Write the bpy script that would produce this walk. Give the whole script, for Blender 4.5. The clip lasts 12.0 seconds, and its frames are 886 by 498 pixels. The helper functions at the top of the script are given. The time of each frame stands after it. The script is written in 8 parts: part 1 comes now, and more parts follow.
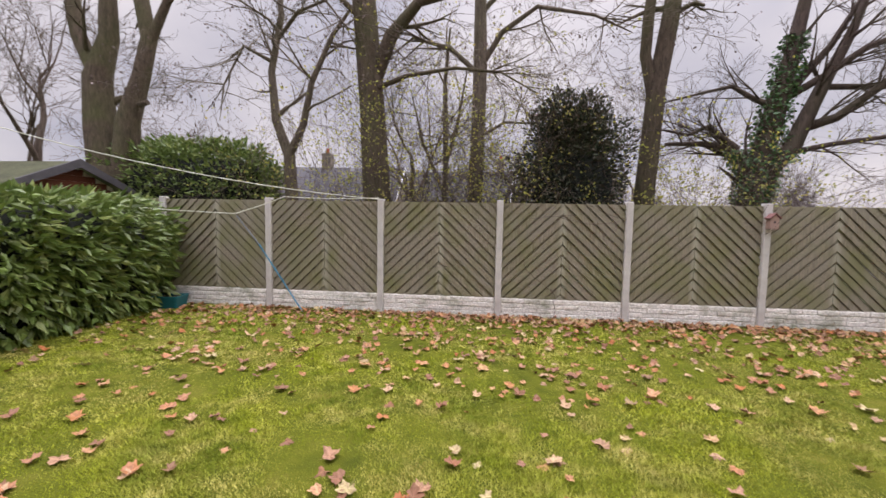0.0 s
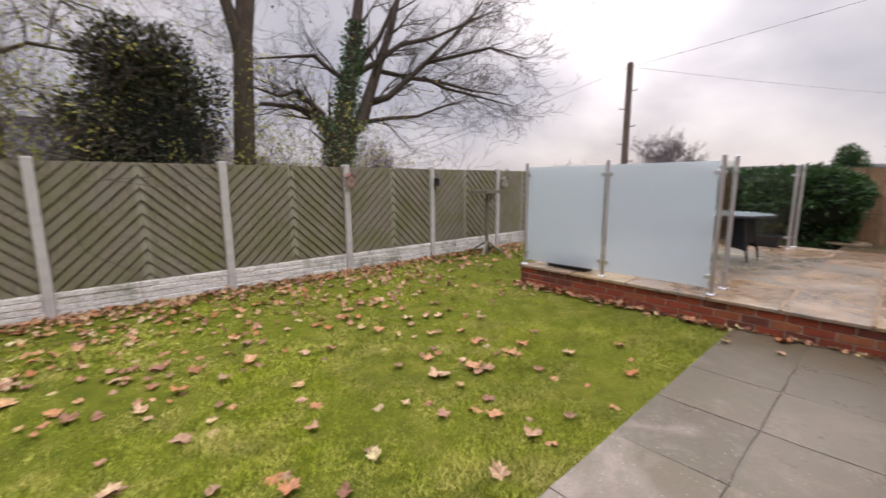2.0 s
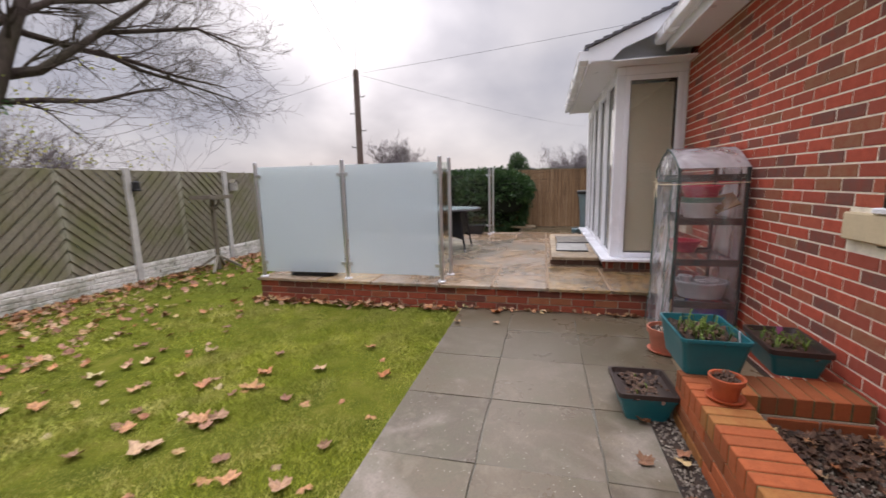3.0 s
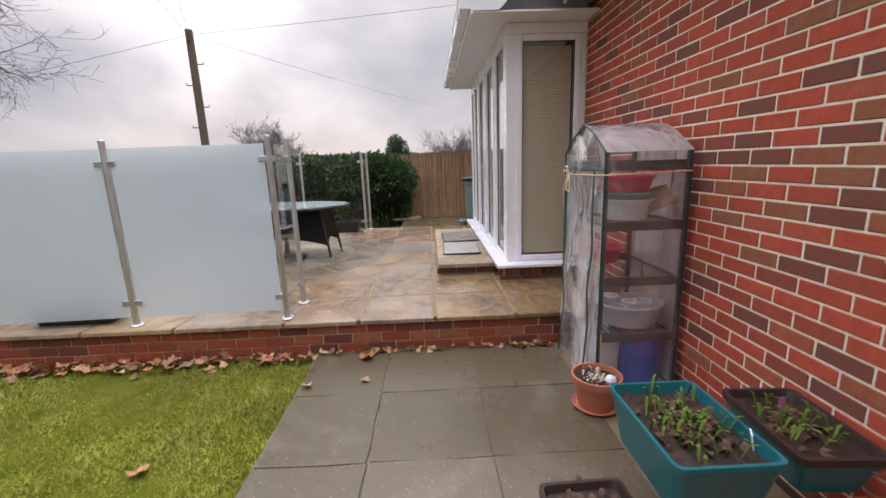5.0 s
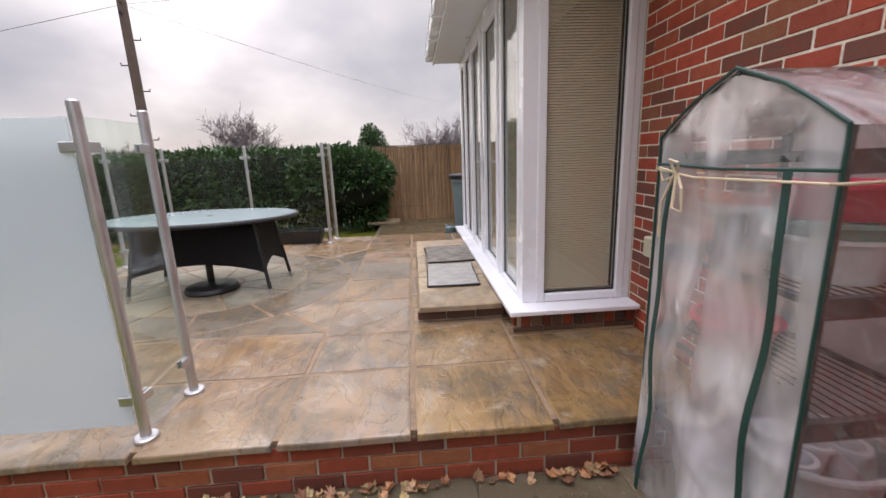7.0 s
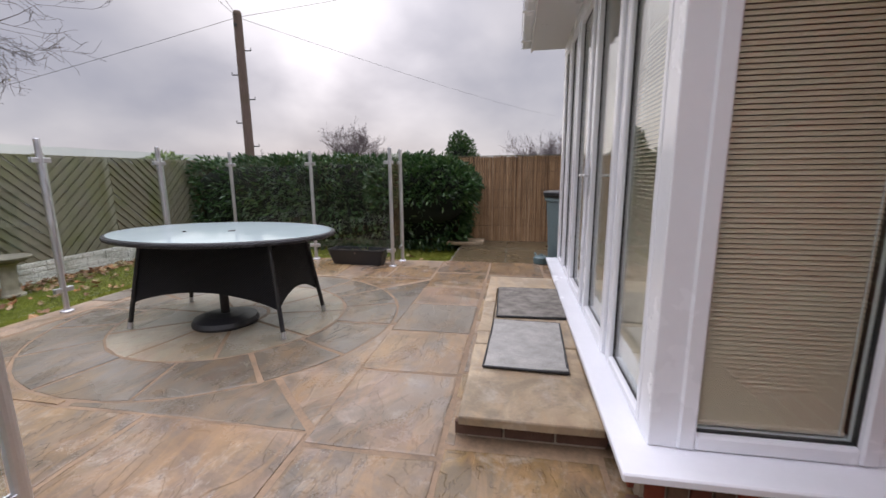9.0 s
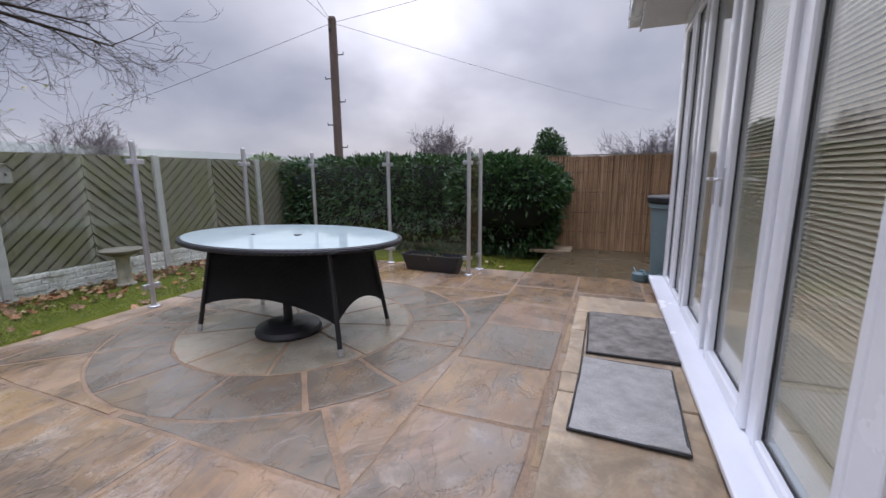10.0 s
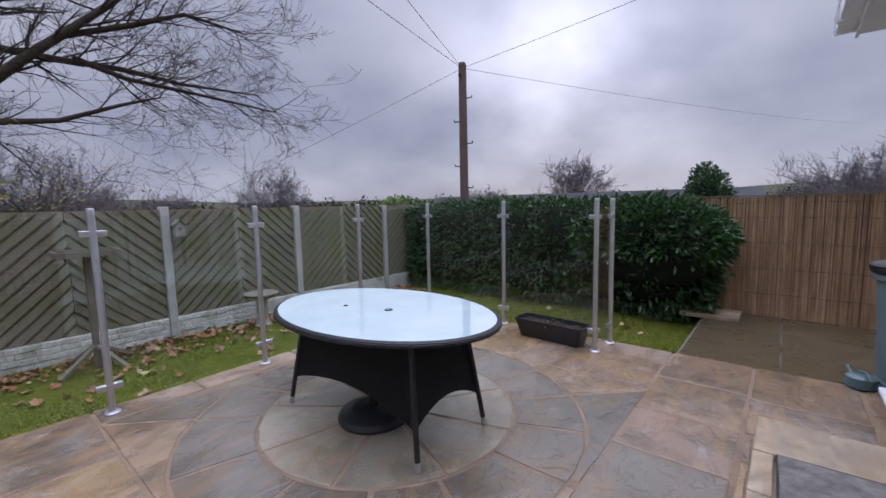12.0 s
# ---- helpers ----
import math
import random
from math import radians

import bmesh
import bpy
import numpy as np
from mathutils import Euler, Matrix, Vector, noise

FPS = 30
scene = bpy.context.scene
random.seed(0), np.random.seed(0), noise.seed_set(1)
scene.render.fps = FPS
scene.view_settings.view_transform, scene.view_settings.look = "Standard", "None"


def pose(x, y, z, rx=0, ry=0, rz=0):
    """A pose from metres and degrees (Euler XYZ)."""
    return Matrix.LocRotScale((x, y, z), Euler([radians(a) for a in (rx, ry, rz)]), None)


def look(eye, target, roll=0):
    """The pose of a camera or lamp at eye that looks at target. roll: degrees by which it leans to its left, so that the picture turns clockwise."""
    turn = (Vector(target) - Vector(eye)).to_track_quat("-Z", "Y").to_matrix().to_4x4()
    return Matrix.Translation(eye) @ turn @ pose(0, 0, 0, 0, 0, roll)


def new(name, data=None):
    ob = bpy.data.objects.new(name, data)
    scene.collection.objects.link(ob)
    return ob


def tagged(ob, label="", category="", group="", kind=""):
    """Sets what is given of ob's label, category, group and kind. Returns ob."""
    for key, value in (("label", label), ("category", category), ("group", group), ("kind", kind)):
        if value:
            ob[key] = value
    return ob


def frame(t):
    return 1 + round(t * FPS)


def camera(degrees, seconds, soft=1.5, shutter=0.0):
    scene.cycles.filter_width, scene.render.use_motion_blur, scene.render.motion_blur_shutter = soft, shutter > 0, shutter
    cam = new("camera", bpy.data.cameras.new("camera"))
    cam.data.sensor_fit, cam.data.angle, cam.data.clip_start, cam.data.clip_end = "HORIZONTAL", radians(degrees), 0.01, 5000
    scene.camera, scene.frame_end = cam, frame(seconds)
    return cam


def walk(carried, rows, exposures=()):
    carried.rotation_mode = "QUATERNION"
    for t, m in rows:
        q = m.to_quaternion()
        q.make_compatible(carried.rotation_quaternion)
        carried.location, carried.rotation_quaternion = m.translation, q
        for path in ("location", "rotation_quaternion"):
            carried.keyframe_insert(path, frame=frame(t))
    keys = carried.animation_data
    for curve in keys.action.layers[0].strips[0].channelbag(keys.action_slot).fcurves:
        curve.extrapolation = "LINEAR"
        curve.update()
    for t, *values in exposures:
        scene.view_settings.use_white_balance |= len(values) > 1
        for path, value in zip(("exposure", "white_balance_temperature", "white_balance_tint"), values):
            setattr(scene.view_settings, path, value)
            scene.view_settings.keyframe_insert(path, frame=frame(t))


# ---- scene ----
cam = camera(94.3, 12.0, shutter=0.25)
PATH = [
    (0, (-0.032, 0.058, 1.242), (-0.256, 2.04, 1.091), 1.0),
    (0.5, (0.028, 0.09, 1.236), (0.039, 2.078, 1.017), 1.0),
    (1, (0.13, 0.134, 1.228), (0.495, 2.081, 0.954), 0.6),
    (1.5, (0.268, 0.138, 1.216), (1.101, 1.931, 0.913), 0.2),
    (2, (0.429, 0.147, 1.231), (1.75, 1.614, 0.909), -0.3),
    (2.5, (0.603, 0.219, 1.221), (2.316, 1.2, 0.901), -1.1),
    (3, (0.775, 0.225, 1.202), (2.69, 0.702, 0.879), -1.3),
    (3.5, (1.072, 0.197, 1.205), (3.036, 0.38, 0.874), -1.4),
    (3.7, (1.194, 0.188, 1.212), (3.164, 0.303, 0.884), -1.5),
    (5.3, (2.428, 0.171, 1.244), (4.381, 0.098, 0.822), -2.0),
    (5.5, (2.586, 0.166, 1.248), (4.537, 0.077, 0.820), -2.0),
    (6, (2.968, 0.189, 1.242), (4.916, 0.07, 0.805), -2.0),
    (6.5, (3.336, 0.184, 1.246), (5.282, 0.049, 0.804), -2.0),
    (6.7, (3.492, 0.160, 1.242), (5.437, 0.025, 0.800), -2.1),
    (8.3, (4.623, -0.012, 1.169), (6.586, 0.063, 0.795), -0.9),
    (8.5, (4.744, -0.047, 1.168), (6.704, 0.102, 0.798), -0.7),
    (9, (5.003, -0.108, 1.188), (6.94, 0.231, 0.823), -0.5),
    (9.5, (5.274, -0.066, 1.178), (7.164, 0.478, 0.816), -0.3),
    (10, (5.465, -0.053, 1.201), (7.293, 0.673, 0.839), -0.4),
    (10.5, (5.696, -0.085, 1.227), (7.464, 0.783, 0.877), -0.4),
    (11, (5.888, -0.109, 1.359), (7.599, 0.876, 1.04), -0.7),
    (11.5, (5.976, -0.069, 1.43), (7.611, 1.051, 1.158), -1.2),
    (12, (6.077, 0.042, 1.463), (7.601, 1.319, 1.252), -1.3),
]
walk(cam, [(t, look(eye, target, roll)) for t, eye, target, roll in PATH],
     [(0, 0.97, 7450, 15), (1.2, 0.92, 7450, 14), (3.0, 0.72, 7300, 12), (6.6, 0.84, 7400, 12), (8.5, 0.62, 7400, 12), (9.5, 0.54, 6650, 12), (10.5, 0.34, 6350, 13), (12, 0.24, 6100, 15)])

# ---- world and light ----
SUN_AZ, SUN_EL = radians(23.0), radians(19.0)
world = bpy.data.worlds.new("world")
scene.world = world
world.use_nodes = True
wt = world.node_tree
wt.nodes.clear()


def wnode(kind, **kw):
    n = wt.nodes.new(kind)
    for k, v in kw.items():
        if k in n.inputs:
            n.inputs[k].default_value = v
    return n


sky = wt.nodes.new("ShaderNodeTexSky")
sky.sky_type = "NISHITA"
sky.sun_disc = False
sky.sun_elevation = SUN_EL
sky.sun_rotation = radians(90.0) - SUN_AZ
tc = wt.nodes.new("ShaderNodeTexCoord")
sep = wt.nodes.new("ShaderNodeSeparateXYZ")
wt.links.new(tc.outputs["Generated"], sep.inputs[0])


def wmath(op, a, b=None, clamp=False):
    n = wt.nodes.new("ShaderNodeMath")
    n.operation, n.use_clamp = op, clamp
    for i, v in enumerate((a, b)):
        if v is None:
            continue
        if isinstance(v, (int, float)):
            n.inputs[i].default_value = v
        else:
            wt.links.new(v, n.inputs[i])
    return n.outputs[0]


# cloud layer: the direction projected on a flat deck, so that the clouds crowd towards the horizon
up = wmath("MAXIMUM", sep.outputs["Z"], 0.0)
den = wmath("ADD", up, 0.5)
cx, cy = wmath("DIVIDE", sep.outputs["X"], den), wmath("DIVIDE", sep.outputs["Y"], den)
comb = wt.nodes.new("ShaderNodeCombineXYZ")
wt.links.new(wmath("ADD", cx, 3.1), comb.inputs[0]), wt.links.new(wmath("ADD", cy, 1.7), comb.inputs[1])
cloud = wnode("ShaderNodeTexNoise", Scale=2.3, Detail=5.0, Roughness=0.46, Distortion=0.1)
wt.links.new(comb.outputs[0], cloud.inputs["Vector"])
big = wnode("ShaderNodeTexNoise", Scale=0.9, Detail=2.0, Roughness=0.5)
wt.links.new(comb.outputs[0], big.inputs["Vector"])
# thin cloud before the sun glows
sun_dir = Vector((math.cos(SUN_AZ) * math.cos(SUN_EL), math.sin(SUN_AZ) * math.cos(SUN_EL), math.sin(SUN_EL)))
dot = wt.nodes.new("ShaderNodeVectorMath")
dot.operation = "DOT_PRODUCT"
wt.links.new(tc.outputs["Generated"], dot.inputs[0])
dot.inputs[1].default_value = sun_dir
near = wmath("POWER", wmath("MAXIMUM", dot.outputs["Value"], 0.0), 34.0)
wide = wmath("POWER", wmath("MAXIMUM", dot.outputs["Value"], 0.0), 3.0)
mixc = wmath("ADD", wmath("MULTIPLY", cloud.outputs["Fac"], 0.6), wmath("MULTIPLY", big.outputs["Fac"], 0.4))
ramp = wt.nodes.new("ShaderNodeValToRGB")
wt.links.new(mixc, ramp.inputs[0])
ramp.color_ramp.elements[0].position, ramp.color_ramp.elements[0].color = 0.36, (0.25, 0.272, 0.362, 1)
ramp.color_ramp.elements[1].position, ramp.color_ramp.elements[1].color = 0.64, (0.45, 0.46, 0.535, 1)
glow = wmath("MULTIPLY", near, wmath("ADD", wmath("MAXIMUM", wmath("MULTIPLY", wmath("SUBTRACT", mixc, 0.42), 3.5), 0.0), 0.35))
# an overcast sky is brighter overhead than at the horizon
zen = wmath("MULTIPLY", wmath("POWER", up, 5.0), 10.6)
gain = wmath("ADD", wmath("ADD", wmath("ADD", 0.89, zen), wmath("MULTIPLY", wide, 0.05)), wmath("MULTIPLY", glow, 0.95))
scale = wt.nodes.new("ShaderNodeVectorMath")
scale.operation = "SCALE"
wt.links.new(ramp.outputs[0], scale.inputs[0]), wt.links.new(gain, scale.inputs["Scale"])
bg_cloud = wnode("ShaderNodeBackground", Strength=1.0)
bg_sky = wnode("ShaderNodeBackground", Strength=0.05)
wt.links.new(scale.outputs[0], bg_cloud.inputs["Color"])
wt.links.new(sky.outputs[0], bg_sky.inputs["Color"])
addw = wt.nodes.new("ShaderNodeMixShader")
addw.inputs[0].default_value = 0.06
outw = wt.nodes.new("ShaderNodeOutputWorld")
wt.links.new(bg_cloud.outputs[0], addw.inputs[1]), wt.links.new(bg_sky.outputs[0], addw.inputs[2])
wt.links.new(addw.outputs[0], outw.inputs[0])

sun = new("sun", bpy.data.lights.new("sun", "SUN"))
sun.data.energy, sun.data.angle, sun.data.color = 0.5, radians(110), (1.0, 0.96, 0.9)
sun.matrix_world = look(sun_dir * 60, (0, 0, 0))

# ---- building helpers ----
def build(bm, name, smooth=False):
    me = bpy.data.meshes.new(name)
    bmesh.ops.recalc_face_normals(bm, faces=bm.faces)
    bm.to_mesh(me)
    bm.free()
    if smooth:
        me.polygons.foreach_set("use_smooth", [True] * len(me.polygons))
    return me


def mesh_from(verts, faces, name, smooth=False):
    me = bpy.data.meshes.new(name)
    me.from_pydata([tuple(v) for v in verts], [], faces)
    me.update()
    if smooth:
        me.polygons.foreach_set("use_smooth", [True] * len(me.polygons))
    return me


def part(name, me, mat, parent=None, label="", loc=(0, 0, 0), kind=""):
    """One mesh object, as a part of parent or a thing of its own."""
    if isinstance(me, bmesh.types.BMesh):
        me = build(me, name)
    if mat is not None and not me.materials:
        me.materials.append(mat)
    ob = new(name, me)
    ob.location = loc
    if parent is not None:
        ob.parent = parent
    return tagged(ob, label, kind=kind)


def thing(name, label, category, loc=(0, 0, 0), rz=0.0, group="", me=None, mat=None):
    """A top-level thing: an Empty at its base, or a mesh."""
    if isinstance(me, bmesh.types.BMesh):
        me = build(me, name)
    if me is not None and mat is not None:
        me.materials.append(mat)
    ob = new(name, me)
    ob.matrix_basis = pose(*loc, 0, 0, rz)
    return tagged(ob, label, category, group)


def structure(name, me, mat, label="", loc=(0, 0, 0)):
    return part(name, me, mat, None, label, loc, "structure")


def box(bm, x0, x1, y0, y1, z0, z1, bevel=0.0, m=None, seg=1):
    vs = [bm.verts.new((x, y, z)) for x in (x0, x1) for y in (y0, y1) for z in (z0, z1)]
    fs = [(0, 1, 3, 2), (4, 6, 7, 5), (0, 4, 5, 1), (2, 3, 7, 6), (0, 2, 6, 4), (1, 5, 7, 3)]
    faces = [bm.faces.new([vs[i] for i in f]) for f in fs]
    if bevel > 0:
        edges = list({e for f in faces for e in f.edges})
        res = bmesh.ops.bevel(bm, geom=edges, offset=bevel, segments=seg, affect="EDGES", profile=0.5)
        vs = list({v for f in res["faces"] for v in f.verts} | {v for v in vs if v.is_valid})
    if m is not None:
        for v in vs:
            v.co = m @ v.co
    return bm


def boxmesh(x0, x1, y0, y1, z0, z1, bevel=0.0, name="box", m=None, seg=1):
    return build(box(bmesh.new(), x0, x1, y0, y1, z0, z1, bevel, m, seg), name)


def tube(bm, pts, radii, sides=8, cap=True):
    """A round tube along points, with a radius at each."""
    rings = []
    pts = [Vector(p) for p in pts]
    if isinstance(radii, (int, float)):
        radii = [radii] * len(pts)
    prev = None
    for i, p in enumerate(pts):
        d = (pts[min(i + 1, len(pts) - 1)] - pts[max(i - 1, 0)]).normalized()
        a = prev if prev is not None else (Vector((0, 0, 1)) if abs(d.z) < 0.9 else Vector((1, 0, 0)))
        u = (a - d * a.dot(d)).normalized()
        prev = u
        w = d.cross(u)
        rings.append([bm.verts.new(p + (u * math.cos(t) + w * math.sin(t)) * radii[i]) for t in (2 * math.pi * k / sides for k in range(sides))])
    for a, b in zip(rings, rings[1:]):
        for k in range(sides):
            bm.faces.new((a[k], a[(k + 1) % sides], b[(k + 1) % sides], b[k]))
    if cap:
        bm.faces.new(rings[0][::-1]), bm.faces.new(rings[-1])
    return bm


def lathe(bm, profile, sides=24, centre=(0, 0, 0)):
    """Turns a list of (radius, z) about z; radius 0 closes it."""
    c = Vector(centre)
    rings = []
    for r, z in profile:
        if r <= 1e-6:
            rings.append([bm.verts.new(c + Vector((0, 0, z)))])
        else:
            rings.append([bm.verts.new(c + Vector((r * math.cos(t), r * math.sin(t), z))) for t in (2 * math.pi * k / sides for k in range(sides))])
    for a, b in zip(rings, rings[1:]):
        for k in range(sides):
            q = (k + 1) % sides
            if len(a) == 1 and len(b) == 1:
                continue
            if len(a) == 1:
                bm.faces.new((a[0], b[q], b[k]))
            elif len(b) == 1:
                bm.faces.new((a[k], a[q], b[0]))
            else:
                bm.faces.new((a[k], a[q], b[q], b[k]))
    return bm


def prism(bm, outline, z0, z1):
    """A flat outline (x, y) given a thickness."""
    lo = [bm.verts.new((x, y, z0)) for x, y in outline]
    hi = [bm.verts.new((x, y, z1)) for x, y in outline]
    n = len(lo)
    bm.faces.new(lo[::-1]), bm.faces.new(hi)
    for i in range(n):
        bm.faces.new((lo[i], lo[(i + 1) % n], hi[(i + 1) % n], hi[i]))
    return bm


# ---- materials ----
class Mat:
    """A small builder of node materials."""

    def __init__(self, name, rough=0.6, metal=0.0, spec=0.5):
        self.mat = bpy.data.materials.new(name)
        self.mat.use_nodes = True
        self.t = self.mat.node_tree
        self.b = self.t.nodes["Principled BSDF"]
        self.set("Roughness", rough), self.set("Metallic", metal), self.set("Specular IOR Level", spec)
        self.obj = self.n("ShaderNodeTexCoord").outputs["Object"]
        self.world = self.n("ShaderNodeNewGeometry").outputs["Position"]

    def n(self, kind, **kw):
        node = self.t.nodes.new(kind)
        for k, v in kw.items():
            node.inputs[k].default_value = v
        return node

    def set(self, key, v):
        if isinstance(v, bpy.types.NodeSocket):
            self.t.links.new(v, self.b.inputs[key])
        else:
            self.b.inputs[key].default_value = v
        return self

    def mapped(self, src, scale=(1, 1, 1), rot=(0, 0, 0)):
        m = self.n("ShaderNodeMapping")
        m.inputs["Scale"].default_value, m.inputs["Rotation"].default_value = scale, rot
        self.t.links.new(src, m.inputs["Vector"])
        return m.outputs[0]

    def noise(self, src, scale, detail=4.0, rough=0.55, distort=0.0):
        n = self.n("ShaderNodeTexNoise", Scale=scale, Detail=detail, Roughness=rough, Distortion=distort)
        self.t.links.new(src, n.inputs["Vector"])
        return n.outputs["Fac"]

    def voronoi(self, src, scale, out="Distance"):
        n = self.n("ShaderNodeTexVoronoi", Scale=scale)
        self.t.links.new(src, n.inputs["Vector"])
        return n.outputs[out]

    def ramp(self, fac, *stops):
        r = self.n("ShaderNodeValToRGB")
        e = r.color_ramp.elements
        for i, (p, c) in enumerate([stops[0], stops[-1], *stops[1:-1]]):
            el = e[0] if i == 0 else (e[len(e) - 1] if i == 1 else e.new(p))
            el.position = p
            el.color = (*c, 1) if not isinstance(c, (int, float)) else (c, c, c, 1)
        self.t.links.new(fac, r.inputs[0])
        return r.outputs[0]

    def mix(self, fac, a, b, mode="MIX"):
        m = self.n("ShaderNodeMix")
        m.data_type, m.blend_type = "RGBA", mode
        for sock, v in ((m.inputs["Factor"], fac), (m.inputs[6], a), (m.inputs[7], b)):
            if isinstance(v, bpy.types.NodeSocket):
                self.t.links.new(v, sock)
            elif isinstance(v, (int, float)):
                sock.default_value = v
            else:
                sock.default_value = (*v, 1)
        return m.outputs[2]

    def math(self, op, a, b=0.0, clamp=False):
        m = self.n("ShaderNodeMath")
        m.operation, m.use_clamp = op, clamp
        for i, v in enumerate((a, b)):
            if isinstance(v, bpy.types.NodeSocket):
                self.t.links.new(v, m.inputs[i])
            else:
                m.inputs[i].default_value = v
        return m.outputs[0]

    def shift(self, src, rnd):
        """src moved by a random value, so that each piece has its own stretch of the pattern."""
        v = self.n("ShaderNodeVectorMath")
        v.operation = "ADD"
        c = self.n("ShaderNodeCombineXYZ")
        self.t.links.new(self.math("MULTIPLY", rnd, 37.0), c.inputs[0])
        self.t.links.new(self.math("MULTIPLY", rnd, 71.0), c.inputs[1])
        self.t.links.new(src, v.inputs[0]), self.t.links.new(c.outputs[0], v.inputs[1])
        return v.outputs[0]

    def rand(self):
        return self.n("ShaderNodeObjectInfo").outputs["Random"]

    def island(self):
        return self.n("ShaderNodeNewGeometry").outputs["Random Per Island"]

    def bump(self, h, strength=0.3, dist=0.01):
        b = self.n("ShaderNodeBump", Strength=strength, Distance=dist)
        self.t.links.new(h, b.inputs["Height"])
        self.t.links.new(b.outputs[0], self.b.inputs["Normal"])
        return self

    def color(self, v):
        return self.set("Base Color", v if isinstance(v, bpy.types.NodeSocket) else (*v, 1))


def simple(name, col, rough=0.6, metal=0.0, vary=0.12, scale=8.0, bump=0.0, spec=0.5):
    """A plain surface with two scales of variation."""
    k = Mat(name, rough, metal, spec)
    a = k.noise(k.obj, scale, 5.0)
    b = k.noise(k.obj, scale * 9, 3.0)
    f = k.math("ADD", k.math("MULTIPLY", a, 0.65), k.math("MULTIPLY", b, 0.35))
    dark = tuple(c * (1 - vary * 1.6) for c in col)
    lite = tuple(min(1, c * (1 + vary)) for c in col)
    k.color(k.ramp(f, (0.3, dark), (0.7, lite)))
    k.set("Roughness", k.ramp(a, (0.3, max(0.02, rough - 0.08)), (0.7, min(1, rough + 0.08))))
    if bump:
        k.bump(f, bump)
    return k.mat


def glass_mat(name, tint=(0.93, 0.97, 0.95), rough=0.0):
    k = Mat(name)
    t = k.t
    t.nodes.remove(k.b)
    tr = t.nodes.new("ShaderNodeBsdfTransparent")
    tr.inputs[0].default_value = (*tint, 1)
    gl = t.nodes.new("ShaderNodeBsdfGlossy")
    gl.inputs["Roughness"].default_value = rough + 0.005
    fr = t.nodes.new("ShaderNodeLayerWeight")
    mx = t.nodes.new("ShaderNodeMixShader")
    out = t.nodes["Material Output"]
    sc = k.math("ADD", k.math("MULTIPLY", k.math("POWER", fr.outputs["Facing"], 4.0), 0.95), 0.045, True)
    t.links.new(sc, mx.inputs[0]), t.links.new(tr.outputs[0], mx.inputs[1]), t.links.new(gl.outputs[0], mx.inputs[2])
    t.links.new(mx.outputs[0], out.inputs[0])
    return k.mat

def grass_ground():
    k = Mat("lawn_soil", 0.95, spec=0.05)
    a, b, c = k.noise(k.world, 0.9, 4), k.noise(k.world, 5.0, 4), k.noise(k.world, 90.0, 2)
    base = k.ramp(b, (0.3, (0.055, 0.07, 0.010)), (0.55, (0.12, 0.13, 0.015)), (0.75, (0.19, 0.17, 0.035)))
    col = k.mix(k.ramp(a, (0.4, 0.0), (0.65, 0.7)), base, (0.10, 0.12, 0.012))
    k.color(k.mix(k.math("MULTIPLY", c, 0.6), col, (0.06, 0.07, 0.01)))
    return k.bump(c, 0.6, 0.02).mat


def grass_blade():
    k = Mat("grass_blade", 0.85, spec=0.06)
    a, b = k.noise(k.world, 0.9, 4), k.noise(k.world, 4.5, 4)
    p = k.noise(k.world, 1.6, 3)
    base = k.ramp(b, (0.34, (0.15, 0.20, 0.025)), (0.48, (0.40, 0.43, 0.075)), (0.64, (0.62, 0.56, 0.18)))
    base = k.mix(k.ramp(a, (0.42, 0.0), (0.62, 0.6)), base, (0.44, 0.49, 0.035))
    base = k.mix(k.ramp(p, (0.52, 0.0), (0.66, 0.6)), base, (0.58, 0.48, 0.19))
    base = k.mix(k.ramp(p, (0.30, 0.6), (0.44, 0.0)), base, (0.15, 0.21, 0.02))
    s = k.n("ShaderNodeSeparateXYZ")
    k.t.links.new(k.world, s.inputs[0])
    base = k.mix(k.ramp(k.math("MULTIPLY", k.math("ADD", s.outputs[0], b), 0.1), (0.54, 0.0), (0.62, 0.8)), base, (0.17, 0.195, 0.05))
    far = k.noise(k.world, 2.2, 5, 0.65)
    base = k.mix(k.math("MULTIPLY", k.ramp(k.math("MULTIPLY", s.outputs[0], 0.1), (0.12, 0.0), (0.34, 0.75)), k.ramp(far, (0.38, 1.0), (0.62, 0.25))), base, (0.27, 0.27, 0.065))
    k.color(k.mix(k.ramp(k.island(), (0.0, 0.0), (1.0, 0.4)), base, (0.10, 0.14, 0.012)))
    return k.mat


def brick_mat(name, red, dark, pale, rnd):
    k = Mat(name, 0.8, spec=0.25)
    r = k.island() if rnd == "island" else k.rand()
    v = k.shift(k.obj, r)
    fine, mid = k.noise(v, 110.0, 4, 0.7), k.noise(v, 18.0, 4)
    body = k.ramp(r, (0.0, dark), (0.16, dark), (0.2, tuple((a + b) / 2 for a, b in zip(red, dark))), (0.45, red), (0.8, tuple(c * 1.15 for c in red)), (0.93, pale))
    col = k.mix(k.ramp(mid, (0.35, 0.0), (0.75, 0.55)), body, tuple(c * 0.62 for c in red))
    col = k.mix(k.ramp(fine, (0.52, 0.0), (0.72, 0.5)), col, tuple(c * 0.4 for c in red))
    k.color(col)
    return k.bump(k.math("ADD", fine, mid), 0.5, 0.006).mat


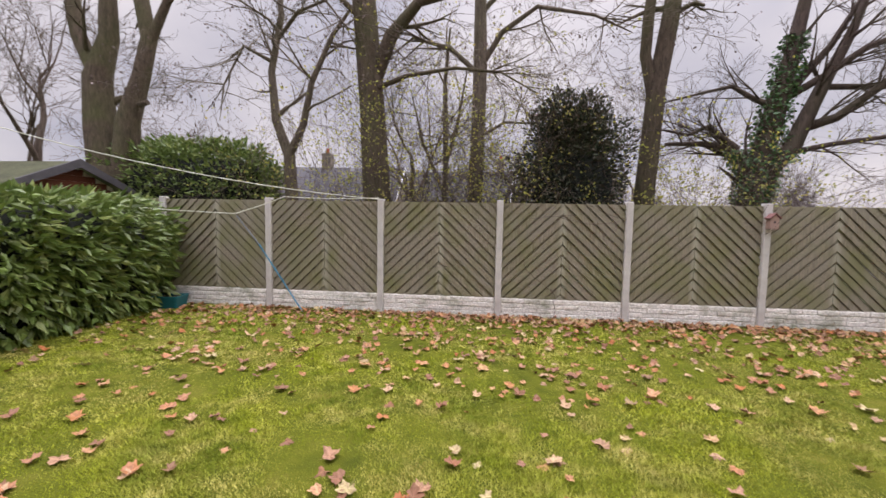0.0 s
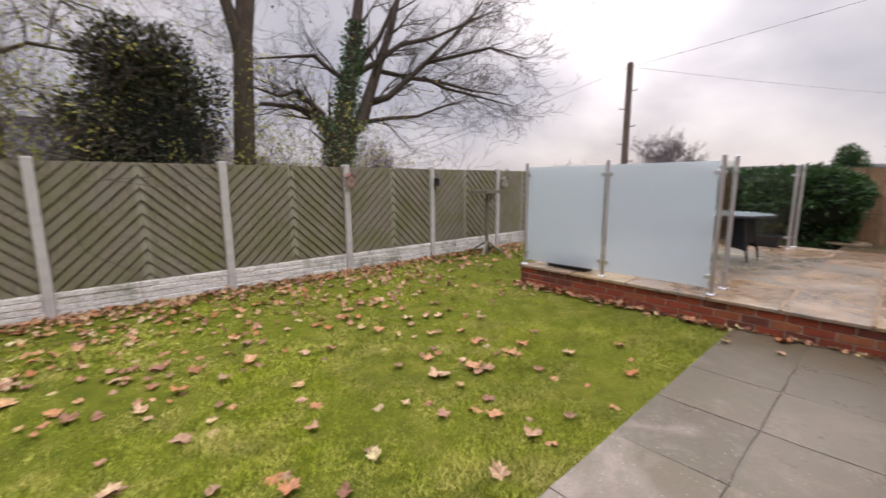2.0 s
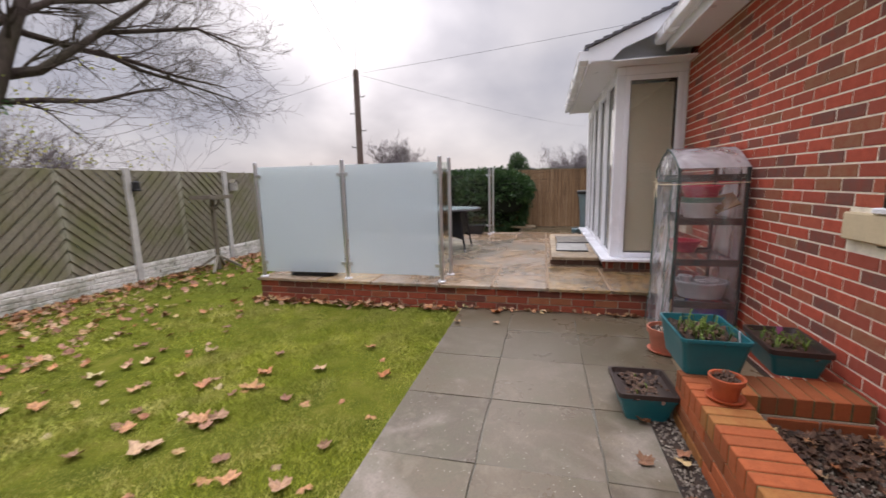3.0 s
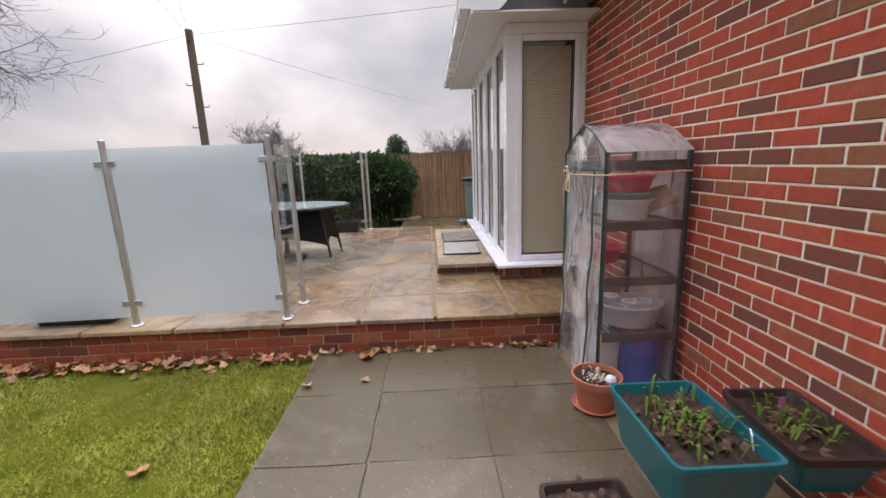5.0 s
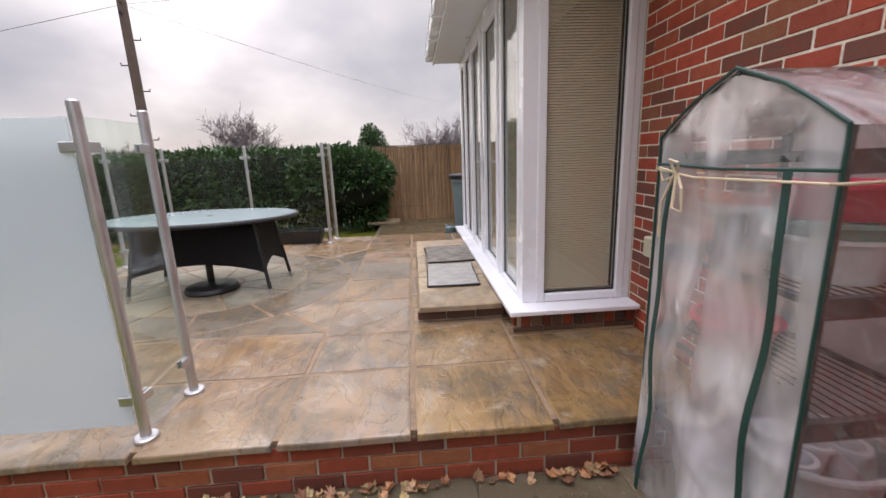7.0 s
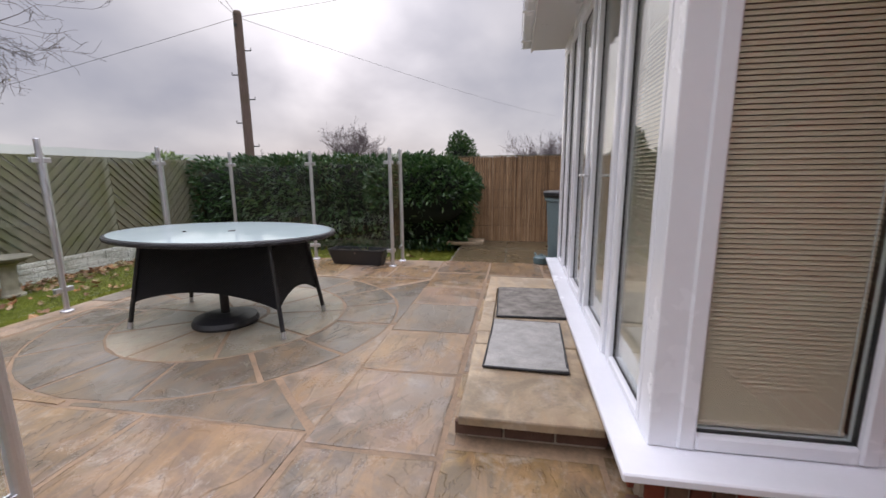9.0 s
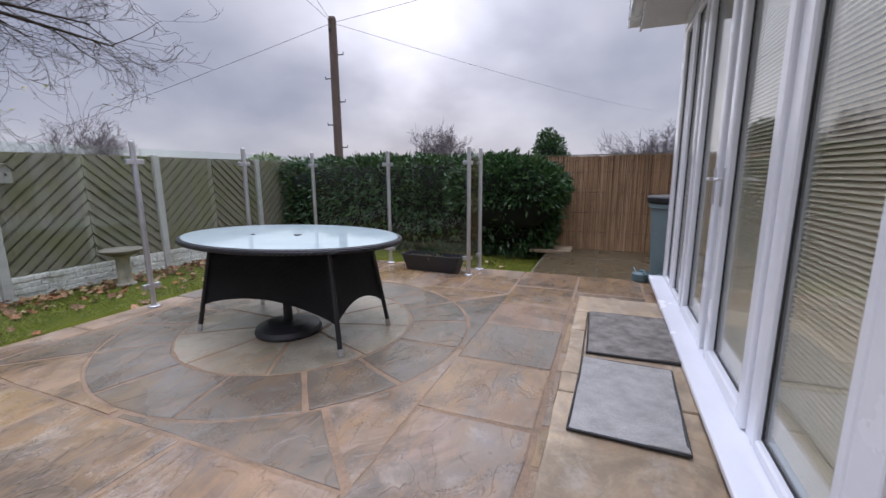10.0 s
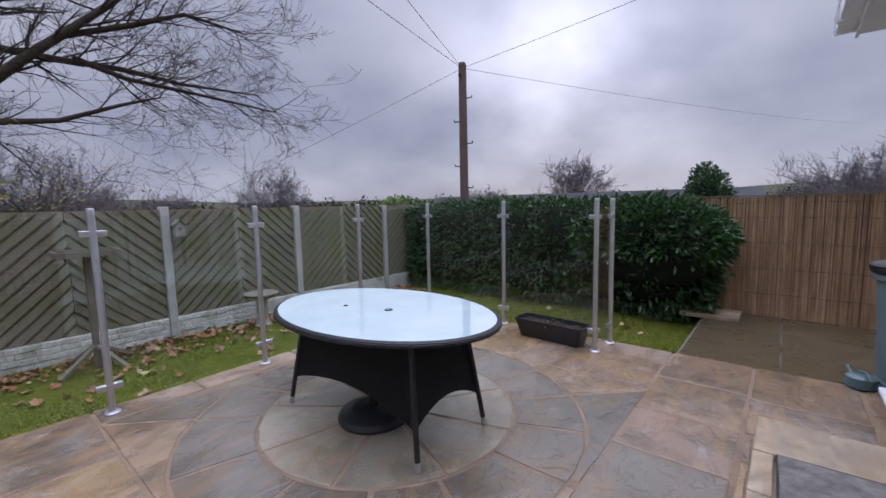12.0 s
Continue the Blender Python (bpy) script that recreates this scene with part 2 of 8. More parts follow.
def stone_mat(name, cols, rough=(0.10, 0.36), wet=True, scale=1.0, bump=0.4, rnd="object", crease=1.0, worn=1.0, pale=1.0):
    """Riven natural stone or concrete flag, damp in parts."""
    k = Mat(name, 0.5, spec=0.6)
    r = k.rand() if rnd == "object" else k.island()
    v = k.shift(k.world, r)
    big, mid, fine = k.noise(v, 1.6 * scale, 4, 0.6, 0.6), k.noise(k.mapped(v, (1, 1.7, 1), (0, 0, 0.5)), 2.6 * scale, 4, 0.55, 0.6), k.noise(v, 60 * scale, 4, 0.7)
    tone = k.ramp(r, *[(i / len(cols) + 0.02, c) for i, c in enumerate(cols)])
    tint = k.noise(k.shift(v, 0.37), 2.3 * scale, 4, 0.6, 0.8)
    tone = k.mix(k.ramp(tint, (0.36, 0.6 * worn), (0.48, 0.0)), tone, (0.275, 0.265, 0.255))
    tone = k.mix(k.ramp(tint, (0.54, 0.0), (0.66, 0.6)), tone, tuple(c * pale for c in (0.47, 0.33, 0.255)))
    col = k.mix(k.ramp(big, (0.4, 0.0), (0.66, 0.75)), tone, k.mix(0.5, cols[0], cols[-1]))
    col = k.mix(k.ramp(mid, (0.44, 0.0), (0.62, 0.7 * worn)), col, k.mix(0.6, col, (0.16, 0.09, 0.045), "MIX"))
    col = k.mix(k.ramp(mid, (0.28, 0.55 * worn), (0.42, 0.0)), col, (0.07, 0.065, 0.06))
    damp = k.noise(k.world, 0.55, 4, 0.6, 0.4)
    col = k.mix(k.ramp(damp, (0.42, 0.0), (0.58, 0.8)), col, k.mix(1.0, col, (0.5, 0.45, 0.38), "MULTIPLY"))
    grime = k.noise(k.world, 1.9, 6, 0.7, 0.8)
    col = k.mix(k.ramp(grime, (0.50, 0.0), (0.60, 0.58 * worn)), col, (0.085, 0.07, 0.045))
    rust = k.noise(k.world, 1.3, 5, 0.65, 0.9)
    col = k.mix(k.ramp(rust, (0.52, 0.0), (0.66, 0.35 * worn)), col, (0.44, 0.27, 0.12))
    bloom = k.noise(k.world, 3.3, 6, 0.75, 0.5)
    col = k.mix(k.ramp(bloom, (0.55, 0.0), (0.68, 0.5)), col, tuple(c * pale for c in (0.50, 0.44, 0.36)))
    col = k.mix(k.ramp(mid, (0.452, 0.0), (0.462, 0.5 * min(1.0, crease + 0.3 * worn)), (0.475, 0.0)), col, (0.055, 0.04, 0.03))
    streak = k.noise(k.mapped(v, (1.2, 5.0, 1), (0, 0, 0.9)), 2.2 * scale, 4, 0.55, 0.8)
    col = k.mix(k.ramp(streak, (0.50, 0.0), (0.60, 0.55 * worn)), col, k.mix(0.5, col, (0.42, 0.24, 0.10)))
    col = k.mix(k.math("MULTIPLY", fine, 0.3), col, (0.05, 0.045, 0.04))
    k.color(col)
    # ledges where the layers of the stone split
    wave = k.ramp(mid, (0.30, 0.0), (0.33, 0.25), (0.44, 0.3), (0.465, 0.6), (0.57, 0.65), (0.6, 1.0))
    h = k.math("ADD", k.math("MULTIPLY", wave, crease), k.math("MULTIPLY", fine, 0.12))
    k.set("Roughness", k.math("ADD", k.ramp(damp, (0.4, rough[1]), (0.62, rough[0])), k.math("MULTIPLY", fine, 0.12)))
    return k.bump(h, min(1.0, bump * 1.6), 0.010).mat


def flag_mat(name="concrete_flag", shade=1.0, lift=1.0):
    """Smooth cast concrete, olive-grey with damp, paler where it has dried and where grit is worn."""
    k = Mat(name, 0.4, spec=0.38 * shade)
    r = k.rand()
    v = k.shift(k.world, r)
    damp, blot, fine, grit = k.noise(k.world, 0.9, 4, 0.55, 0.5), k.noise(v, 3.0, 5, 0.65), k.noise(v, 70.0, 4, 0.7), k.noise(v, 260.0, 2, 0.7)
    tone = k.ramp(r, (0.0, (0.105, 0.086, 0.064)), (0.25, (0.16, 0.132, 0.10)), (0.5, (0.085, 0.069, 0.048)), (0.75, (0.14, 0.113, 0.08)))
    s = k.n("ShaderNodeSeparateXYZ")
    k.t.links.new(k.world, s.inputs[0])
    # lowered with x from 2.2 to 3.6, which darkens and smooths the flags
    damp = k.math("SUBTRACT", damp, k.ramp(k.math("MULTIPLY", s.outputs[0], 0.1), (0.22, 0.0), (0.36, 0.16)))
    col = k.mix(k.ramp(damp, (0.42, 0.0), (0.50, 0.85)), tone, (0.27, 0.235, 0.20))
    col = k.mix(k.ramp(blot, (0.46, 0.0), (0.62, 0.5)), col, (0.12, 0.115, 0.075))
    col = k.mix(k.ramp(blot, (0.3, 0.45), (0.42, 0.0)), col, (0.27, 0.23, 0.17))
    col = k.mix(k.ramp(fine, (0.45, 0.0), (0.7, 0.35)), col, (0.07, 0.065, 0.05))
    col = k.mix(k.ramp(grit, (0.6, 0.0), (0.72, 0.3)), col, (0.36, 0.33, 0.29))
    spots = k.voronoi(k.world, 26.0)
    col = k.mix(k.ramp(spots, (0.07, 0.75), (0.13, 0.0)), col, (0.45, 0.43, 0.38))
    scum = k.noise(k.world, 6.0, 6, 0.75, 0.6)
    col = k.mix(k.ramp(scum, (0.56, 0.0), (0.66, 0.22)), col, (0.30, 0.26, 0.21))
    # mixed half to dark brown with x from 3.4 to 4.4
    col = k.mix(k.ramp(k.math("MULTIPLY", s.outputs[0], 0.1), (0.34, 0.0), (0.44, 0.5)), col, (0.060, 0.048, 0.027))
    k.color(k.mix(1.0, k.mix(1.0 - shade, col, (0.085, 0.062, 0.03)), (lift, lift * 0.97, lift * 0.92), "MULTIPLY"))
    k.set("Roughness", k.math("ADD", k.ramp(damp, (0.36, 0.22), (0.58, 0.55)), k.math("MULTIPLY", blot, 0.12)))
    return k.bump(k.math("ADD", k.math("MULTIPLY", grit, 0.5), fine), 0.18, 0.003).mat


def timber(name, col, dark, grey=(0.25, 0.24, 0.2), green=(0.14, 0.15, 0.06), along="x", rough=0.85):
    k = Mat(name, rough, spec=0.2)
    r = k.island()
    v = k.shift(k.obj, r)
    stretch = {"x": (3, 60, 60), "y": (60, 3, 60), "z": (60, 60, 3)}[along]
    g = k.noise(k.mapped(v, stretch), 1.0, 5, 0.65, 0.3)
    b = k.noise(v, 2.4, 4)
    c = k.ramp(g, (0.3, dark), (0.7, col))
    c = k.mix(k.ramp(r, (0.0, 0.0), (1.0, 0.55)), c, grey)
    c = k.mix(k.ramp(b, (0.45, 0.0), (0.75, 0.7)), c, green)
    k.color(c)
    return k.bump(g, 0.4, 0.004).mat


def leaf_mat(name, *cols, rough=0.45, spec=0.5, trans=0.0):
    k = Mat(name, rough, spec=spec)
    r = k.island()
    n = len(cols)
    c = k.ramp(r, *[(i / max(1, n - 1) * 0.96 + 0.02, col) for i, col in enumerate(cols)])
    v = k.noise(k.obj, 30.0, 3)
    col = k.mix(k.ramp(v, (0.4, 0.0), (0.75, 0.35)), c, tuple(x * 0.5 for x in cols[0]))
    k.color(col)
    if trans:
        tl = k.n("ShaderNodeBsdfTranslucent")
        mx = k.n("ShaderNodeMixShader", Fac=trans)
        k.t.links.new(col, tl.inputs[0]), k.t.links.new(k.b.outputs[0], mx.inputs[1]), k.t.links.new(tl.outputs[0], mx.inputs[2])
        k.t.links.new(mx.outputs[0], k.t.nodes["Material Output"].inputs[0])
    return k.mat


def bark_mat(name, a, b, moss=(0.1, 0.13, 0.04), amount=0.4):
    k = Mat(name, 0.9, spec=0.15)
    v = k.mapped(k.obj, (1, 1, 0.22))
    g = k.noise(v, 22.0, 6, 0.7, 0.5)
    m = k.noise(k.obj, 1.3, 4)
    c = k.ramp(g, (0.32, b), (0.66, a))
    k.color(k.mix(k.ramp(m, (0.42, 0.0), (0.7, amount)), c, moss))
    return k.bump(g, 0.8, 0.03).mat


M_SOIL, M_BLADE = grass_ground(), grass_blade()
RED, DARKB, PALE = (0.50, 0.098, 0.058), (0.19, 0.088, 0.07), (0.31, 0.14, 0.08)
M_BRICK = brick_mat("red_brick", RED, DARKB, PALE, "object")
M_BRICKS = brick_mat("red_brick_joined", RED, DARKB, PALE, "island")
M_WALLBRICK = brick_mat("garden_brick", (0.30, 0.068, 0.036), (0.14, 0.05, 0.035), (0.34, 0.13, 0.06), "object")
M_MORTAR = simple("mortar", (0.93, 0.81, 0.67), 0.95, vary=0.18, scale=14, bump=0.4)
M_BEDBRICK = brick_mat("mossy_brick", (0.40, 0.105, 0.038), (0.22, 0.075, 0.03), (0.36, 0.16, 0.05), "object")
M_MOSSJOINT = simple("moss_joint", (0.13, 0.115, 0.045), 0.9, vary=0.4, scale=20, bump=0.6)
# darker, browner brick for the step riser and parts of the plinth
M_DARKBRICK = brick_mat("dark_brick", (0.15, 0.085, 0.06), (0.09, 0.06, 0.05), (0.20, 0.12, 0.08), "object")
M_MORTAR_DARK = simple("garden_mortar", (0.42, 0.35, 0.27), 0.95, vary=0.2, scale=14, bump=0.4)
M_SAND = stone_mat("york_stone", [(0.44, 0.30, 0.21), (0.37, 0.29, 0.215), (0.48, 0.36, 0.245), (0.30, 0.27, 0.24), (0.44, 0.305, 0.175), (0.385, 0.285, 0.21)])
M_BLUESTONE = stone_mat("grey_york_stone", [(0.20, 0.185, 0.155), (0.25, 0.21, 0.16), (0.17, 0.165, 0.15), (0.25, 0.215, 0.165)], worn=0.55, pale=0.5)
M_OCHRE = stone_mat("ochre_stone", [(0.43, 0.28, 0.11), (0.47, 0.33, 0.17)], scale=1.4)
M_STEPSTONE = stone_mat("buff_step_stone", [(0.66, 0.52, 0.35), (0.62, 0.50, 0.35)], rough=(0.4, 0.65), bump=0.2, crease=0.0, worn=0.75)
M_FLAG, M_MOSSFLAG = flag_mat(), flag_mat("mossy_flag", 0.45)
M_JOINT = simple("pointing", (0.25, 0.165, 0.10), 0.6, vary=0.35, scale=5, bump=0.4)
M_JOINT_DARK = simple("flag_joint", (0.16, 0.15, 0.12), 0.9, vary=0.3, scale=6, bump=0.3)
M_UPVC = simple("white_upvc", (0.87, 0.88, 0.92), 0.22, vary=0.02, scale=3)
# greyer, rougher white than the frames: soffits, gable panel and indoor ceiling
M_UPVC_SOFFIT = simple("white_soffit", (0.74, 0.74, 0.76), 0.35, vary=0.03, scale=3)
M_GASKET = simple("black_gasket", (0.02, 0.02, 0.02), 0.5)
M_STONESILL = simple("cast_sill", (0.62, 0.51, 0.33), 0.8, vary=0.08, scale=6, bump=0.1)
M_GLASS = glass_mat("clear_glass")
M_STEEL = simple("stainless_steel", (0.66, 0.66, 0.68), 0.42, 1.0, vary=0.06, scale=10)
M_POST = simple("concrete_post", (0.56, 0.54, 0.51), 0.9, vary=0.14, scale=6, bump=0.25)
M_FENCE = timber("fence_timber", (0.19, 0.17, 0.115), (0.105, 0.10, 0.065), (0.24, 0.225, 0.17), (0.13, 0.14, 0.055))
M_SOFT = simple("tarmac_roof", (0.12, 0.12, 0.14), 0.8, vary=0.2, scale=5, bump=0.3)
M_TILE = simple("slate_roof", (0.09, 0.085, 0.095), 0.6, vary=0.2, scale=7, bump=0.2)
M_BLACKP = simple("black_plastic", (0.018, 0.018, 0.02), 0.4, vary=0.1)
M_TEAL = simple("teal_plastic", (0.008, 0.13, 0.15), 0.35, vary=0.1, scale=4)
M_TERRA = simple("terracotta_plastic", (0.42, 0.09, 0.035), 0.45, vary=0.1, scale=5)
M_COMPOST = simple("compost", (0.045, 0.028, 0.018), 0.95, vary=0.6, scale=30, bump=1.0)


def frosted():
    k = Mat("frosted_glass", 0.28, spec=0.5)
    k.set("Transmission Weight", 0.9)
    k.set("IOR", 1.1)
    k.set("Roughness", 0.4)
    k.color((0.72, 0.82, 0.88))
    tl, df = k.n("ShaderNodeBsdfTranslucent"), k.n("ShaderNodeBsdfDiffuse")
    tl.inputs[0].default_value, df.inputs[0].default_value = (0.78, 0.84, 0.87, 1), (0.71, 0.76, 0.79, 1)
    a, b = k.n("ShaderNodeMixShader", Fac=0.55), k.n("ShaderNodeMixShader", Fac=0.5)
    k.t.links.new(tl.outputs[0], a.inputs[1]), k.t.links.new(df.outputs[0], a.inputs[2])
    k.t.links.new(k.b.outputs[0], b.inputs[1]), k.t.links.new(a.outputs[0], b.inputs[2])
    k.t.links.new(b.outputs[0], k.t.nodes["Material Output"].inputs[0])
    return k.mat


M_FROST = frosted()

# ---- ground ----
LAWN = -0.31
PATHZ = -0.27


def ground_sheet():
    """One sheet: the garden flat, the land beyond it falling to a valley and rising to low hills."""
    xs = sorted({-2500, -1200, -600, -300, -150, -80, -40, -20, *range(-12, 22, 2), 26, 34, 50, 80, 150, 300, 600, 1200, 2500})
    ys = sorted({-2500, -1200, -600, -300, -150, -80, -40, -20, *range(-10, 12, 2), 16, 24, 36, 60, 90, 150, 300, 600, 1200, 2500})
    verts, faces = [], []
    for y in ys:
        for x in xs:
            d = max(0.0, x - 14, y - 9, -12 - x, -10 - y)
            z = LAWN - 0.02 - 4.0 * (1 - math.exp(-d / 25.0))
            if d > 250:
                z += (d - 250) * 0.033 * (0.8 + 0.4 * noise.noise(Vector((x / 700, y / 700, 0))))
            verts.append((x, y, z))
    w = len(xs)
    for j in range(len(ys) - 1):
        for i in range(w - 1):
            faces.append((j * w + i, j * w + i + 1, (j + 1) * w + i + 1, (j + 1) * w + i))
    return mesh_from(verts, faces, "ground", True)


def field_mat():
    k = Mat("fields", 0.95, spec=0.1)
    a, b = k.noise(k.world, 0.012, 4), k.noise(k.world, 0.2, 5)
    c = k.ramp(a, (0.35, (0.05, 0.065, 0.03)), (0.5, (0.09, 0.1, 0.05)), (0.62, (0.075, 0.06, 0.045)))
    return k.color(k.mix(k.math("MULTIPLY", b, 0.5), c, (0.035, 0.04, 0.025))).mat


structure("ground", ground_sheet(), field_mat(), "open farmland falling away beyond the garden")


def lawn_mesh():
    verts, faces = [], []
    nx, ny = 76, 44
    for j in range(ny + 1):
        for i in range(nx + 1):
            x, y = -7.5 + i * 20.9 / nx, -2.6 + j * 9.3 / ny
            bump = 0.012 * noise.noise(Vector((x * 1.3, y * 1.3, 0))) + 0.006 * noise.noise(Vector((x * 5, y * 5, 3)))
            verts.append((x, y, LAWN + bump))
    for j in range(ny):
        for i in range(nx):
            a = j * (nx + 1) + i
            faces.append((a, a + 1, a + nx + 2, a + nx + 1))
    return mesh_from(verts, faces, "lawn", True)


structure("lawn", lawn_mesh(), M_SOIL, "mossy green lawn, bright in parts and thin in others")

# ---- house wall with its window ----
WALL_Y, WALL_TOP = -1.42, 2.64
WX0, WX1, WZ0, WZ1 = 1.50, 3.31, 0.99, 2.22


def house_wall():
    bm = bmesh.new()
    y0, y1 = WALL_Y - 0.26, WALL_Y - 0.004
    for x0, x1, z0, z1 in ((-8.0, WX0, -0.5, 3.0), (WX0, WX1, -0.5, WZ0 - 0.17), (WX0, WX1, WZ1, 3.0), (WX1, 13.0, -0.5, 3.0)):
        box(bm, x0, x1, y0, y1, z0, z1)
    return bm


wall = structure("wall_house", house_wall(), M_MORTAR, "red brick house wall with pale mortar joints")
structure("wall_back", boxmesh(-8.0, 13.0, -6.0, -5.8, -0.5, 3.0), M_MORTAR, "far wall of the house")
structure("wall_end", boxmesh(-8.2, -8.0, -6.0, -1.4, -0.5, 3.0), M_MORTAR, "end wall of the house")
structure("wall_gable", boxmesh(13.0, 13.2, -6.0, -1.45, -0.5, 3.0), M_MORTAR, "gable wall of the house")
structure("floor", boxmesh(-8.0, 13.0, -5.8, -1.7, -0.45, 0.02), M_STONESILL, "plain floor indoors")
structure("ceiling", boxmesh(-8.0, 13.0, -5.8, -1.7, 2.5, 2.6), M_UPVC_SOFFIT, "plain white ceiling indoors")

# ---- patio bed, path bed ----
PX0, PX1, PY0, PY1 = 5.36, 10.45, -1.41, 3.94
structure("patio_base", boxmesh(PX0 + 0.13, PX1 - 0.02, PY0, PY1 - 0.15, -0.5, -0.032), M_JOINT, "sandy pointing between the patio stones")
structure("path_base", boxmesh(-7.0, PX0, -0.86, 1.16, -0.5, PATHZ - 0.012), M_JOINT_DARK, "dark joints between the path flags")
structure("side_path_base", boxmesh(3.4, PX0, -1.41, -0.862, -0.5, PATHZ - 0.014), M_JOINT_DARK, "concrete strip beside the house wall")
structure("far_path_base", boxmesh(PX1 - 0.015, 13.3, -4.0, 0.88, -0.5, -0.17), M_JOINT_DARK, "dark joints between the far flags")

# ---- boundary fence ----
FY = 6.60
POSTS = [-7.58, -5.63, -3.71, -1.79, 0.12, 2.06, 3.99, 5.92, 7.96, 9.93, 11.96, 13.93]


def post_mesh():
    bm = bmesh.new()
    box(bm, -0.05, 0.05, -0.06, 0.06, 0, 1.85, 0.008)
    return build(bm, "concrete_post")


def gravel_board(w, seed):
    """Concrete board cast as rows of rough stone."""
    r = random.Random(seed)
    bm = bmesh.new()
    box(bm, 0, w, -0.02, 0.02, 0, 0.3)
    for row in range(4):
        x = 0.0
        z0 = 0.006 + row * 0.073
        while x < w - 0.02:
            L = min(r.uniform(0.16, 0.4), w - x)
            d = r.uniform(0.008, 0.02)
            box(bm, x + 0.003, x + L - 0.003, -0.02 - d, -0.0195, z0 + r.uniform(0, 0.008), z0 + 0.07 - r.uniform(0, 0.006), 0.005)
            x += L
    return build(bm, "gravel_board")


def clip_half(poly, nx, nz, c):
    out = []
    for i, p in enumerate(poly):
        q = poly[(i + 1) % len(poly)]
        a, b = nx * p[0] + nz * p[1] - c, nx * q[0] + nz * q[1] - c
        if a <= 0:
            out.append(p)
        if (a < 0 < b) or (b < 0 < a):
            t = a / (a - b)
            out.append((p[0] + (q[0] - p[0]) * t, p[1] + (q[1] - p[1]) * t))
    return out


def chevron_panel(parent, w, seed):
    """Slats that rise to the middle of the bay from both sides, with gaps through which light shows."""
    r = random.Random(seed)
    h, pitch, slope = 1.50, 0.112, math.radians(44)
    frame = bmesh.new()
    for z0, z1 in ((0.0, 0.045), (h - 0.045, h)):
        box(frame, 0, w, 0.012, 0.04, z0, z1)
    box(frame, 0, 0.04, 0.012, 0.04, 0.045, h - 0.045), box(frame, w - 0.04, w, 0.012, 0.04, 0.045, h - 0.045)
    box(frame, w / 2 - 0.03, w / 2 + 0.03, 0.014, 0.038, 0.045, h - 0.045)
    for v in frame.verts:
        v.co.z += 0.3
    panel = part("fence_panel", frame, M_FENCE, parent[0], "weathered greenish chevron timber panel", parent[1])
    n = (-math.sin(slope), math.cos(slope))
    for side in (0, 1):
        lo, hi = -w, h
        k = -int(w / pitch) - 1
        while k * pitch < h + 0.2:
            c = k * pitch + r.uniform(-0.004, 0.004)
            wd = 0.083 + r.uniform(-0.006, 0.004)
            bm = bmesh.new()
            jog = r.uniform(-0.004, 0.004)
            # the board, and the thinner tongue that closes the gap behind it
            for width, f0, f1 in ((wd, -0.020 + jog, -0.002), (pitch - 0.004, 0.0085, 0.0115)):
                poly = [(0.0, 0.0), (w / 2 - 0.002, 0.0), (w / 2 - 0.002, h), (0.0, h)]
                poly = clip_half(poly, n[0], n[1], c + width)
                if poly:
                    poly = clip_half(poly, -n[0], -n[1], -c)
                if len(poly) < 3:
                    continue
                if side:
                    poly = [(w - x, z) for x, z in poly][::-1]
                a = [bm.verts.new((x, f0 + (n[1] * z - 0.69 * abs(x - (w if side else 0)) - c) * 0.09 * (width == wd), z + 0.3)) for x, z in poly]
                b = [bm.verts.new((x, f1, z + 0.3)) for x, z in poly]
                m = len(a)
                bm.faces.new(a), bm.faces.new(b[::-1])
                for i in range(m):
                    bm.faces.new((a[i], b[i], b[(i + 1) % m], a[(i + 1) % m]))
            k += 1
            if not bm.verts:
                bm.free()
                continue
            part("slat", bm, M_SLAT[r.randrange(3)], panel)


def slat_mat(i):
    k = Mat("fence_slat", 0.85, spec=0.2)
    r = k.rand()
    rot = (0, (-0.77, 0.77, 0)[i], 0)
    v = k.shift(k.obj, r)
    g = k.noise(k.mapped(v, (60, 60, 4) if i < 2 else (40, 40, 40), rot), 1.0, 5, 0.65)
    b = k.noise(k.world, 2.0, 4)
    c = k.ramp(g, (0.3, (0.13, 0.112, 0.078)), (0.7, (0.33, 0.295, 0.22)))
    c = k.mix(k.ramp(r, (0.0, 0.0), (1.0, 0.7)), c, (0.24, 0.22, 0.17))
    c = k.mix(k.ramp(b, (0.42, 0.0), (0.72, 0.75)), c, (0.16, 0.17, 0.06))
    sx = k.n("ShaderNodeSeparateXYZ")
    k.t.links.new(k.obj, sx.inputs[0])
    mid = k.math("ABSOLUTE", k.math("SUBTRACT", sx.outputs[0], 0.92))
    # pale slat ends at mid-bay: wear, and their lit edges put into the colour
    c = k.mix(k.ramp(mid, (0.02, 0.65), (0.07, 0.0)), c, (0.36, 0.35, 0.27))
    return k.color(c).bump(g, 0.4, 0.004).mat


M_SLAT = [slat_mat(i) for i in range(3)]


def gboard_mat():
    k = Mat("cast_stone_board", 0.9, spec=0.2)
    a, b = k.noise(k.world, 3.0, 5, 0.65), k.noise(k.world, 40.0, 4)
    c = k.ramp(b, (0.3, (0.50, 0.48, 0.44)), (0.6, (0.88, 0.86, 0.81)))
    c = k.mix(k.ramp(a, (0.5, 0.0), (0.72, 0.75)), c, (0.17, 0.19, 0.1))
    return k.color(c).bump(b, 0.7, 0.01).mat


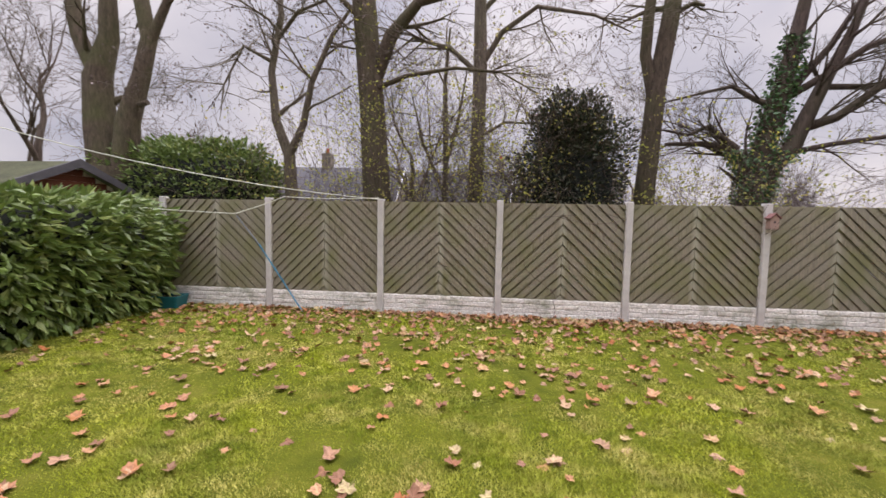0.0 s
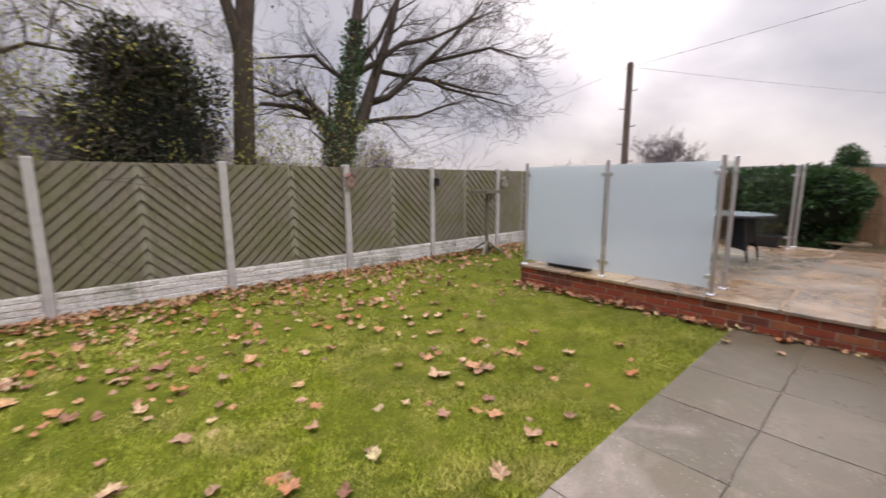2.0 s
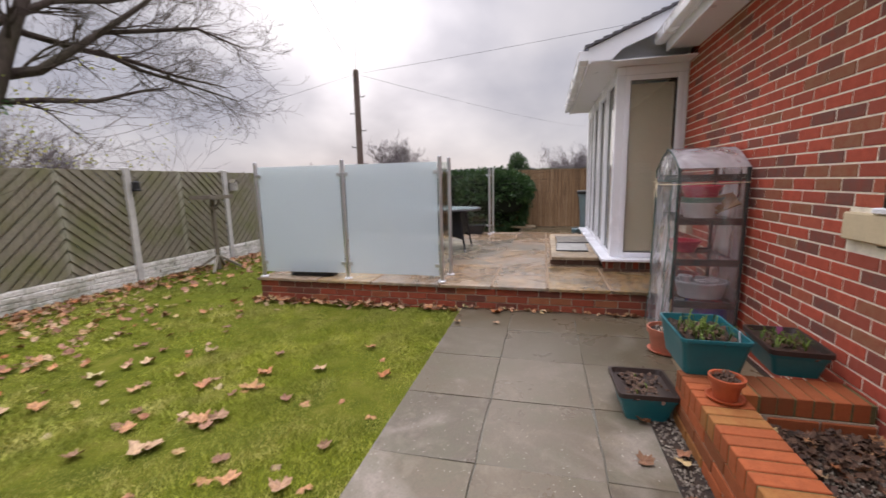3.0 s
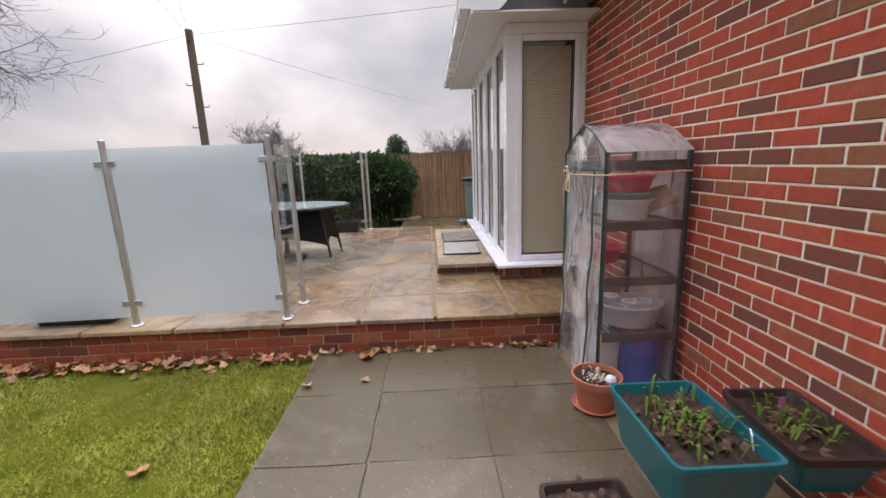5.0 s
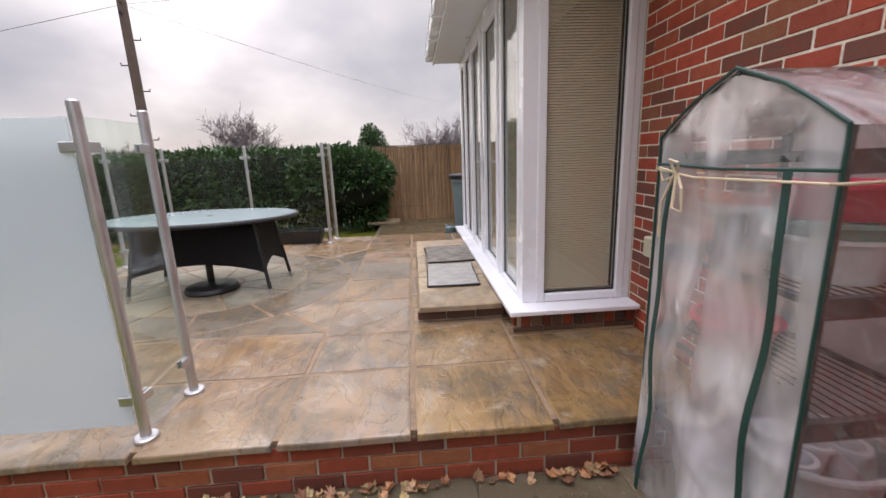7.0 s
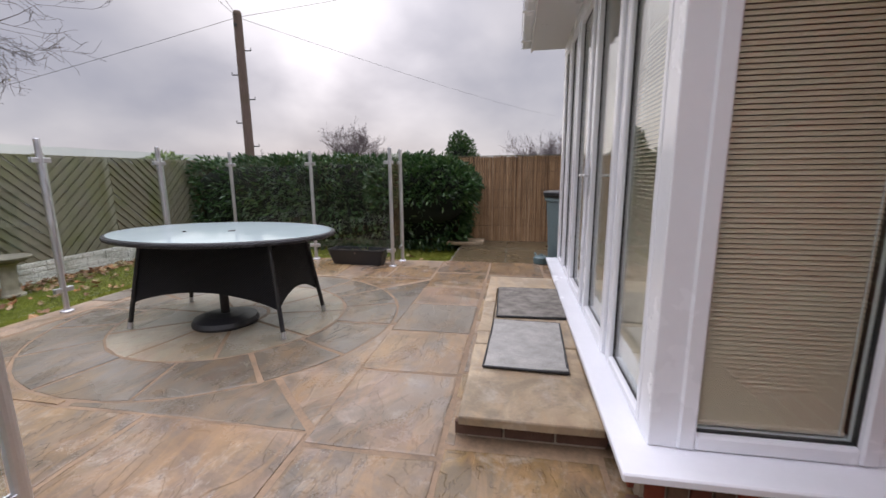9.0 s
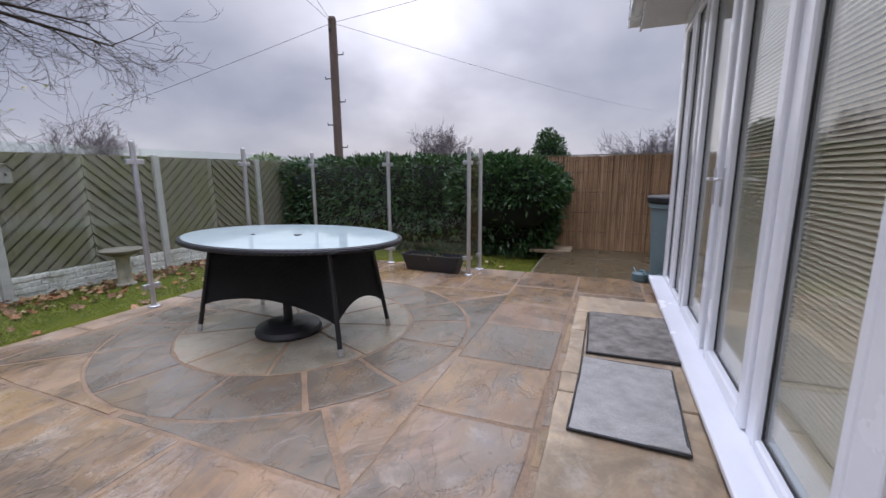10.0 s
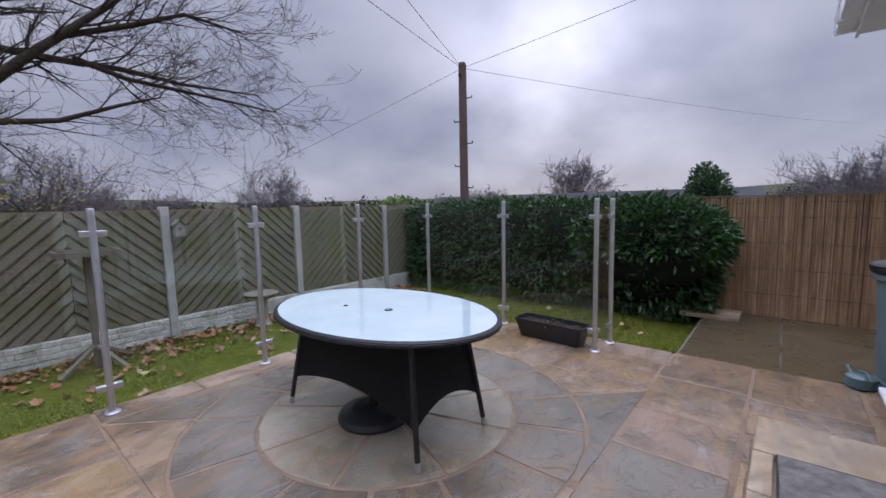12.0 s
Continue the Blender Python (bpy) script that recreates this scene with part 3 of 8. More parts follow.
M_GBOARD = gboard_mat()
pm = post_mesh()
pm.materials.append(M_POST)
fence = thing("boundary_fence", "weathered chevron timber fence between pale concrete posts", "fence")
for i, x in enumerate(POSTS):
    zb = -0.30 - 0.015 * max(0, i - 8)
    part("fence_post", pm, M_POST, fence, "pale grey concrete post", (x, FY, zb - 0.02))
for i, (a, b) in enumerate(zip(POSTS, POSTS[1:])):
    w = b - a - 0.104
    at = (a + 0.052, FY, -0.31)
    chevron_panel((fence, at), w, i)
    part("gravel_board", gravel_board(w, i + 50), M_GBOARD, fence, "stone-faced pale concrete gravel board", at)

# ---- patio stones ----
PATIO_STONES = []
stone_rand = random.Random(11)


def slab(outline, mat, parent, z=0.0, thick=0.035, name="stone"):
    """A riven stone: a flat outline with a worn, slightly wavering edge and a bevelled rim."""
    pts = []
    for i, p in enumerate(outline):
        q = outline[(i + 1) % len(outline)]
        L = math.dist(p, q)
        n = max(1, int(L / 0.16))
        for k in range(n):
            t = k / n
            x, y = p[0] + (q[0] - p[0]) * t, p[1] + (q[1] - p[1]) * t
            w = 0.006 if thick < 0.04 else 0.003
            pts.append((x + stone_rand.uniform(-w, w), y + stone_rand.uniform(-w, w)))
    cx, cy = sum(p[0] for p in pts) / len(pts), sum(p[1] for p in pts) / len(pts)
    tilt = (stone_rand.uniform(-0.003, 0.003), stone_rand.uniform(-0.003, 0.003))
    bm = bmesh.new()
    rings = []
    worn = ((0.0, -thick), (0.0, -0.004), (0.002, -0.001), (0.006, 0.0)) if name == "flag" else ((0.0, -thick), (0.0, -0.009), (0.004, -0.002), (0.016, 0.0))
    for inset, dz in worn:
        ring = []
        for x, y in pts:
            d = math.hypot(x - cx, y - cy)
            f = 1 - inset / max(d, 0.05)
            xx, yy = cx + (x - cx) * f, cy + (y - cy) * f
            ring.append(bm.verts.new((xx - cx, yy - cy, dz + (xx - cx) * tilt[0] + (yy - cy) * tilt[1])))
        rings.append(ring)
    n = len(pts)
    for a, b in zip(rings, rings[1:]):
        for i in range(n):
            bm.faces.new((a[i], a[(i + 1) % n], b[(i + 1) % n], b[i]))
    bm.faces.new(rings[-1])
    return part(name, bm, mat, parent, loc=(cx, cy, z + stone_rand.uniform(-0.002, 0.002)))


def rect(x0, x1, y0, y1, g=0.012):
    return [(x0 + g, y0 + g), (x1 - g, y0 + g), (x1 - g, y1 - g), (x0 + g, y1 - g)]


CX, CY, RI, RO, HS = 8.03, 2.22, 0.90, 1.37, 1.42
patio = structure("patio", boxmesh(PX0 + 0.05, PX1 - 0.05, PY0 + 0.02, PY1 - 0.05, -0.03, -0.0048), M_JOINT, "patio of wet buff and grey riven sandstone")


def lay(x0, x1, y0, y1, mat):
    slab(rect(x0, x1, y0, y1), mat, patio)


def row_x(xs, y0, y1, mats):
    for i, (a, b) in enumerate(zip(xs, xs[1:])):
        lay(a, b, y0, y1, mats[i % len(mats)])


def row_y(ys, x0, x1, mats):
    for i, (a, b) in enumerate(zip(ys, ys[1:])):
        lay(x0, x1, a, b, mats[i % len(mats)])


M_DISC = stone_mat("olive_york_stone", [(0.38, 0.345, 0.255), (0.42, 0.38, 0.28), (0.34, 0.31, 0.235)], worn=0.6, crease=0.5)
S, B, O = M_SAND, M_BLUESTONE, M_OCHRE
# the front band, its edge lapping over the brick wall
row_y([-0.49, 0.18, 0.81, 1.42, 2.30, 3.05, 3.94], PX0, 5.99, [O, S, S, S, O, S])
lay(PX0, 6.34, -1.41, -0.49, O)
lay(5.99, 6.61, -0.49, 0.18, O), lay(5.99, 6.52, 0.18, 0.81, S), lay(5.99, 6.61, 0.81, 1.70, S), lay(5.99, 6.61, 1.70, 2.60, S), lay(5.99, 6.61, 2.60, 3.10, O), lay(5.99, 6.61, 3.10, 3.94, S)
lay(6.34, 6.66, -1.41, -0.49, O)
row_x([6.52, 7.25, 7.90, 8.56, 9.13, 9.78, PX1], 0.19, 0.82, [S, S, B, S, S, S, S])
row_x([6.61, 7.0, 7.3, 7.9, 8.2, 8.8, 9.14], 0.125, 0.185, [S, O, S])
row_x([9.14, 9.72, PX1], -0.46, 0.19, [S, S]), row_x([9.9, PX1], -1.2, -0.46, [S])
row_y([0.82, 1.36, 1.98, 2.62, 3.10, 3.66], 9.45, PX1, [S, S, O, S, S])
row_x([6.61, 7.3, 8.2, 9.0, 9.7, PX1], 3.66, 3.94, [S, S, B, S])


def arc(r, a0, a1, n):
    return [(CX + r * math.cos(a), CY + r * math.sin(a)) for a in (a0 + (a1 - a0) * i / n for i in range(n + 1))]


# the inner disc, the ring round it, and the spandrels that square it off
n_in = 9
for i in range(n_in):
    a0, a1 = 2 * math.pi * i / n_in + 0.12 + 0.012, 2 * math.pi * (i + 1) / n_in + 0.12 - 0.012
    slab(arc(RI - 0.010, a0, a1, 6) + arc(0.26, a1 - 0.02, a0 + 0.02, 2), M_DISC, patio)
slab(arc(0.235, 0, 2 * math.pi - 0.4, 14), B, patio)
ring_r = random.Random(4)
cuts = [0.0]
while cuts[-1] < 2 * math.pi - 0.62:
    cuts.append(cuts[-1] + ring_r.uniform(0.36, 0.52))
cuts.append(2 * math.pi)
for a0, a1 in zip(cuts, cuts[1:]):
    slab(arc(RO - 0.01, a0 + 0.009, a1 - 0.009, 5) + arc(RI + 0.010, a1 - 0.013, a0 + 0.013, 4), B, patio)
for q in range(4):
    base = math.pi / 2 * q
    for half in (0, 1):
        a0, a1 = base + half * math.pi / 4 + 0.010, base + (half + 1) * math.pi / 4 - 0.010
        if half == 0:
            a0 += 0.01
        else:
            a1 -= 0.01
        inner = arc(RO + 0.010, a0, a1, 5)
        outer = []
        for a in (a1, a0):
            m = (HS - 0.008) / max(abs(math.cos(a)), abs(math.sin(a)))
            outer.append((CX + m * math.cos(a), CY + m * math.sin(a)))
        corner = base + math.pi / 4
        slab(inner + outer, S if half else B, patio)

# ---- path flags ----
path = structure("path", boxmesh(-6.9, PX0 + 0.02, -0.82, 1.14, PATHZ - 0.013, PATHZ - 0.0105), M_JOINT_DARK, "damp grey concrete flag path")
xj = [4.73, 4.06, 3.38, 2.71, 2.04, 1.37, 0.70, 0.03, -0.64, -1.31, -1.98]
for i, x in enumerate(xj[:-1]):
    x1 = PX0 + 0.03 if i == 0 else xj[i - 1]
    for y0, y1 in ((0.56, 1.155), (-0.10, 0.56), ((-0.80 if x > 3.3 else -0.42), -0.10)):
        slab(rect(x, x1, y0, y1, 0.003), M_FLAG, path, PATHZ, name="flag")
# flat dark strip for the shade of the open gap, which is not modelled
structure("wall_gap", boxmesh(3.4, PX0, -1.419, -1.375, PATHZ - 0.05, PATHZ - 0.003), M_COMPOST, "dark strip standing for the gap at the foot of the house wall")
side = structure("side_strip", boxmesh(3.4, PX0 + 0.02, -1.374, -0.80, PATHZ - 0.03, PATHZ - 0.006), flag_mat("pale_concrete", 0.9, 1.75), "wet grey concrete strip along the house wall")
far = structure("far_path", boxmesh(PX1 + 0.01, 13.25, -3.9, 0.86, -0.178, -0.168), M_JOINT_DARK, "dark damp flags by the reed fence")
for x0, x1 in ((PX1 + 0.02, 11.5), (11.5, 12.3), (12.3, 13.15)):
    for y0, y1 in ((-2.4, -1.6), (-1.6, -0.8), (-0.8, 0.02), (0.02, 0.86)):
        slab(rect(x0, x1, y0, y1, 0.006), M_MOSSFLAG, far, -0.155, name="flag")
slab(rect(12.55, 13.1, 0.45, 1.15, 0.01), M_STEPSTONE, far, -0.10, 0.05, name="loose_flag")

# ---- brick walls ----
_brick_meshes = {}


def brick_mesh(lx, ly, lz, mat):
    key = (round(lx, 3), round(ly, 3), round(lz, 3), mat.name)
    if key not in _brick_meshes:
        bm = box(bmesh.new(), -lx / 2, lx / 2, -ly / 2, ly / 2, -lz / 2, lz / 2)
        top = [e for e in bm.edges if e.calc_length() > 0]
        bmesh.ops.bevel(bm, geom=top, offset=0.004, segments=1, affect="EDGES")
        me = build(bm, "brick")
        me.materials.append(mat)
        _brick_meshes[key] = me
    return _brick_meshes[key]


brick_rand = random.Random(5)


def brick(parent, x, y, z, lx, ly, lz, mat, jig=0.0015):
    r = brick_rand
    ob = new("brick", brick_mesh(lx, ly, lz, mat))
    ob.parent = parent
    ob.location = (x + r.uniform(-jig, jig), y + r.uniform(-jig, jig), z + r.uniform(-jig, jig) / 2)


front_wall = structure("patio_wall", boxmesh(5.412, 5.50, -1.40, 3.90, -0.5, -0.04), M_MORTAR_DARK, "low red brick retaining wall of the patio")
for row in range(4):
    z = -0.080 - row * 0.082
    y = -1.40 + (0.12 if row % 2 else 0.0)
    while y < 3.90:
        L = min(0.228, 3.90 - y)
        if L > 0.05:
            brick(front_wall, 5.452, y + L / 2, z, 0.10, L, 0.071, M_WALLBRICK)
        y += 0.24
side_wall = structure("patio_side_wall", boxmesh(5.50, 10.40, 3.80, 3.888, -0.5, -0.04), M_MORTAR_DARK, "low red brick retaining wall of the patio")
for row in range(4):
    z = -0.080 - row * 0.082
    x = 5.40 + (0.12 if row % 2 else 0.0)
    while x < 10.30:
        brick(side_wall, x + 0.114, 3.85, z, 0.228, 0.10, 0.071, M_WALLBRICK)
        x += 0.24

# raised bed before the house window
TOPZ = 0.055
bed = structure("raised_bed", boxmesh(-2.0, 3.365, -0.800, -0.575, -0.5, TOPZ - 0.104), M_MORTAR_DARK, "orange-red brick edging wall of a raised bed")
structure("raised_bed_return", boxmesh(3.110, 3.365, -1.41, -0.801, -0.5, TOPZ - 0.104), M_MORTAR_DARK, "orange-red brick return of a raised bed")
for row in range(4):
    z = -0.090 - row * 0.080
    x = 3.38 - (0.12 if row % 2 else 0.0)
    if row % 2:
        brick(bed, 3.325, -0.618, z, 0.11, 0.10, 0.070, M_BEDBRICK)
    while x > 0.3:
        brick(bed, x - 0.114, -0.617, z, 0.228, 0.10, 0.070, M_BEDBRICK)
        x -= 0.24
    y = -0.69
    while y > -1.38:
        L = min(0.228, y + 1.41)
        for bx in (3.33, 3.145):
            if L > 0.06 and (bx > 3.2 or y < -0.75):
                brick(bed, bx, y - L / 2, z, 0.10, L, 0.070, M_BEDBRICK)
        y -= 0.24
for x0, x1, y0, y1 in ((-0.3, 3.355, -0.806, -0.568), (3.118, 3.355, -1.40, -0.807)):
    structure("bed_joint", boxmesh(x0, x1, y0, y1, TOPZ - 0.1035, TOPZ - 0.007), M_MOSSJOINT, "mossy dark joints of the bed coping")
x = 3.36
while x > -0.2:
    brick(bed, x - 0.036, -0.687, TOPZ - 0.05, 0.072, 0.246, 0.10, M_BEDBRICK)
    x -= 0.0815
for k in range(7):
    brick(bed, 3.236, -0.850 - k * 0.0815, TOPZ - 0.05, 0.246, 0.072, 0.10, M_BEDBRICK)
structure("bed_soil", boxmesh(-1.9, 3.11, -1.41, -0.77, -0.4, -0.115), M_COMPOST, "dark soil of the raised bed")
structure("wall_base_strip", boxmesh(0.2, 3.38, -0.572, -0.425, -0.4, PATHZ - 0.004), M_COMPOST, "dirt gap between path and bed wall")

# the house wall: single bricks where the walk passes it, the rest joined
near_wall = wall
V = []
F = []


def joined_brick(x0, x1, z0, z1):
    y0, y1 = WALL_Y - 0.02, WALL_Y + brick_rand.uniform(-0.0015, 0.0015)
    b = 0.003
    i = len(V)
    V.extend([(x0, y0, z0), (x1, y0, z0), (x1, y0, z1), (x0, y0, z1), (x0, y1 - b, z0), (x1, y1 - b, z0), (x1, y1 - b, z1), (x0, y1 - b, z1),
              (x0 + b, y1, z0 + b), (x1 - b, y1, z0 + b), (x1 - b, y1, z1 - b), (x0 + b, y1, z1 - b)])
    for k in range(4):
        q = (k + 1) % 4
        F.append((i + k, i + 4 + k, i + 4 + q, i + q))
        F.append((i + 4 + k, i + 8 + k, i + 8 + q, i + 4 + q))
    F.append((i + 8, i + 11, i + 10, i + 9))


for row in range(-1, 38):
    z0 = -0.262 + row * 0.08
    if z0 > WALL_TOP + 0.02:
        break
    x = -3.203 + (0.12 if row % 2 else 0.0)
    while x < 6.49:
        a, b = x, min(x + 0.230, 6.49)
        x += 0.24
        if z0 < WZ1 and z0 + 0.07 > WZ0 - 0.155:
            lo, hi = (WX0, WX1) if z0 + 0.03 > WZ0 else (WX0 - 0.225, WX1 + 0.225)
            if a < lo < b:
                b = lo
            elif a < hi < b:
                a = hi
            elif a >= lo and b <= hi:
                continue
        if b - a < 0.03 or (4.33 < a and b < 4.61 and -0.03 < z0 < 0.0):
            continue
        if 3.4 < a < 6.25 and z0 < 1.60:
            brick(near_wall, (a + b) / 2, WALL_Y - 0.05, z0 + 0.035, b - a, 0.10, 0.070, M_BRICK, 0.001)
        else:
            joined_brick(a, b, z0, z0 + 0.070)
me = mesh_from(V, F, "brickwork")
me.materials.append(M_BRICKS)
bw = part("brickwork", me, None, near_wall, "red and dark facing bricks")
bw["kind"] = "stuff"

# air brick
vent = bmesh.new()
box(vent, 4.357, 4.587, WALL_Y - 0.05, WALL_Y - 0.012, -0.022, 0.048)
for z in (-0.022, -0.001, 0.020, 0.041):
    box(vent, 4.357, 4.587, WALL_Y - 0.012, WALL_Y + 0.002, z, z + 0.008)
for k in range(13):
    x = 4.357 + k * 0.01858
    box(vent, x, x + 0.007, WALL_Y - 0.012, WALL_Y + 0.0015, -0.022, 0.049)
thing("air_brick", "orange terracotta air brick with square holes in the house wall", "vent", me=vent, mat=simple("terracotta_vent", (0.40, 0.12, 0.06), 0.8, scale=12))
vent2 = bpy.data.objects["air_brick"]

# ---- house window, sill, eaves ----
def pane(parent, x0, x1, y0, y1, z0, z1, name="pane"):
    ob = part(name, boxmesh(x0, x1, y0, y1, z0, z1), M_GLASS, parent)
    ob.visible_shadow = False
    return ob


def frame_xz(parent, x0, x1, y0, y1, z0, z1, w, mat, name, bevel=0.006):
    """A rectangular frame in a wall that runs along x."""
    bm = bmesh.new()
    box(bm, x0, x0 + w, y0, y1, z0, z1, bevel), box(bm, x1 - w, x1, y0, y1, z0, z1, bevel)
    box(bm, x0 + w, x1 - w, y0 + 0.001, y1 - 0.001, z0, z0 + w, bevel), box(bm, x0 + w, x1 - w, y0 + 0.001, y1 - 0.001, z1 - w, z1, bevel)
    return part(name, bm, mat, parent)


def slat_blind(parent, x0, x1, y, z0, z1, mat, along="x", pitch=0.0178, joined=True):
    n = int((z1 - z0) / pitch)
    bm = bmesh.new()
    one = None
    for i in range(n):
        z = z0 + i * pitch
        if joined:
            m = Matrix.Translation((0, 0, 0))
            if along == "x":
                vs = [(x0, y - 0.006, z + 0.013), (x1, y - 0.006, z + 0.013), (x1, y + 0.006, z - 0.001), (x0, y + 0.006, z - 0.001)]
            else:
                vs = [(y + 0.010, x0, z - 0.004), (y + 0.010, x1, z - 0.004), (y - 0.010, x1, z + 0.009), (y - 0.010, x0, z + 0.009)]
            lo = [bm.verts.new(v) for v in vs]
            hi = [bm.verts.new((v[0], v[1], v[2] + 0.002)) for v in vs]
            bm.faces.new(lo), bm.faces.new(hi[::-1])
            for k in range(4):
                bm.faces.new((lo[k], hi[k], hi[(k + 1) % 4], lo[(k + 1) % 4]))
        else:
            if one is None:
                b2 = box(bmesh.new(), -0.0079, 0.0079, x0, x1, -0.001, 0.001, 0, pose(0, 0, 0, 0, -68, 0))
                one = build(b2, "slat")
                one.materials.append(mat)
            s = new("slat", one)
            s.parent, s.location = parent, (y, 0, z)
    if joined:
        part("slats", bm, mat, parent, kind="stuff")
    else:
        bm.free()


M_BLIND = simple("beige_blind", (0.78, 0.62, 0.49), 0.55, vary=0.05, scale=2)
# dark colour stands for the unlit room seen between the blind slats
M_ROOM_SHADE = simple("room_back", (0.12, 0.10, 0.085), 0.9, vary=0.1, scale=1)

win = structure("window_1", boxmesh(WX0 - 0.0, WX1, WALL_Y - 0.12, WALL_Y + 0.045, WZ0 + 0.004, WZ0 + 0.034, 0.006), M_UPVC, "white plastic window with dark glass")
frame_xz(win, WX0 + 0.012, WX1 - 0.018, WALL_Y - 0.10, WALL_Y - 0.03, WZ0 + 0.036, WZ1, 0.072, M_UPVC, "window_frame")
mid = (WX0 + WX1) / 2
for a, b in ((WX0 + 0.086, mid), (mid + 0.004, WX1 - 0.092)):
    frame_xz(win, a, b, WALL_Y - 0.09, WALL_Y - 0.012, WZ0 + 0.112, WZ1 - 0.076, 0.058, M_UPVC, "sash", 0.009)
    pane(win, a + 0.058, b - 0.058, WALL_Y - 0.06, WALL_Y - 0.052, WZ0 + 0.17, WZ1 - 0.13)
    frame_xz(win, a + 0.056, b - 0.056, WALL_Y - 0.062, WALL_Y - 0.048, WZ0 + 0.168, WZ1 - 0.128, 0.007, M_GASKET, "gasket", 0)
blind_w = thing("window_blind", "closed beige slatted blind behind the house window", "blind")
slat_blind(blind_w, WX0 + 0.1, WX1 - 0.1, WALL_Y - 0.19, WZ0 + 0.1, WZ1 - 0.05, M_BLIND)
stone = box(bmesh.new(), WX0 - 0.215, WX1 + 0.215, WALL_Y - 0.10, WALL_Y + 0.035, WZ0 - 0.15, WZ0 + 0.0, 0.008)
part("window_sill", stone, M_STONESILL, win, "buff cast stone sill")

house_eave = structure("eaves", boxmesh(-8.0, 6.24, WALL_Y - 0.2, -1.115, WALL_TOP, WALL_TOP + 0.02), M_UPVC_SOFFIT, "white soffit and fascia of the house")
part("fascia", boxmesh(-8.0, 6.24, -1.112, -1.092, WALL_TOP - 0.03, WALL_TOP + 0.20, 0.003), M_UPVC, house_eave)


def gutter(name, x0, x1, y, z, label):
    """A square-line gutter with brackets, its back against a fascia at y."""
    g = thing(name, label, "gutter")
    prof = [(0, 0.0), (0.0, -0.085), (0.035, -0.10), (0.085, -0.10), (0.11, -0.085), (0.118, 0.0), (0.124, 0.004), (0.124, 0.010), (0.112, 0.010), (0.105, -0.078), (0.083, -0.092), (0.037, -0.092), (0.006, -0.08), (0.006, 0.0)]
    bm = bmesh.new()
    a, b = [bm.verts.new((x0, y + p, z + q)) for p, q in prof], [bm.verts.new((x1, y + p, z + q)) for p, q in prof]
    m = len(prof)
    for i in range(m):
        bm.faces.new((a[i], b[i], b[(i + 1) % m], a[(i + 1) % m]))
    bm.faces.new(a), bm.faces.new(b[::-1])
    part("trough", bm, M_UPVC, g)
    cap = boxmesh(x0 - 0.006, x0, y, y + 0.122, z - 0.102, z + 0.004)
    part("end_cap", cap, M_UPVC, g)
    part("end_cap", boxmesh(x1, x1 + 0.006, y, y + 0.122, z - 0.102, z + 0.004), M_UPVC, g)
    x = x0 + 0.25
    while x < x1:
        part("bracket", boxmesh(x, x + 0.04, y - 0.0, y + 0.129, z - 0.107, z + 0.008, 0.004), M_UPVC, g)
        x += 0.85
    return g


gutter("roof_gutter", -8.0, 6.26, -1.090, 2.80, "white plastic gutter along the house eaves")
gutter("roof_gutter", 6.19, 10.14, -0.265, 2.675, "white plastic gutter along the garden room eaves")


def roof_plane(name, x0, x1, ya, za, yb, zb, label):
    """Interlocking tiles in courses between the eaves line and the top line."""
    base = bmesh.new()
    n = 12
    for i in range(n):
        t0, t1 = i / n, (i + 1) / n
        y0, z0, y1, z1 = ya + (yb - ya) * t0, za + (zb - za) * t0, ya + (yb - ya) * t1, za + (zb - za) * t1
        vs = [base.verts.new(v) for v in ((x0, y0, z0 + 0.02), (x1, y0, z0 + 0.02), (x1, y1, z1), (x0, y1, z1), (x0, y0, z0 - 0.012), (x1, y0, z0 - 0.012), (x1, y1, z1 - 0.03), (x0, y1, z1 - 0.03))]
        for f in ((0, 1, 2, 3), (7, 6, 5, 4), (0, 4, 5, 1), (1, 5, 6, 2), (2, 6, 7, 3), (3, 7, 4, 0)):
            base.faces.new([vs[k] for k in f])
    return structure(name, base, M_TILE, label)


roof_plane("roof_house", -8.0, 13.0, -1.06, 2.83, -3.9, 4.0, "dark tiled roof of the house")
roof_plane("roof_bay", 6.16, 10.16, -0.20, 2.72, -1.40, 3.19, "dark tiled lean-to roof of the garden room")

# ---- garden room ----
BX0, BX1, BY = 6.50, 10.0, -0.62
room = structure("garden_room", boxmesh(BX0, BX0 + 0.12, BY - 0.12, BY, 0.172, 2.44, 0.004), M_UPVC, "white plastic garden room with tall glazed doors")
part("corner_post", boxmesh(BX1 - 0.12, BX1, BY - 0.12, BY, 0.172, 2.44, 0.004), M_UPVC, room)
part("head", boxmesh(BX0 - 0.004, BX1 + 0.004, BY - 0.10, BY + 0.004, 2.442, 2.54), M_UPVC, room)
part("head_end", boxmesh(BX0 - 0.004, BX0 + 0.08, WALL_Y + 0.002, BY - 0.102, 2.442, 2.54), M_UPVC, room)
part("sill", boxmesh(BX0 - 0.17, BX1 + 0.02, WALL_Y + 0.002, BY + 0.125, 0.135, 0.17, 0.006), M_UPVC, room)
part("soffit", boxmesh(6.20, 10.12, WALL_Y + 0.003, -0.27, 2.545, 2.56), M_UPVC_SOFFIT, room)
part("fascia", boxmesh(6.18, 10.14, -0.268, -0.248, 2.53, 2.71), M_UPVC, room)
gable = bmesh.new()
o = [(-0.25, 2.56), (-0.25, 2.71), (-1.40, 3.165), (-1.40, 2.98), (-0.62, 2.675), (-0.5, 2.56)]
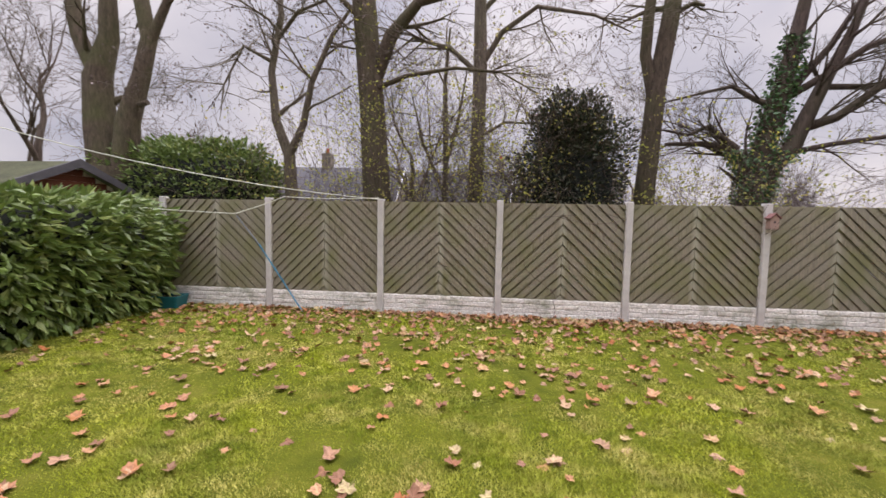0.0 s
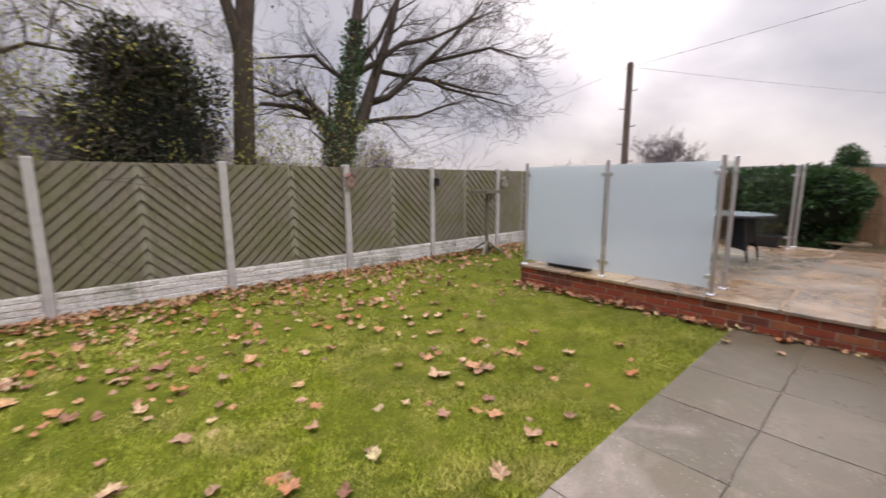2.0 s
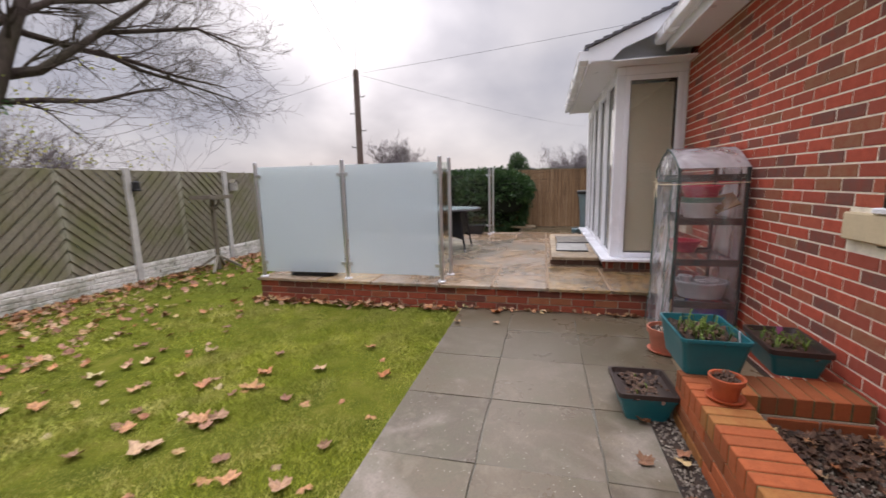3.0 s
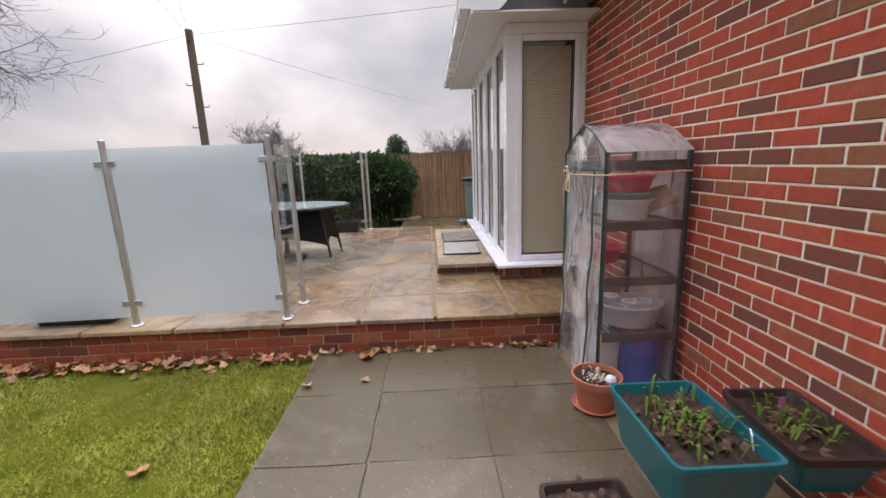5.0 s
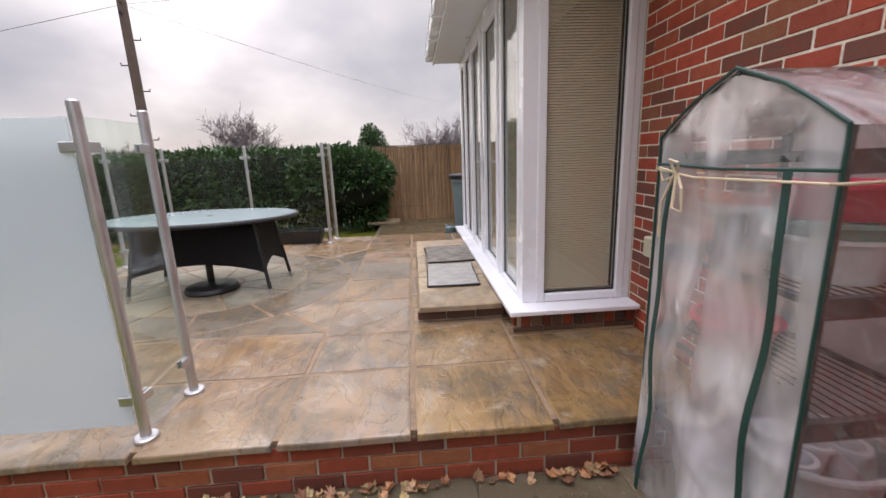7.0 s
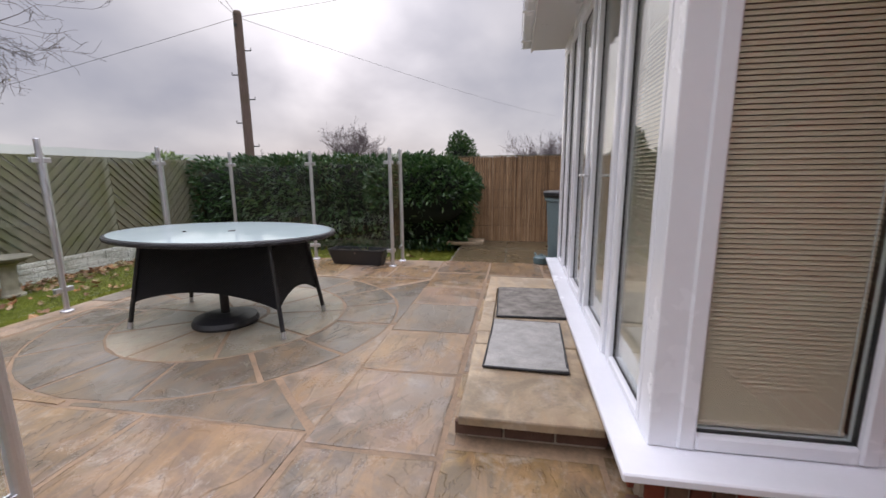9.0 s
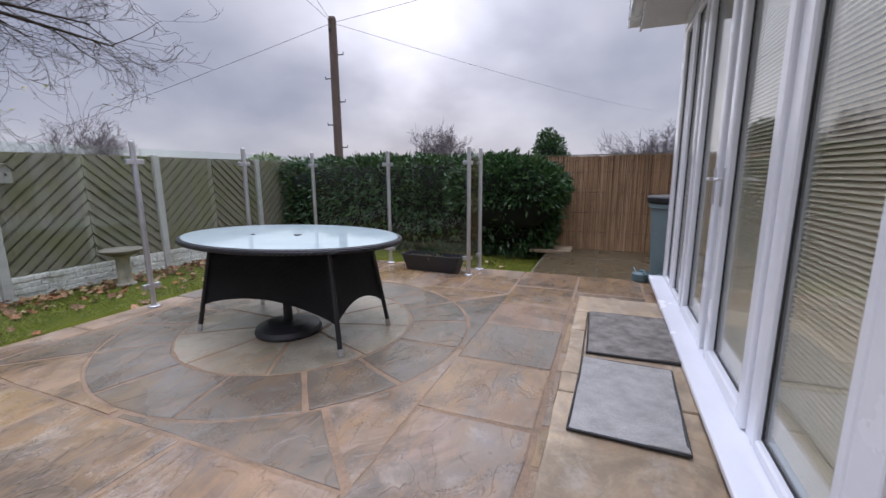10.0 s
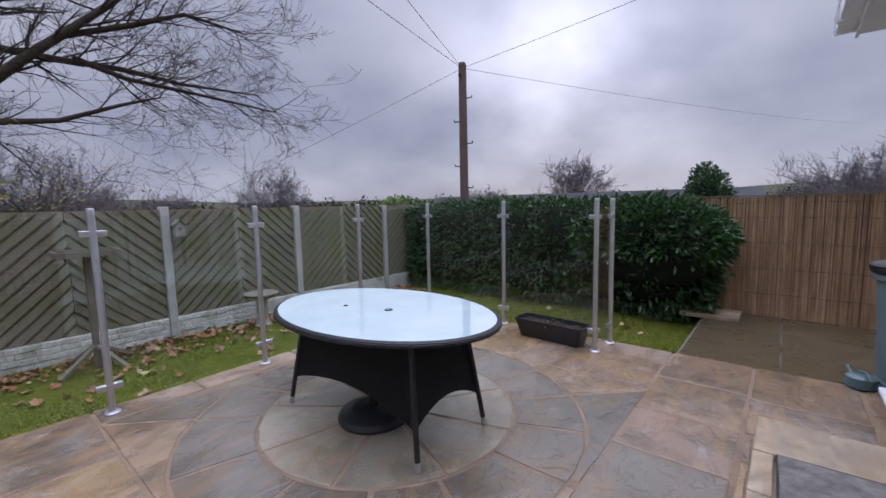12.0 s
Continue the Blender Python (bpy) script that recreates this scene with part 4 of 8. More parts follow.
a, b = [gable.verts.new((6.19, y, z)) for y, z in o], [gable.verts.new((6.21, y, z)) for y, z in o]
gable.faces.new(a), gable.faces.new(b[::-1])
for i in range(len(o)):
    gable.faces.new((a[i], b[i], b[(i + 1) % len(o)], a[(i + 1) % len(o)]))
part("bargeboard", gable, M_UPVC, room)
tri = bmesh.new()
o = [(-0.50, 2.56), (-0.62, 2.74), (-1.40, 3.03), (-1.40, 2.56)]
a, b = [tri.verts.new((BX0 - 0.002, y, z)) for y, z in o], [tri.verts.new((BX0 + 0.03, y, z)) for y, z in o]
tri.faces.new(a), tri.faces.new(b[::-1])
for i in range(4):
    tri.faces.new((a[i], b[i], b[(i + 1) % 4], a[(i + 1) % 4]))
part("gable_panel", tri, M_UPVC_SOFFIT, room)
part("end_wall", boxmesh(BX1 - 0.06, BX1, WALL_Y + 0.003, BY - 0.121, 0.172, 2.54), M_UPVC, room)
# floor and back coloured dark for the room's shade
part("room_floor", boxmesh(BX0 + 0.1, BX1 - 0.1, WALL_Y - 0.25, BY - 0.12, 0.06, 0.10), M_ROOM_SHADE, room)
part("room_back", boxmesh(BX0 + 0.1, BX1 - 0.1, WALL_Y + 0.003, WALL_Y + 0.02, 0.11, 2.5), M_ROOM_SHADE, room)
plinth = structure("plinth", boxmesh(6.395, 9.96, WALL_Y + 0.003, -0.572, -0.3, 0.134), M_MORTAR_DARK, "dark red brick plinth below the garden room")
for k in range(11):
    brick(plinth, 6.396, -1.375 + k * 0.0755, 0.085, 0.03, 0.067, 0.096, (M_WALLBRICK, M_DARKBRICK)[k % 2])
for k in range(4):
    brick(plinth, 6.394, -1.30 + k * 0.222, 0.008, 0.03, 0.212, 0.05, M_DARKBRICK)
for k in range(3):
    brick(plinth, 6.49 + k * 0.0755, -0.565, 0.072, 0.066, 0.03, 0.115, M_WALLBRICK)
x = 9.2
while x < 9.9:
    brick(plinth, x, -0.565, 0.072, 0.066, 0.03, 0.115, M_WALLBRICK)
    x += 0.0755

# end window
ew = structure("window_2", boxmesh(BX0 + 0.001, BX0 + 0.075, WALL_Y + 0.003, WALL_Y + 0.05, 0.172, 2.44, 0.004), M_UPVC, "tall end window with a beige slatted blind")


def frame_yz(parent, x0, x1, y0, y1, z0, z1, w, mat, name, bevel=0.006):
    bm = bmesh.new()
    box(bm, x0, x1, y0, y0 + w, z0, z1, bevel), box(bm, x0, x1, y1 - w, y1, z0, z1, bevel)
    box(bm, x0 + 0.001, x1 - 0.001, y0 + w, y1 - w, z0, z0 + w, bevel), box(bm, x0 + 0.001, x1 - 0.001, y0 + w, y1 - w, z1 - w, z1, bevel)
    return part(name, bm, mat, parent)


frame_yz(ew, BX0 - 0.010, BX0 + 0.07, WALL_Y + 0.051, BY - 0.10, 0.172, 2.44, 0.062, M_UPVC, "window_frame", 0.008)
frame_yz(ew, BX0 + 0.016, BX0 + 0.034, WALL_Y + 0.112, BY - 0.161, 0.233, 2.38, 0.008, M_GASKET, "gasket", 0)
pane(ew, BX0 + 0.02, BX0 + 0.028, WALL_Y + 0.113, BY - 0.162, 0.234, 2.378)
eb = thing("window_blind", "closed beige slatted blind behind the end window", "blind")
slat_blind(eb, WALL_Y + 0.13, BY - 0.17, BX0 + 0.062, 0.27, 2.37, M_BLIND, "y", joined=False)
part("bottom_rail", boxmesh(BX0 + 0.05, BX0 + 0.074, WALL_Y + 0.13, BY - 0.17, 0.245, 0.262, 0.003), M_BLIND, eb)
part("cord", box(bmesh.new(), BX0 + 0.045, BX0 + 0.048, WALL_Y + 0.15, WALL_Y + 0.153, 0.25, 2.3), M_UPVC, eb)

# doors and side lights along the front
PANES = [(6.62, 7.22), (7.30, 8.02), (8.14, 8.83), (8.98, 9.42), (9.50, 9.88)]
for i, (a, b) in enumerate(PANES):
    door = i in (1, 2)
    s = structure(("door_1", "door_2")[i - 1] if door else "window_" + str((3, 0, 0, 4, 5)[i]), boxmesh(b, b + 0.075 if i < 4 else b + 0.001, BY - 0.09, BY - 0.006, 0.172, 2.44, 0.004), M_UPVC, "white glazed garden door" if door else "tall white side light")
    w = 0.072 if door else 0.045
    frame_xz(s, a + 0.001, b - 0.001, BY - 0.08, BY + (0.012 if door else 0.002), 0.174, 2.438, w, M_UPVC, "door_frame" if door else "window_frame", 0.008)
    frame_xz(s, a + w, b - w, BY - 0.036, BY - 0.020, 0.174 + w, 2.438 - w, 0.008, M_GASKET, "gasket", 0)
    pane(s, a + w + 0.001, b - w - 0.001, BY - 0.032, BY - 0.024, 0.175 + w, 2.437 - w)
    if door:
        h = bmesh.new()
        hx = b - 0.03 if i == 1 else a + 0.035
        box(h, hx - 0.014, hx + 0.014, BY + 0.012, BY + 0.02, 1.02, 1.22, 0.003)
        tube(h, [(hx, BY + 0.018, 1.16), (hx, BY + 0.05, 1.16), (hx - 0.10, BY + 0.055, 1.16)], [0.009, 0.009, 0.008], 8)
        part("door_handle", h, M_STEEL, s, "chrome lever handle")
    bl = thing("door_blind", "half-lowered beige slatted blind behind the glazed front", "blind", group="blinds of the garden room front")
    slat_blind(bl, a + w + 0.006, b - w - 0.006, BY - 0.052, 0.25, 2.36, M_BLIND)

# doorstep of buff stone
step = structure("step", boxmesh(6.70, 9.10, BY + 0.10, 0.085, -0.02, 0.088), M_MORTAR_DARK, "buff stone doorstep on brick")
for k in range(3):
    brick(step, 6.70, -0.42 + k * 0.225, 0.045, 0.03, 0.215, 0.065, M_DARKBRICK)
for y0, y1, x0, x1 in ((-0.50, 0.12, 8.72, 9.15), (0.03, 0.12, 8.32, 8.71), (0.03, 0.12, 7.66, 8.31), (0.03, 0.12, 7.05, 7.65), (-0.50, 0.02, 7.45, 8.71), (-0.50, 0.12, 6.64, 7.44)):
    if (x0, x1) == (7.05, 7.65):
        x0, x1 = 7.45, 7.65
    slab([(x0, y0), (x1, y0), (x1, y1), (x0, y1)], M_STEPSTONE, step, 0.131, 0.042, name="step_stone")


def mat_carpet(name, col, dark):
    k = Mat(name, 0.95, spec=0.1)
    a, b = k.noise(k.obj, 9.0, 5, 0.7), k.noise(k.obj, 70.0, 4, 0.8)
    k.color(k.mix(k.math("MULTIPLY", b, 0.8), k.ramp(a, (0.35, dark), (0.65, col)), tuple(c * 0.45 for c in dark)))
    return k.bump(b, 0.9, 0.01).mat


def doormat(x0, x1, y0, y1, rz, mat, label, lift):
    m = thing("doormat", label, "doormat", ((x0 + x1) / 2, (y0 + y1) / 2, lift), rz)
    w, h = (x1 - x0) / 2, (y1 - y0) / 2
    bm = bmesh.new()
    nx, ny = 14, 10
    grid = {}
    for i in range(nx + 1):
        for j in range(ny + 1):
            x, y = -w + 2 * w * i / nx, -h + 2 * h * j / ny
            z = 0.004 + 0.004 * noise.noise(Vector((x * 4, y * 4, lift * 50))) + (0.010 if (i == 0 and j < 4) else 0)
            for lvl in (0, 1):
                grid[i, j, lvl] = bm.verts.new((x, y, z + lvl * 0.008))
    for i in range(nx):
        for j in range(ny):
            bm.faces.new([grid[p] for p in ((i, j, 1), (i + 1, j, 1), (i + 1, j + 1, 1), (i, j + 1, 1))])
            bm.faces.new([grid[p] for p in ((i, j + 1, 0), (i + 1, j + 1, 0), (i + 1, j, 0), (i, j, 0))])
    for i in range(nx):
        for j in (0, ny):
            bm.faces.new([grid[p] for p in ((i, j, 0), (i + 1, j, 0), (i + 1, j, 1), (i, j, 1))])
    for j in range(ny):
        for i in (0, nx):
            bm.faces.new([grid[p] for p in ((i, j, 0), (i, j + 1, 0), (i, j + 1, 1), (i, j, 1))])
    part("carpet", bm, mat, m)
    rim = bmesh.new()
    tube(rim, [(-w, -h, 0.008), (w, -h, 0.006), (w, h, 0.006), (-w, h, 0.008), (-w, -h, 0.008)], 0.008, 6)
    part("rubber_edge", rim, M_BLACKP, m)


doormat(7.10, 7.84, -0.42, 0.03, -2, mat_carpet("grey_mat", (0.66, 0.64, 0.60), (0.44, 0.43, 0.40)), "pale grey worn doormat on the buff step", 0.135)
doormat(7.93, 8.70, -0.50, 0.01, 1, mat_carpet("dark_mat", (0.50, 0.46, 0.41), (0.20, 0.185, 0.165)), "dark grey damp doormat on the buff step", 0.135)
# junction box on the wall beyond the greenhouse
jb = box(bmesh.new(), 5.98, 6.24, WALL_Y, WALL_Y + 0.07, 0.55, 0.68, 0.008)
thing("outdoor_socket", "cream weatherproof socket box on the brick wall", "socket", me=jb, mat=simple("cream_plastic", (0.62, 0.58, 0.45), 0.4))

# ---- glass screens ----
def glass_post(x, y, rz, both=True):
    p = thing("screen_post", "round brushed stainless steel glass screen post", "post", (x, y, 0.0), rz, "posts of the patio glass screens")
    part("post", lathe(bmesh.new(), [(0, 0.012), (0.0235, 0.012), (0.0235, 1.490), (0.020, 1.498), (0, 1.499)], 14), M_STEEL, p)
    part("base_plate", lathe(bmesh.new(), [(0, 0.0), (0.052, 0.0), (0.052, 0.012), (0.046, 0.018), (0.024, 0.020), (0.024, 0.035), (0.0, 0.035)], 20), M_STEEL, p)
    return p


SCREEN = [(5.44, 3.86), (5.49, 2.66), (5.50, 1.42)]
SCREEN2 = [(5.89, 1.40)]
for i, (x, y) in enumerate(SCREEN):
    glass_post(x, y, 90 if i != 2 else 90)
glass_post(5.89, 1.40, 0)
BACK = [(6.71, 3.77), (7.88, 3.80), (9.08, 3.82), (10.28, 3.83)]
for x, y in BACK:
    glass_post(x, y, 0)
for x, y in ((10.33, 2.65), (10.02, 1.43)):
    glass_post(x, y, 76)
glass_post(10.35, 1.39, 0)


def screen_panel(a, b, mat, label, frost=False):
    d = math.dist(a, b)
    rz = math.degrees(math.atan2(b[1] - a[1], b[0] - a[0]))
    ob = thing("glass_screen", label, "glass screen", (*a, 0), rz, "glass panes round the patio")
    p = part("pane", boxmesh(0.035, d - 0.035, -0.005, 0.005, 0.075, 1.435, 0.0015), mat, ob)
    if not frost:
        p.visible_shadow = False
    for z in (0.20, 1.32):
        for s in (0, 1):
            x0, x1 = (0.012, 0.078) if s == 0 else (d - 0.078, d - 0.012)
            c = box(bmesh.new(), x0, x1, -0.017, -0.0055, z - 0.022, z + 0.022, 0.005, None, 2)
            box(c, x0, x1, 0.0055, 0.017, z - 0.022, z + 0.022, 0.005, None, 2)
            part("clamp", c, M_STEEL, ob)
    return ob


for a, b in zip(SCREEN, SCREEN[1:]):
    screen_panel(a, b, M_FROST, "tall frosted glass screen between steel posts", True)
screen_panel(SCREEN[2], SCREEN2[0], M_GLASS, "narrow clear glass screen between steel posts")
chain = [SCREEN[0], *BACK, (10.33, 2.65), (10.02, 1.43)]
for a, b in zip(chain, chain[1:]):
    screen_panel(a, b, M_GLASS, "clear glass screen between steel posts with water marks")
screen_panel((10.02, 1.43), (10.35, 1.39), M_GLASS, "narrow clear glass screen between steel posts")

# ---- garden table ----
TX, TY, TA, TB, TZ = 8.02, 2.19, 0.62, 0.935, 0.725


def oval(a, b, n=64, k=2.0, dy=0.09):
    return [(a * math.copysign(abs(math.cos(t)) ** (2 / k), math.cos(t)), dy + b * math.copysign(abs(math.sin(t)) ** (2 / k), math.sin(t))) for t in (2 * math.pi * i / n for i in range(n))]


def weave():
    k = Mat("black_rattan", 0.4, spec=0.5)
    w = k.n("ShaderNodeTexWave", Scale=38.0, Distortion=0.3)
    w.bands_direction = "Z"
    k.t.links.new(k.obj, w.inputs["Vector"])
    w2 = k.n("ShaderNodeTexWave", Scale=30.0, Distortion=0.3)
    w2.bands_direction = "DIAGONAL"
    k.t.links.new(k.obj, w2.inputs["Vector"])
    f = k.math("MULTIPLY", w.outputs["Fac"], w2.outputs["Fac"])
    k.color(k.ramp(f, (0.1, (0.006, 0.006, 0.008)), (0.8, (0.028, 0.028, 0.034))))
    return k.bump(f, 0.9, 0.006).mat


M_RATTAN = weave()
M_ALU = simple("black_metal", (0.012, 0.012, 0.013), 0.45)


def table_glass():
    k = Mat("frosted_table_glass", 0.06, spec=0.6)
    a = k.noise(k.obj, 3.0, 4)
    return k.color(k.ramp(a, (0.3, (0.40, 0.49, 0.50)), (0.7, (0.46, 0.55, 0.55)))).mat


tb = thing("garden_table", "oval black rattan garden table with a pale frosted glass top", "table", (TX, TY, 0))
top = part("tabletop", prism(bmesh.new(), oval(TA - 0.012, TB - 0.012), TZ - 0.004, TZ + 0.006), table_glass(), tb, "pale frosted glass tabletop")
rim = bmesh.new()
tube(rim, [(x, y, TZ - 0.014) for x, y in (lambda o: o + [o[0]])(oval(TA, TB))], 0.021, 8, False)
part("rim", rim, M_RATTAN, tb)
for x, y in ((0.0, 0.0), (-0.10, 0.36)):
    part("hole_ring", lathe(bmesh.new(), [(0.012, 0.002), (0.028 if x == 0 else 0.015, 0.004), (0.030 if x == 0 else 0.017, 0.0), (0.012, 0.0)], 20, (x, y, TZ + 0.0065)), M_ALU, tb)
part("underframe", prism(bmesh.new(), oval(TA - 0.10, TB - 0.12), TZ - 0.04, TZ - 0.022), M_ALU, tb)
feet = [(-0.42, -0.655), (-0.42, 0.67), (0.21, -0.67), (0.30, 0.70)]
feet = [(-0.42, -0.655), (-0.41, 0.67), (0.22, -0.66), (0.27, 0.71)]
tops = [(-0.33, -0.54), (-0.33, 0.55), (0.17, -0.55), (0.21, 0.57)]
for (fx, fy), (ux, uy) in zip(feet, tops):
    leg = part("leg", tube(bmesh.new(), [(ux, uy, TZ - 0.03), (ux + (fx - ux) * 0.94, uy + (fy - uy) * 0.94, 0.05)], 0.017, 10), M_ALU, tb)
    part("foot", tube(bmesh.new(), [(ux + (fx - ux) * 0.935, uy + (fy - uy) * 0.935, 0.052), (fx, fy, 0.001)], 0.0185, 10), M_STEEL, leg, "silver foot cap")
for i, j in ((0, 1), (1, 3), (3, 2), (2, 0)):
    bm = bmesh.new()
    n = 16
    t1, t2 = Vector((*tops[i], TZ - 0.045)), Vector((*tops[j], TZ - 0.045))
    f1, f2 = Vector((*feet[i], 0)), Vector((*feet[j], 0))
    rows = []
    for k in range(n + 1):
        s = k / n
        arch = 0.22 + 0.09 * math.sin(math.pi * s) ** 0.7
        up, dn = t1.lerp(t2, s), f1.lerp(f2, s)
        up = up.lerp(dn, 0.085 * (1 - math.sin(math.pi * s) ** 0.8))
        d = (TZ - 0.045 - arch) / (TZ - 0.045)
        lo = up.lerp(dn, d)
        rows.append([bm.verts.new(up.lerp(lo, m / 5)) for m in range(6)])
    for a, b in zip(rows, rows[1:]):
        for m in range(5):
            bm.faces.new((a[m], b[m], b[m + 1], a[m + 1]))
    bmesh.ops.solidify(bm, geom=bm.faces[:], thickness=0.012)
    part("skirt", bm, M_RATTAN, tb)

pb = thing("parasol_base", "round black parasol base under the garden table", "parasol base", (7.86, 2.20, 0.002))
part("weight", lathe(bmesh.new(), [(0, 0), (0.245, 0), (0.25, 0.02), (0.235, 0.05), (0.15, 0.075), (0.06, 0.085), (0.0, 0.085)], 36), M_BLACKP, pb)
part("tube", lathe(bmesh.new(), [(0.0, 0.08), (0.034, 0.08), (0.034, 0.38), (0.026, 0.382), (0.026, 0.46), (0, 0.46)], 16), M_ALU, pb)
part("knob", tube(bmesh.new(), [(-0.03, 0, 0.33), (-0.075, 0, 0.33)], [0.007, 0.016], 8), M_BLACKP, pb)


# ---- pots and planters ----
def tapered(bm, w0, d0, w1, d1, z0, z1, wall=0.012, rimh=0.03, rimw=0.014):
    """A rectangular trough that widens upwards, open, with a rolled rim."""
    def ring(w, d, z, r=0.03):
        out = []
        for cx, cy, a0 in ((w / 2 - r, d / 2 - r, 0), (-w / 2 + r, d / 2 - r, 90), (-w / 2 + r, -d / 2 + r, 180), (w / 2 - r, -d / 2 + r, 270)):
            for k in range(4):
                a = math.radians(a0 + k * 30)
                out.append(bm.verts.new((cx + r * math.cos(a), cy + r * math.sin(a), z)))
        return out
    rings = [ring(w0, d0, z0), ring(w1, d1, z1 - rimh), ring(w1 + rimw * 2, d1 + rimw * 2, z1 - rimh), ring(w1 + rimw * 2, d1 + rimw * 2, z1), ring(w1 - wall, d1 - wall, z1), ring(w0 - wall, d0 - wall, z0 + 0.02)]
    for a, b in zip(rings, rings[1:]):
        m = len(a)
        for i in range(m):
            bm.faces.new((a[i], a[(i + 1) % m], b[(i + 1) % m], b[i]))
    bm.faces.new(rings[0][::-1]), bm.faces.new(rings[-1])
    return bm


def soil_patch(w, d, z, seed, rough=0.02):
    bm = bmesh.new()
    n = 14
    g = [[bm.verts.new((-w / 2 + w * i / n, -d / 2 + d * j / n, z + rough * noise.noise(Vector((i * 0.6, j * 0.6, seed))) * 1.4)) for j in range(n + 1)] for i in range(n + 1)]
    for i in range(n):
        for j in range(n):
            bm.faces.new((g[i][j], g[i + 1][j], g[i + 1][j + 1], g[i][j + 1]))
    return bm


def tuft(r, n, spread, h, w=0.008, cy=0.0):
    """Small drooping blades and leaves."""
    vs, fs = [], []
    for _ in range(n):
        x, y = r.gauss(0, spread), r.gauss(0, spread * 0.7)
        a = r.uniform(0, 6.28)
        L = h * r.uniform(0.5, 1.2)
        dx, dy = math.cos(a), math.sin(a)
        base = len(vs)
        for s, lift, ww in ((0, 0, 0.5), (0.5, 0.75, 1.0), (1.0, 0.8, 0.05)):
            px, py, pz = x + dx * L * s * 0.6, y + dy * L * s * 0.6, L * lift
            vs += [(px - dy * w * ww, py + dx * w * ww, pz), (px + dy * w * ww, py - dx * w * ww, pz)]
        for k in (0, 2):
            fs.append((base + k, base + k + 1, base + k + 3, base + k + 2))
    return vs, fs


M_PLANT = leaf_mat("pot_leaves", (0.05, 0.11, 0.015), (0.14, 0.2, 0.03), (0.1, 0.16, 0.02))
M_DEAD = leaf_mat("dead_leaves", (0.07, 0.035, 0.02), (0.13, 0.07, 0.04), (0.04, 0.02, 0.014), rough=0.8)
M_RIM_DARK = simple("dark_brown_rim", (0.035, 0.022, 0.018), 0.4)


def planter(name, label, x, y, z, rz, w0, d0, w1, d1, h, mat, rimmat, seed, green=30, dead=40):
    p = thing(name, label, "planter", (x, y, z), rz)
    part("trough", tapered(bmesh.new(), w0, d0, w1, d1, 0.0, h - (0.03 if rimmat else 0), rimh=0.02, rimw=0.006), mat, p)
    if rimmat:
        part("rim", tapered(bmesh.new(), w1 - 0.01, d1 - 0.01, w1 + 0.012, d1 + 0.012, h - 0.05, h, rimh=0.028, rimw=0.010), rimmat, p, "dark brown rim")
    s = part("soil", soil_patch(w1 - 0.03, d1 - 0.03, h - 0.045, seed), M_COMPOST, p)
    r = random.Random(seed)
    if green:
        v, f = tuft(r, green, min(w1, d1) * 0.27, 0.075, 0.006)
        v = [(a, b, c + h - 0.04) for a, b, c in v]
        part("plants", mesh_from(v, f, "plants"), M_PLANT, p, kind="stuff")
    if dead:
        v, f = tuft(r, dead, min(w1, d1) * 0.3, 0.06, 0.014)
        v = [(a, b, c * 0.5 + h - 0.04) for a, b, c in v]
        part("dead_leaves", mesh_from(v, f, "dead_leaves"), M_DEAD, p, kind="stuff")
    return p


planter("planter", "teal plastic trough of dark soil with small green shoots", 3.52, -0.735, TOPZ + 0.002, 0, 0.42, 0.29, 0.50, 0.355, 0.225, M_TEAL, None, 3, green=90, dead=90)
planter("planter", "teal plastic trough with a brown rim by the wall", 3.56, -1.20, TOPZ + 0.002, -4, 0.36, 0.22, 0.42, 0.275, 0.165, M_TEAL, M_RIM_DARK, 5, green=60, dead=90)
planter("planter", "small teal brown-rimmed trough of bare soil", 3.46, -0.40, PATHZ + 0.002, 2, 0.30, 0.24, 0.36, 0.32, 0.185, M_TEAL, M_RIM_DARK, 7, green=4, dead=130)
planter("trough_planter", "black plastic trough planter of dark soil on the patio", 10.12, 1.93, 0.002, 86, 0.68, 0.18, 0.78, 0.26, 0.205, M_BLACKP, None, 9, green=6, dead=12)
pl = planter("planter", "black trough seen through the frosted glass", 5.66, 3.24, 0.002, 89, 0.62, 0.18, 0.70, 0.24, 0.18, M_BLACKP, None, 19, green=0, dead=0)
planter("planter", "teal plastic box beside the hedge", -5.27, 6.25, LAWN, 4, 0.36, 0.28, 0.42, 0.34, 0.20, M_TEAL, None, 29, green=0, dead=6)
lab = box(bmesh.new(), -0.002, 0.002, -0.018, 0.018, 0, 0.07, 0, pose(3.62, -1.20, 0.20, 8, 12, 20))
thing("plant_label", "small pink plant label stuck in the soil", "plant label", me=lab, mat=simple("pink_card", (0.45, 0.12, 0.30), 0.5))
lab = box(bmesh.new(), -0.002, 0.002, -0.02, 0.02, 0, 0.06, 0, pose(3.40, -0.90, 0.24, -5, 10, 60))
thing("plant_label", "small white plant label stuck in the soil", "plant label", me=lab, mat=M_UPVC)


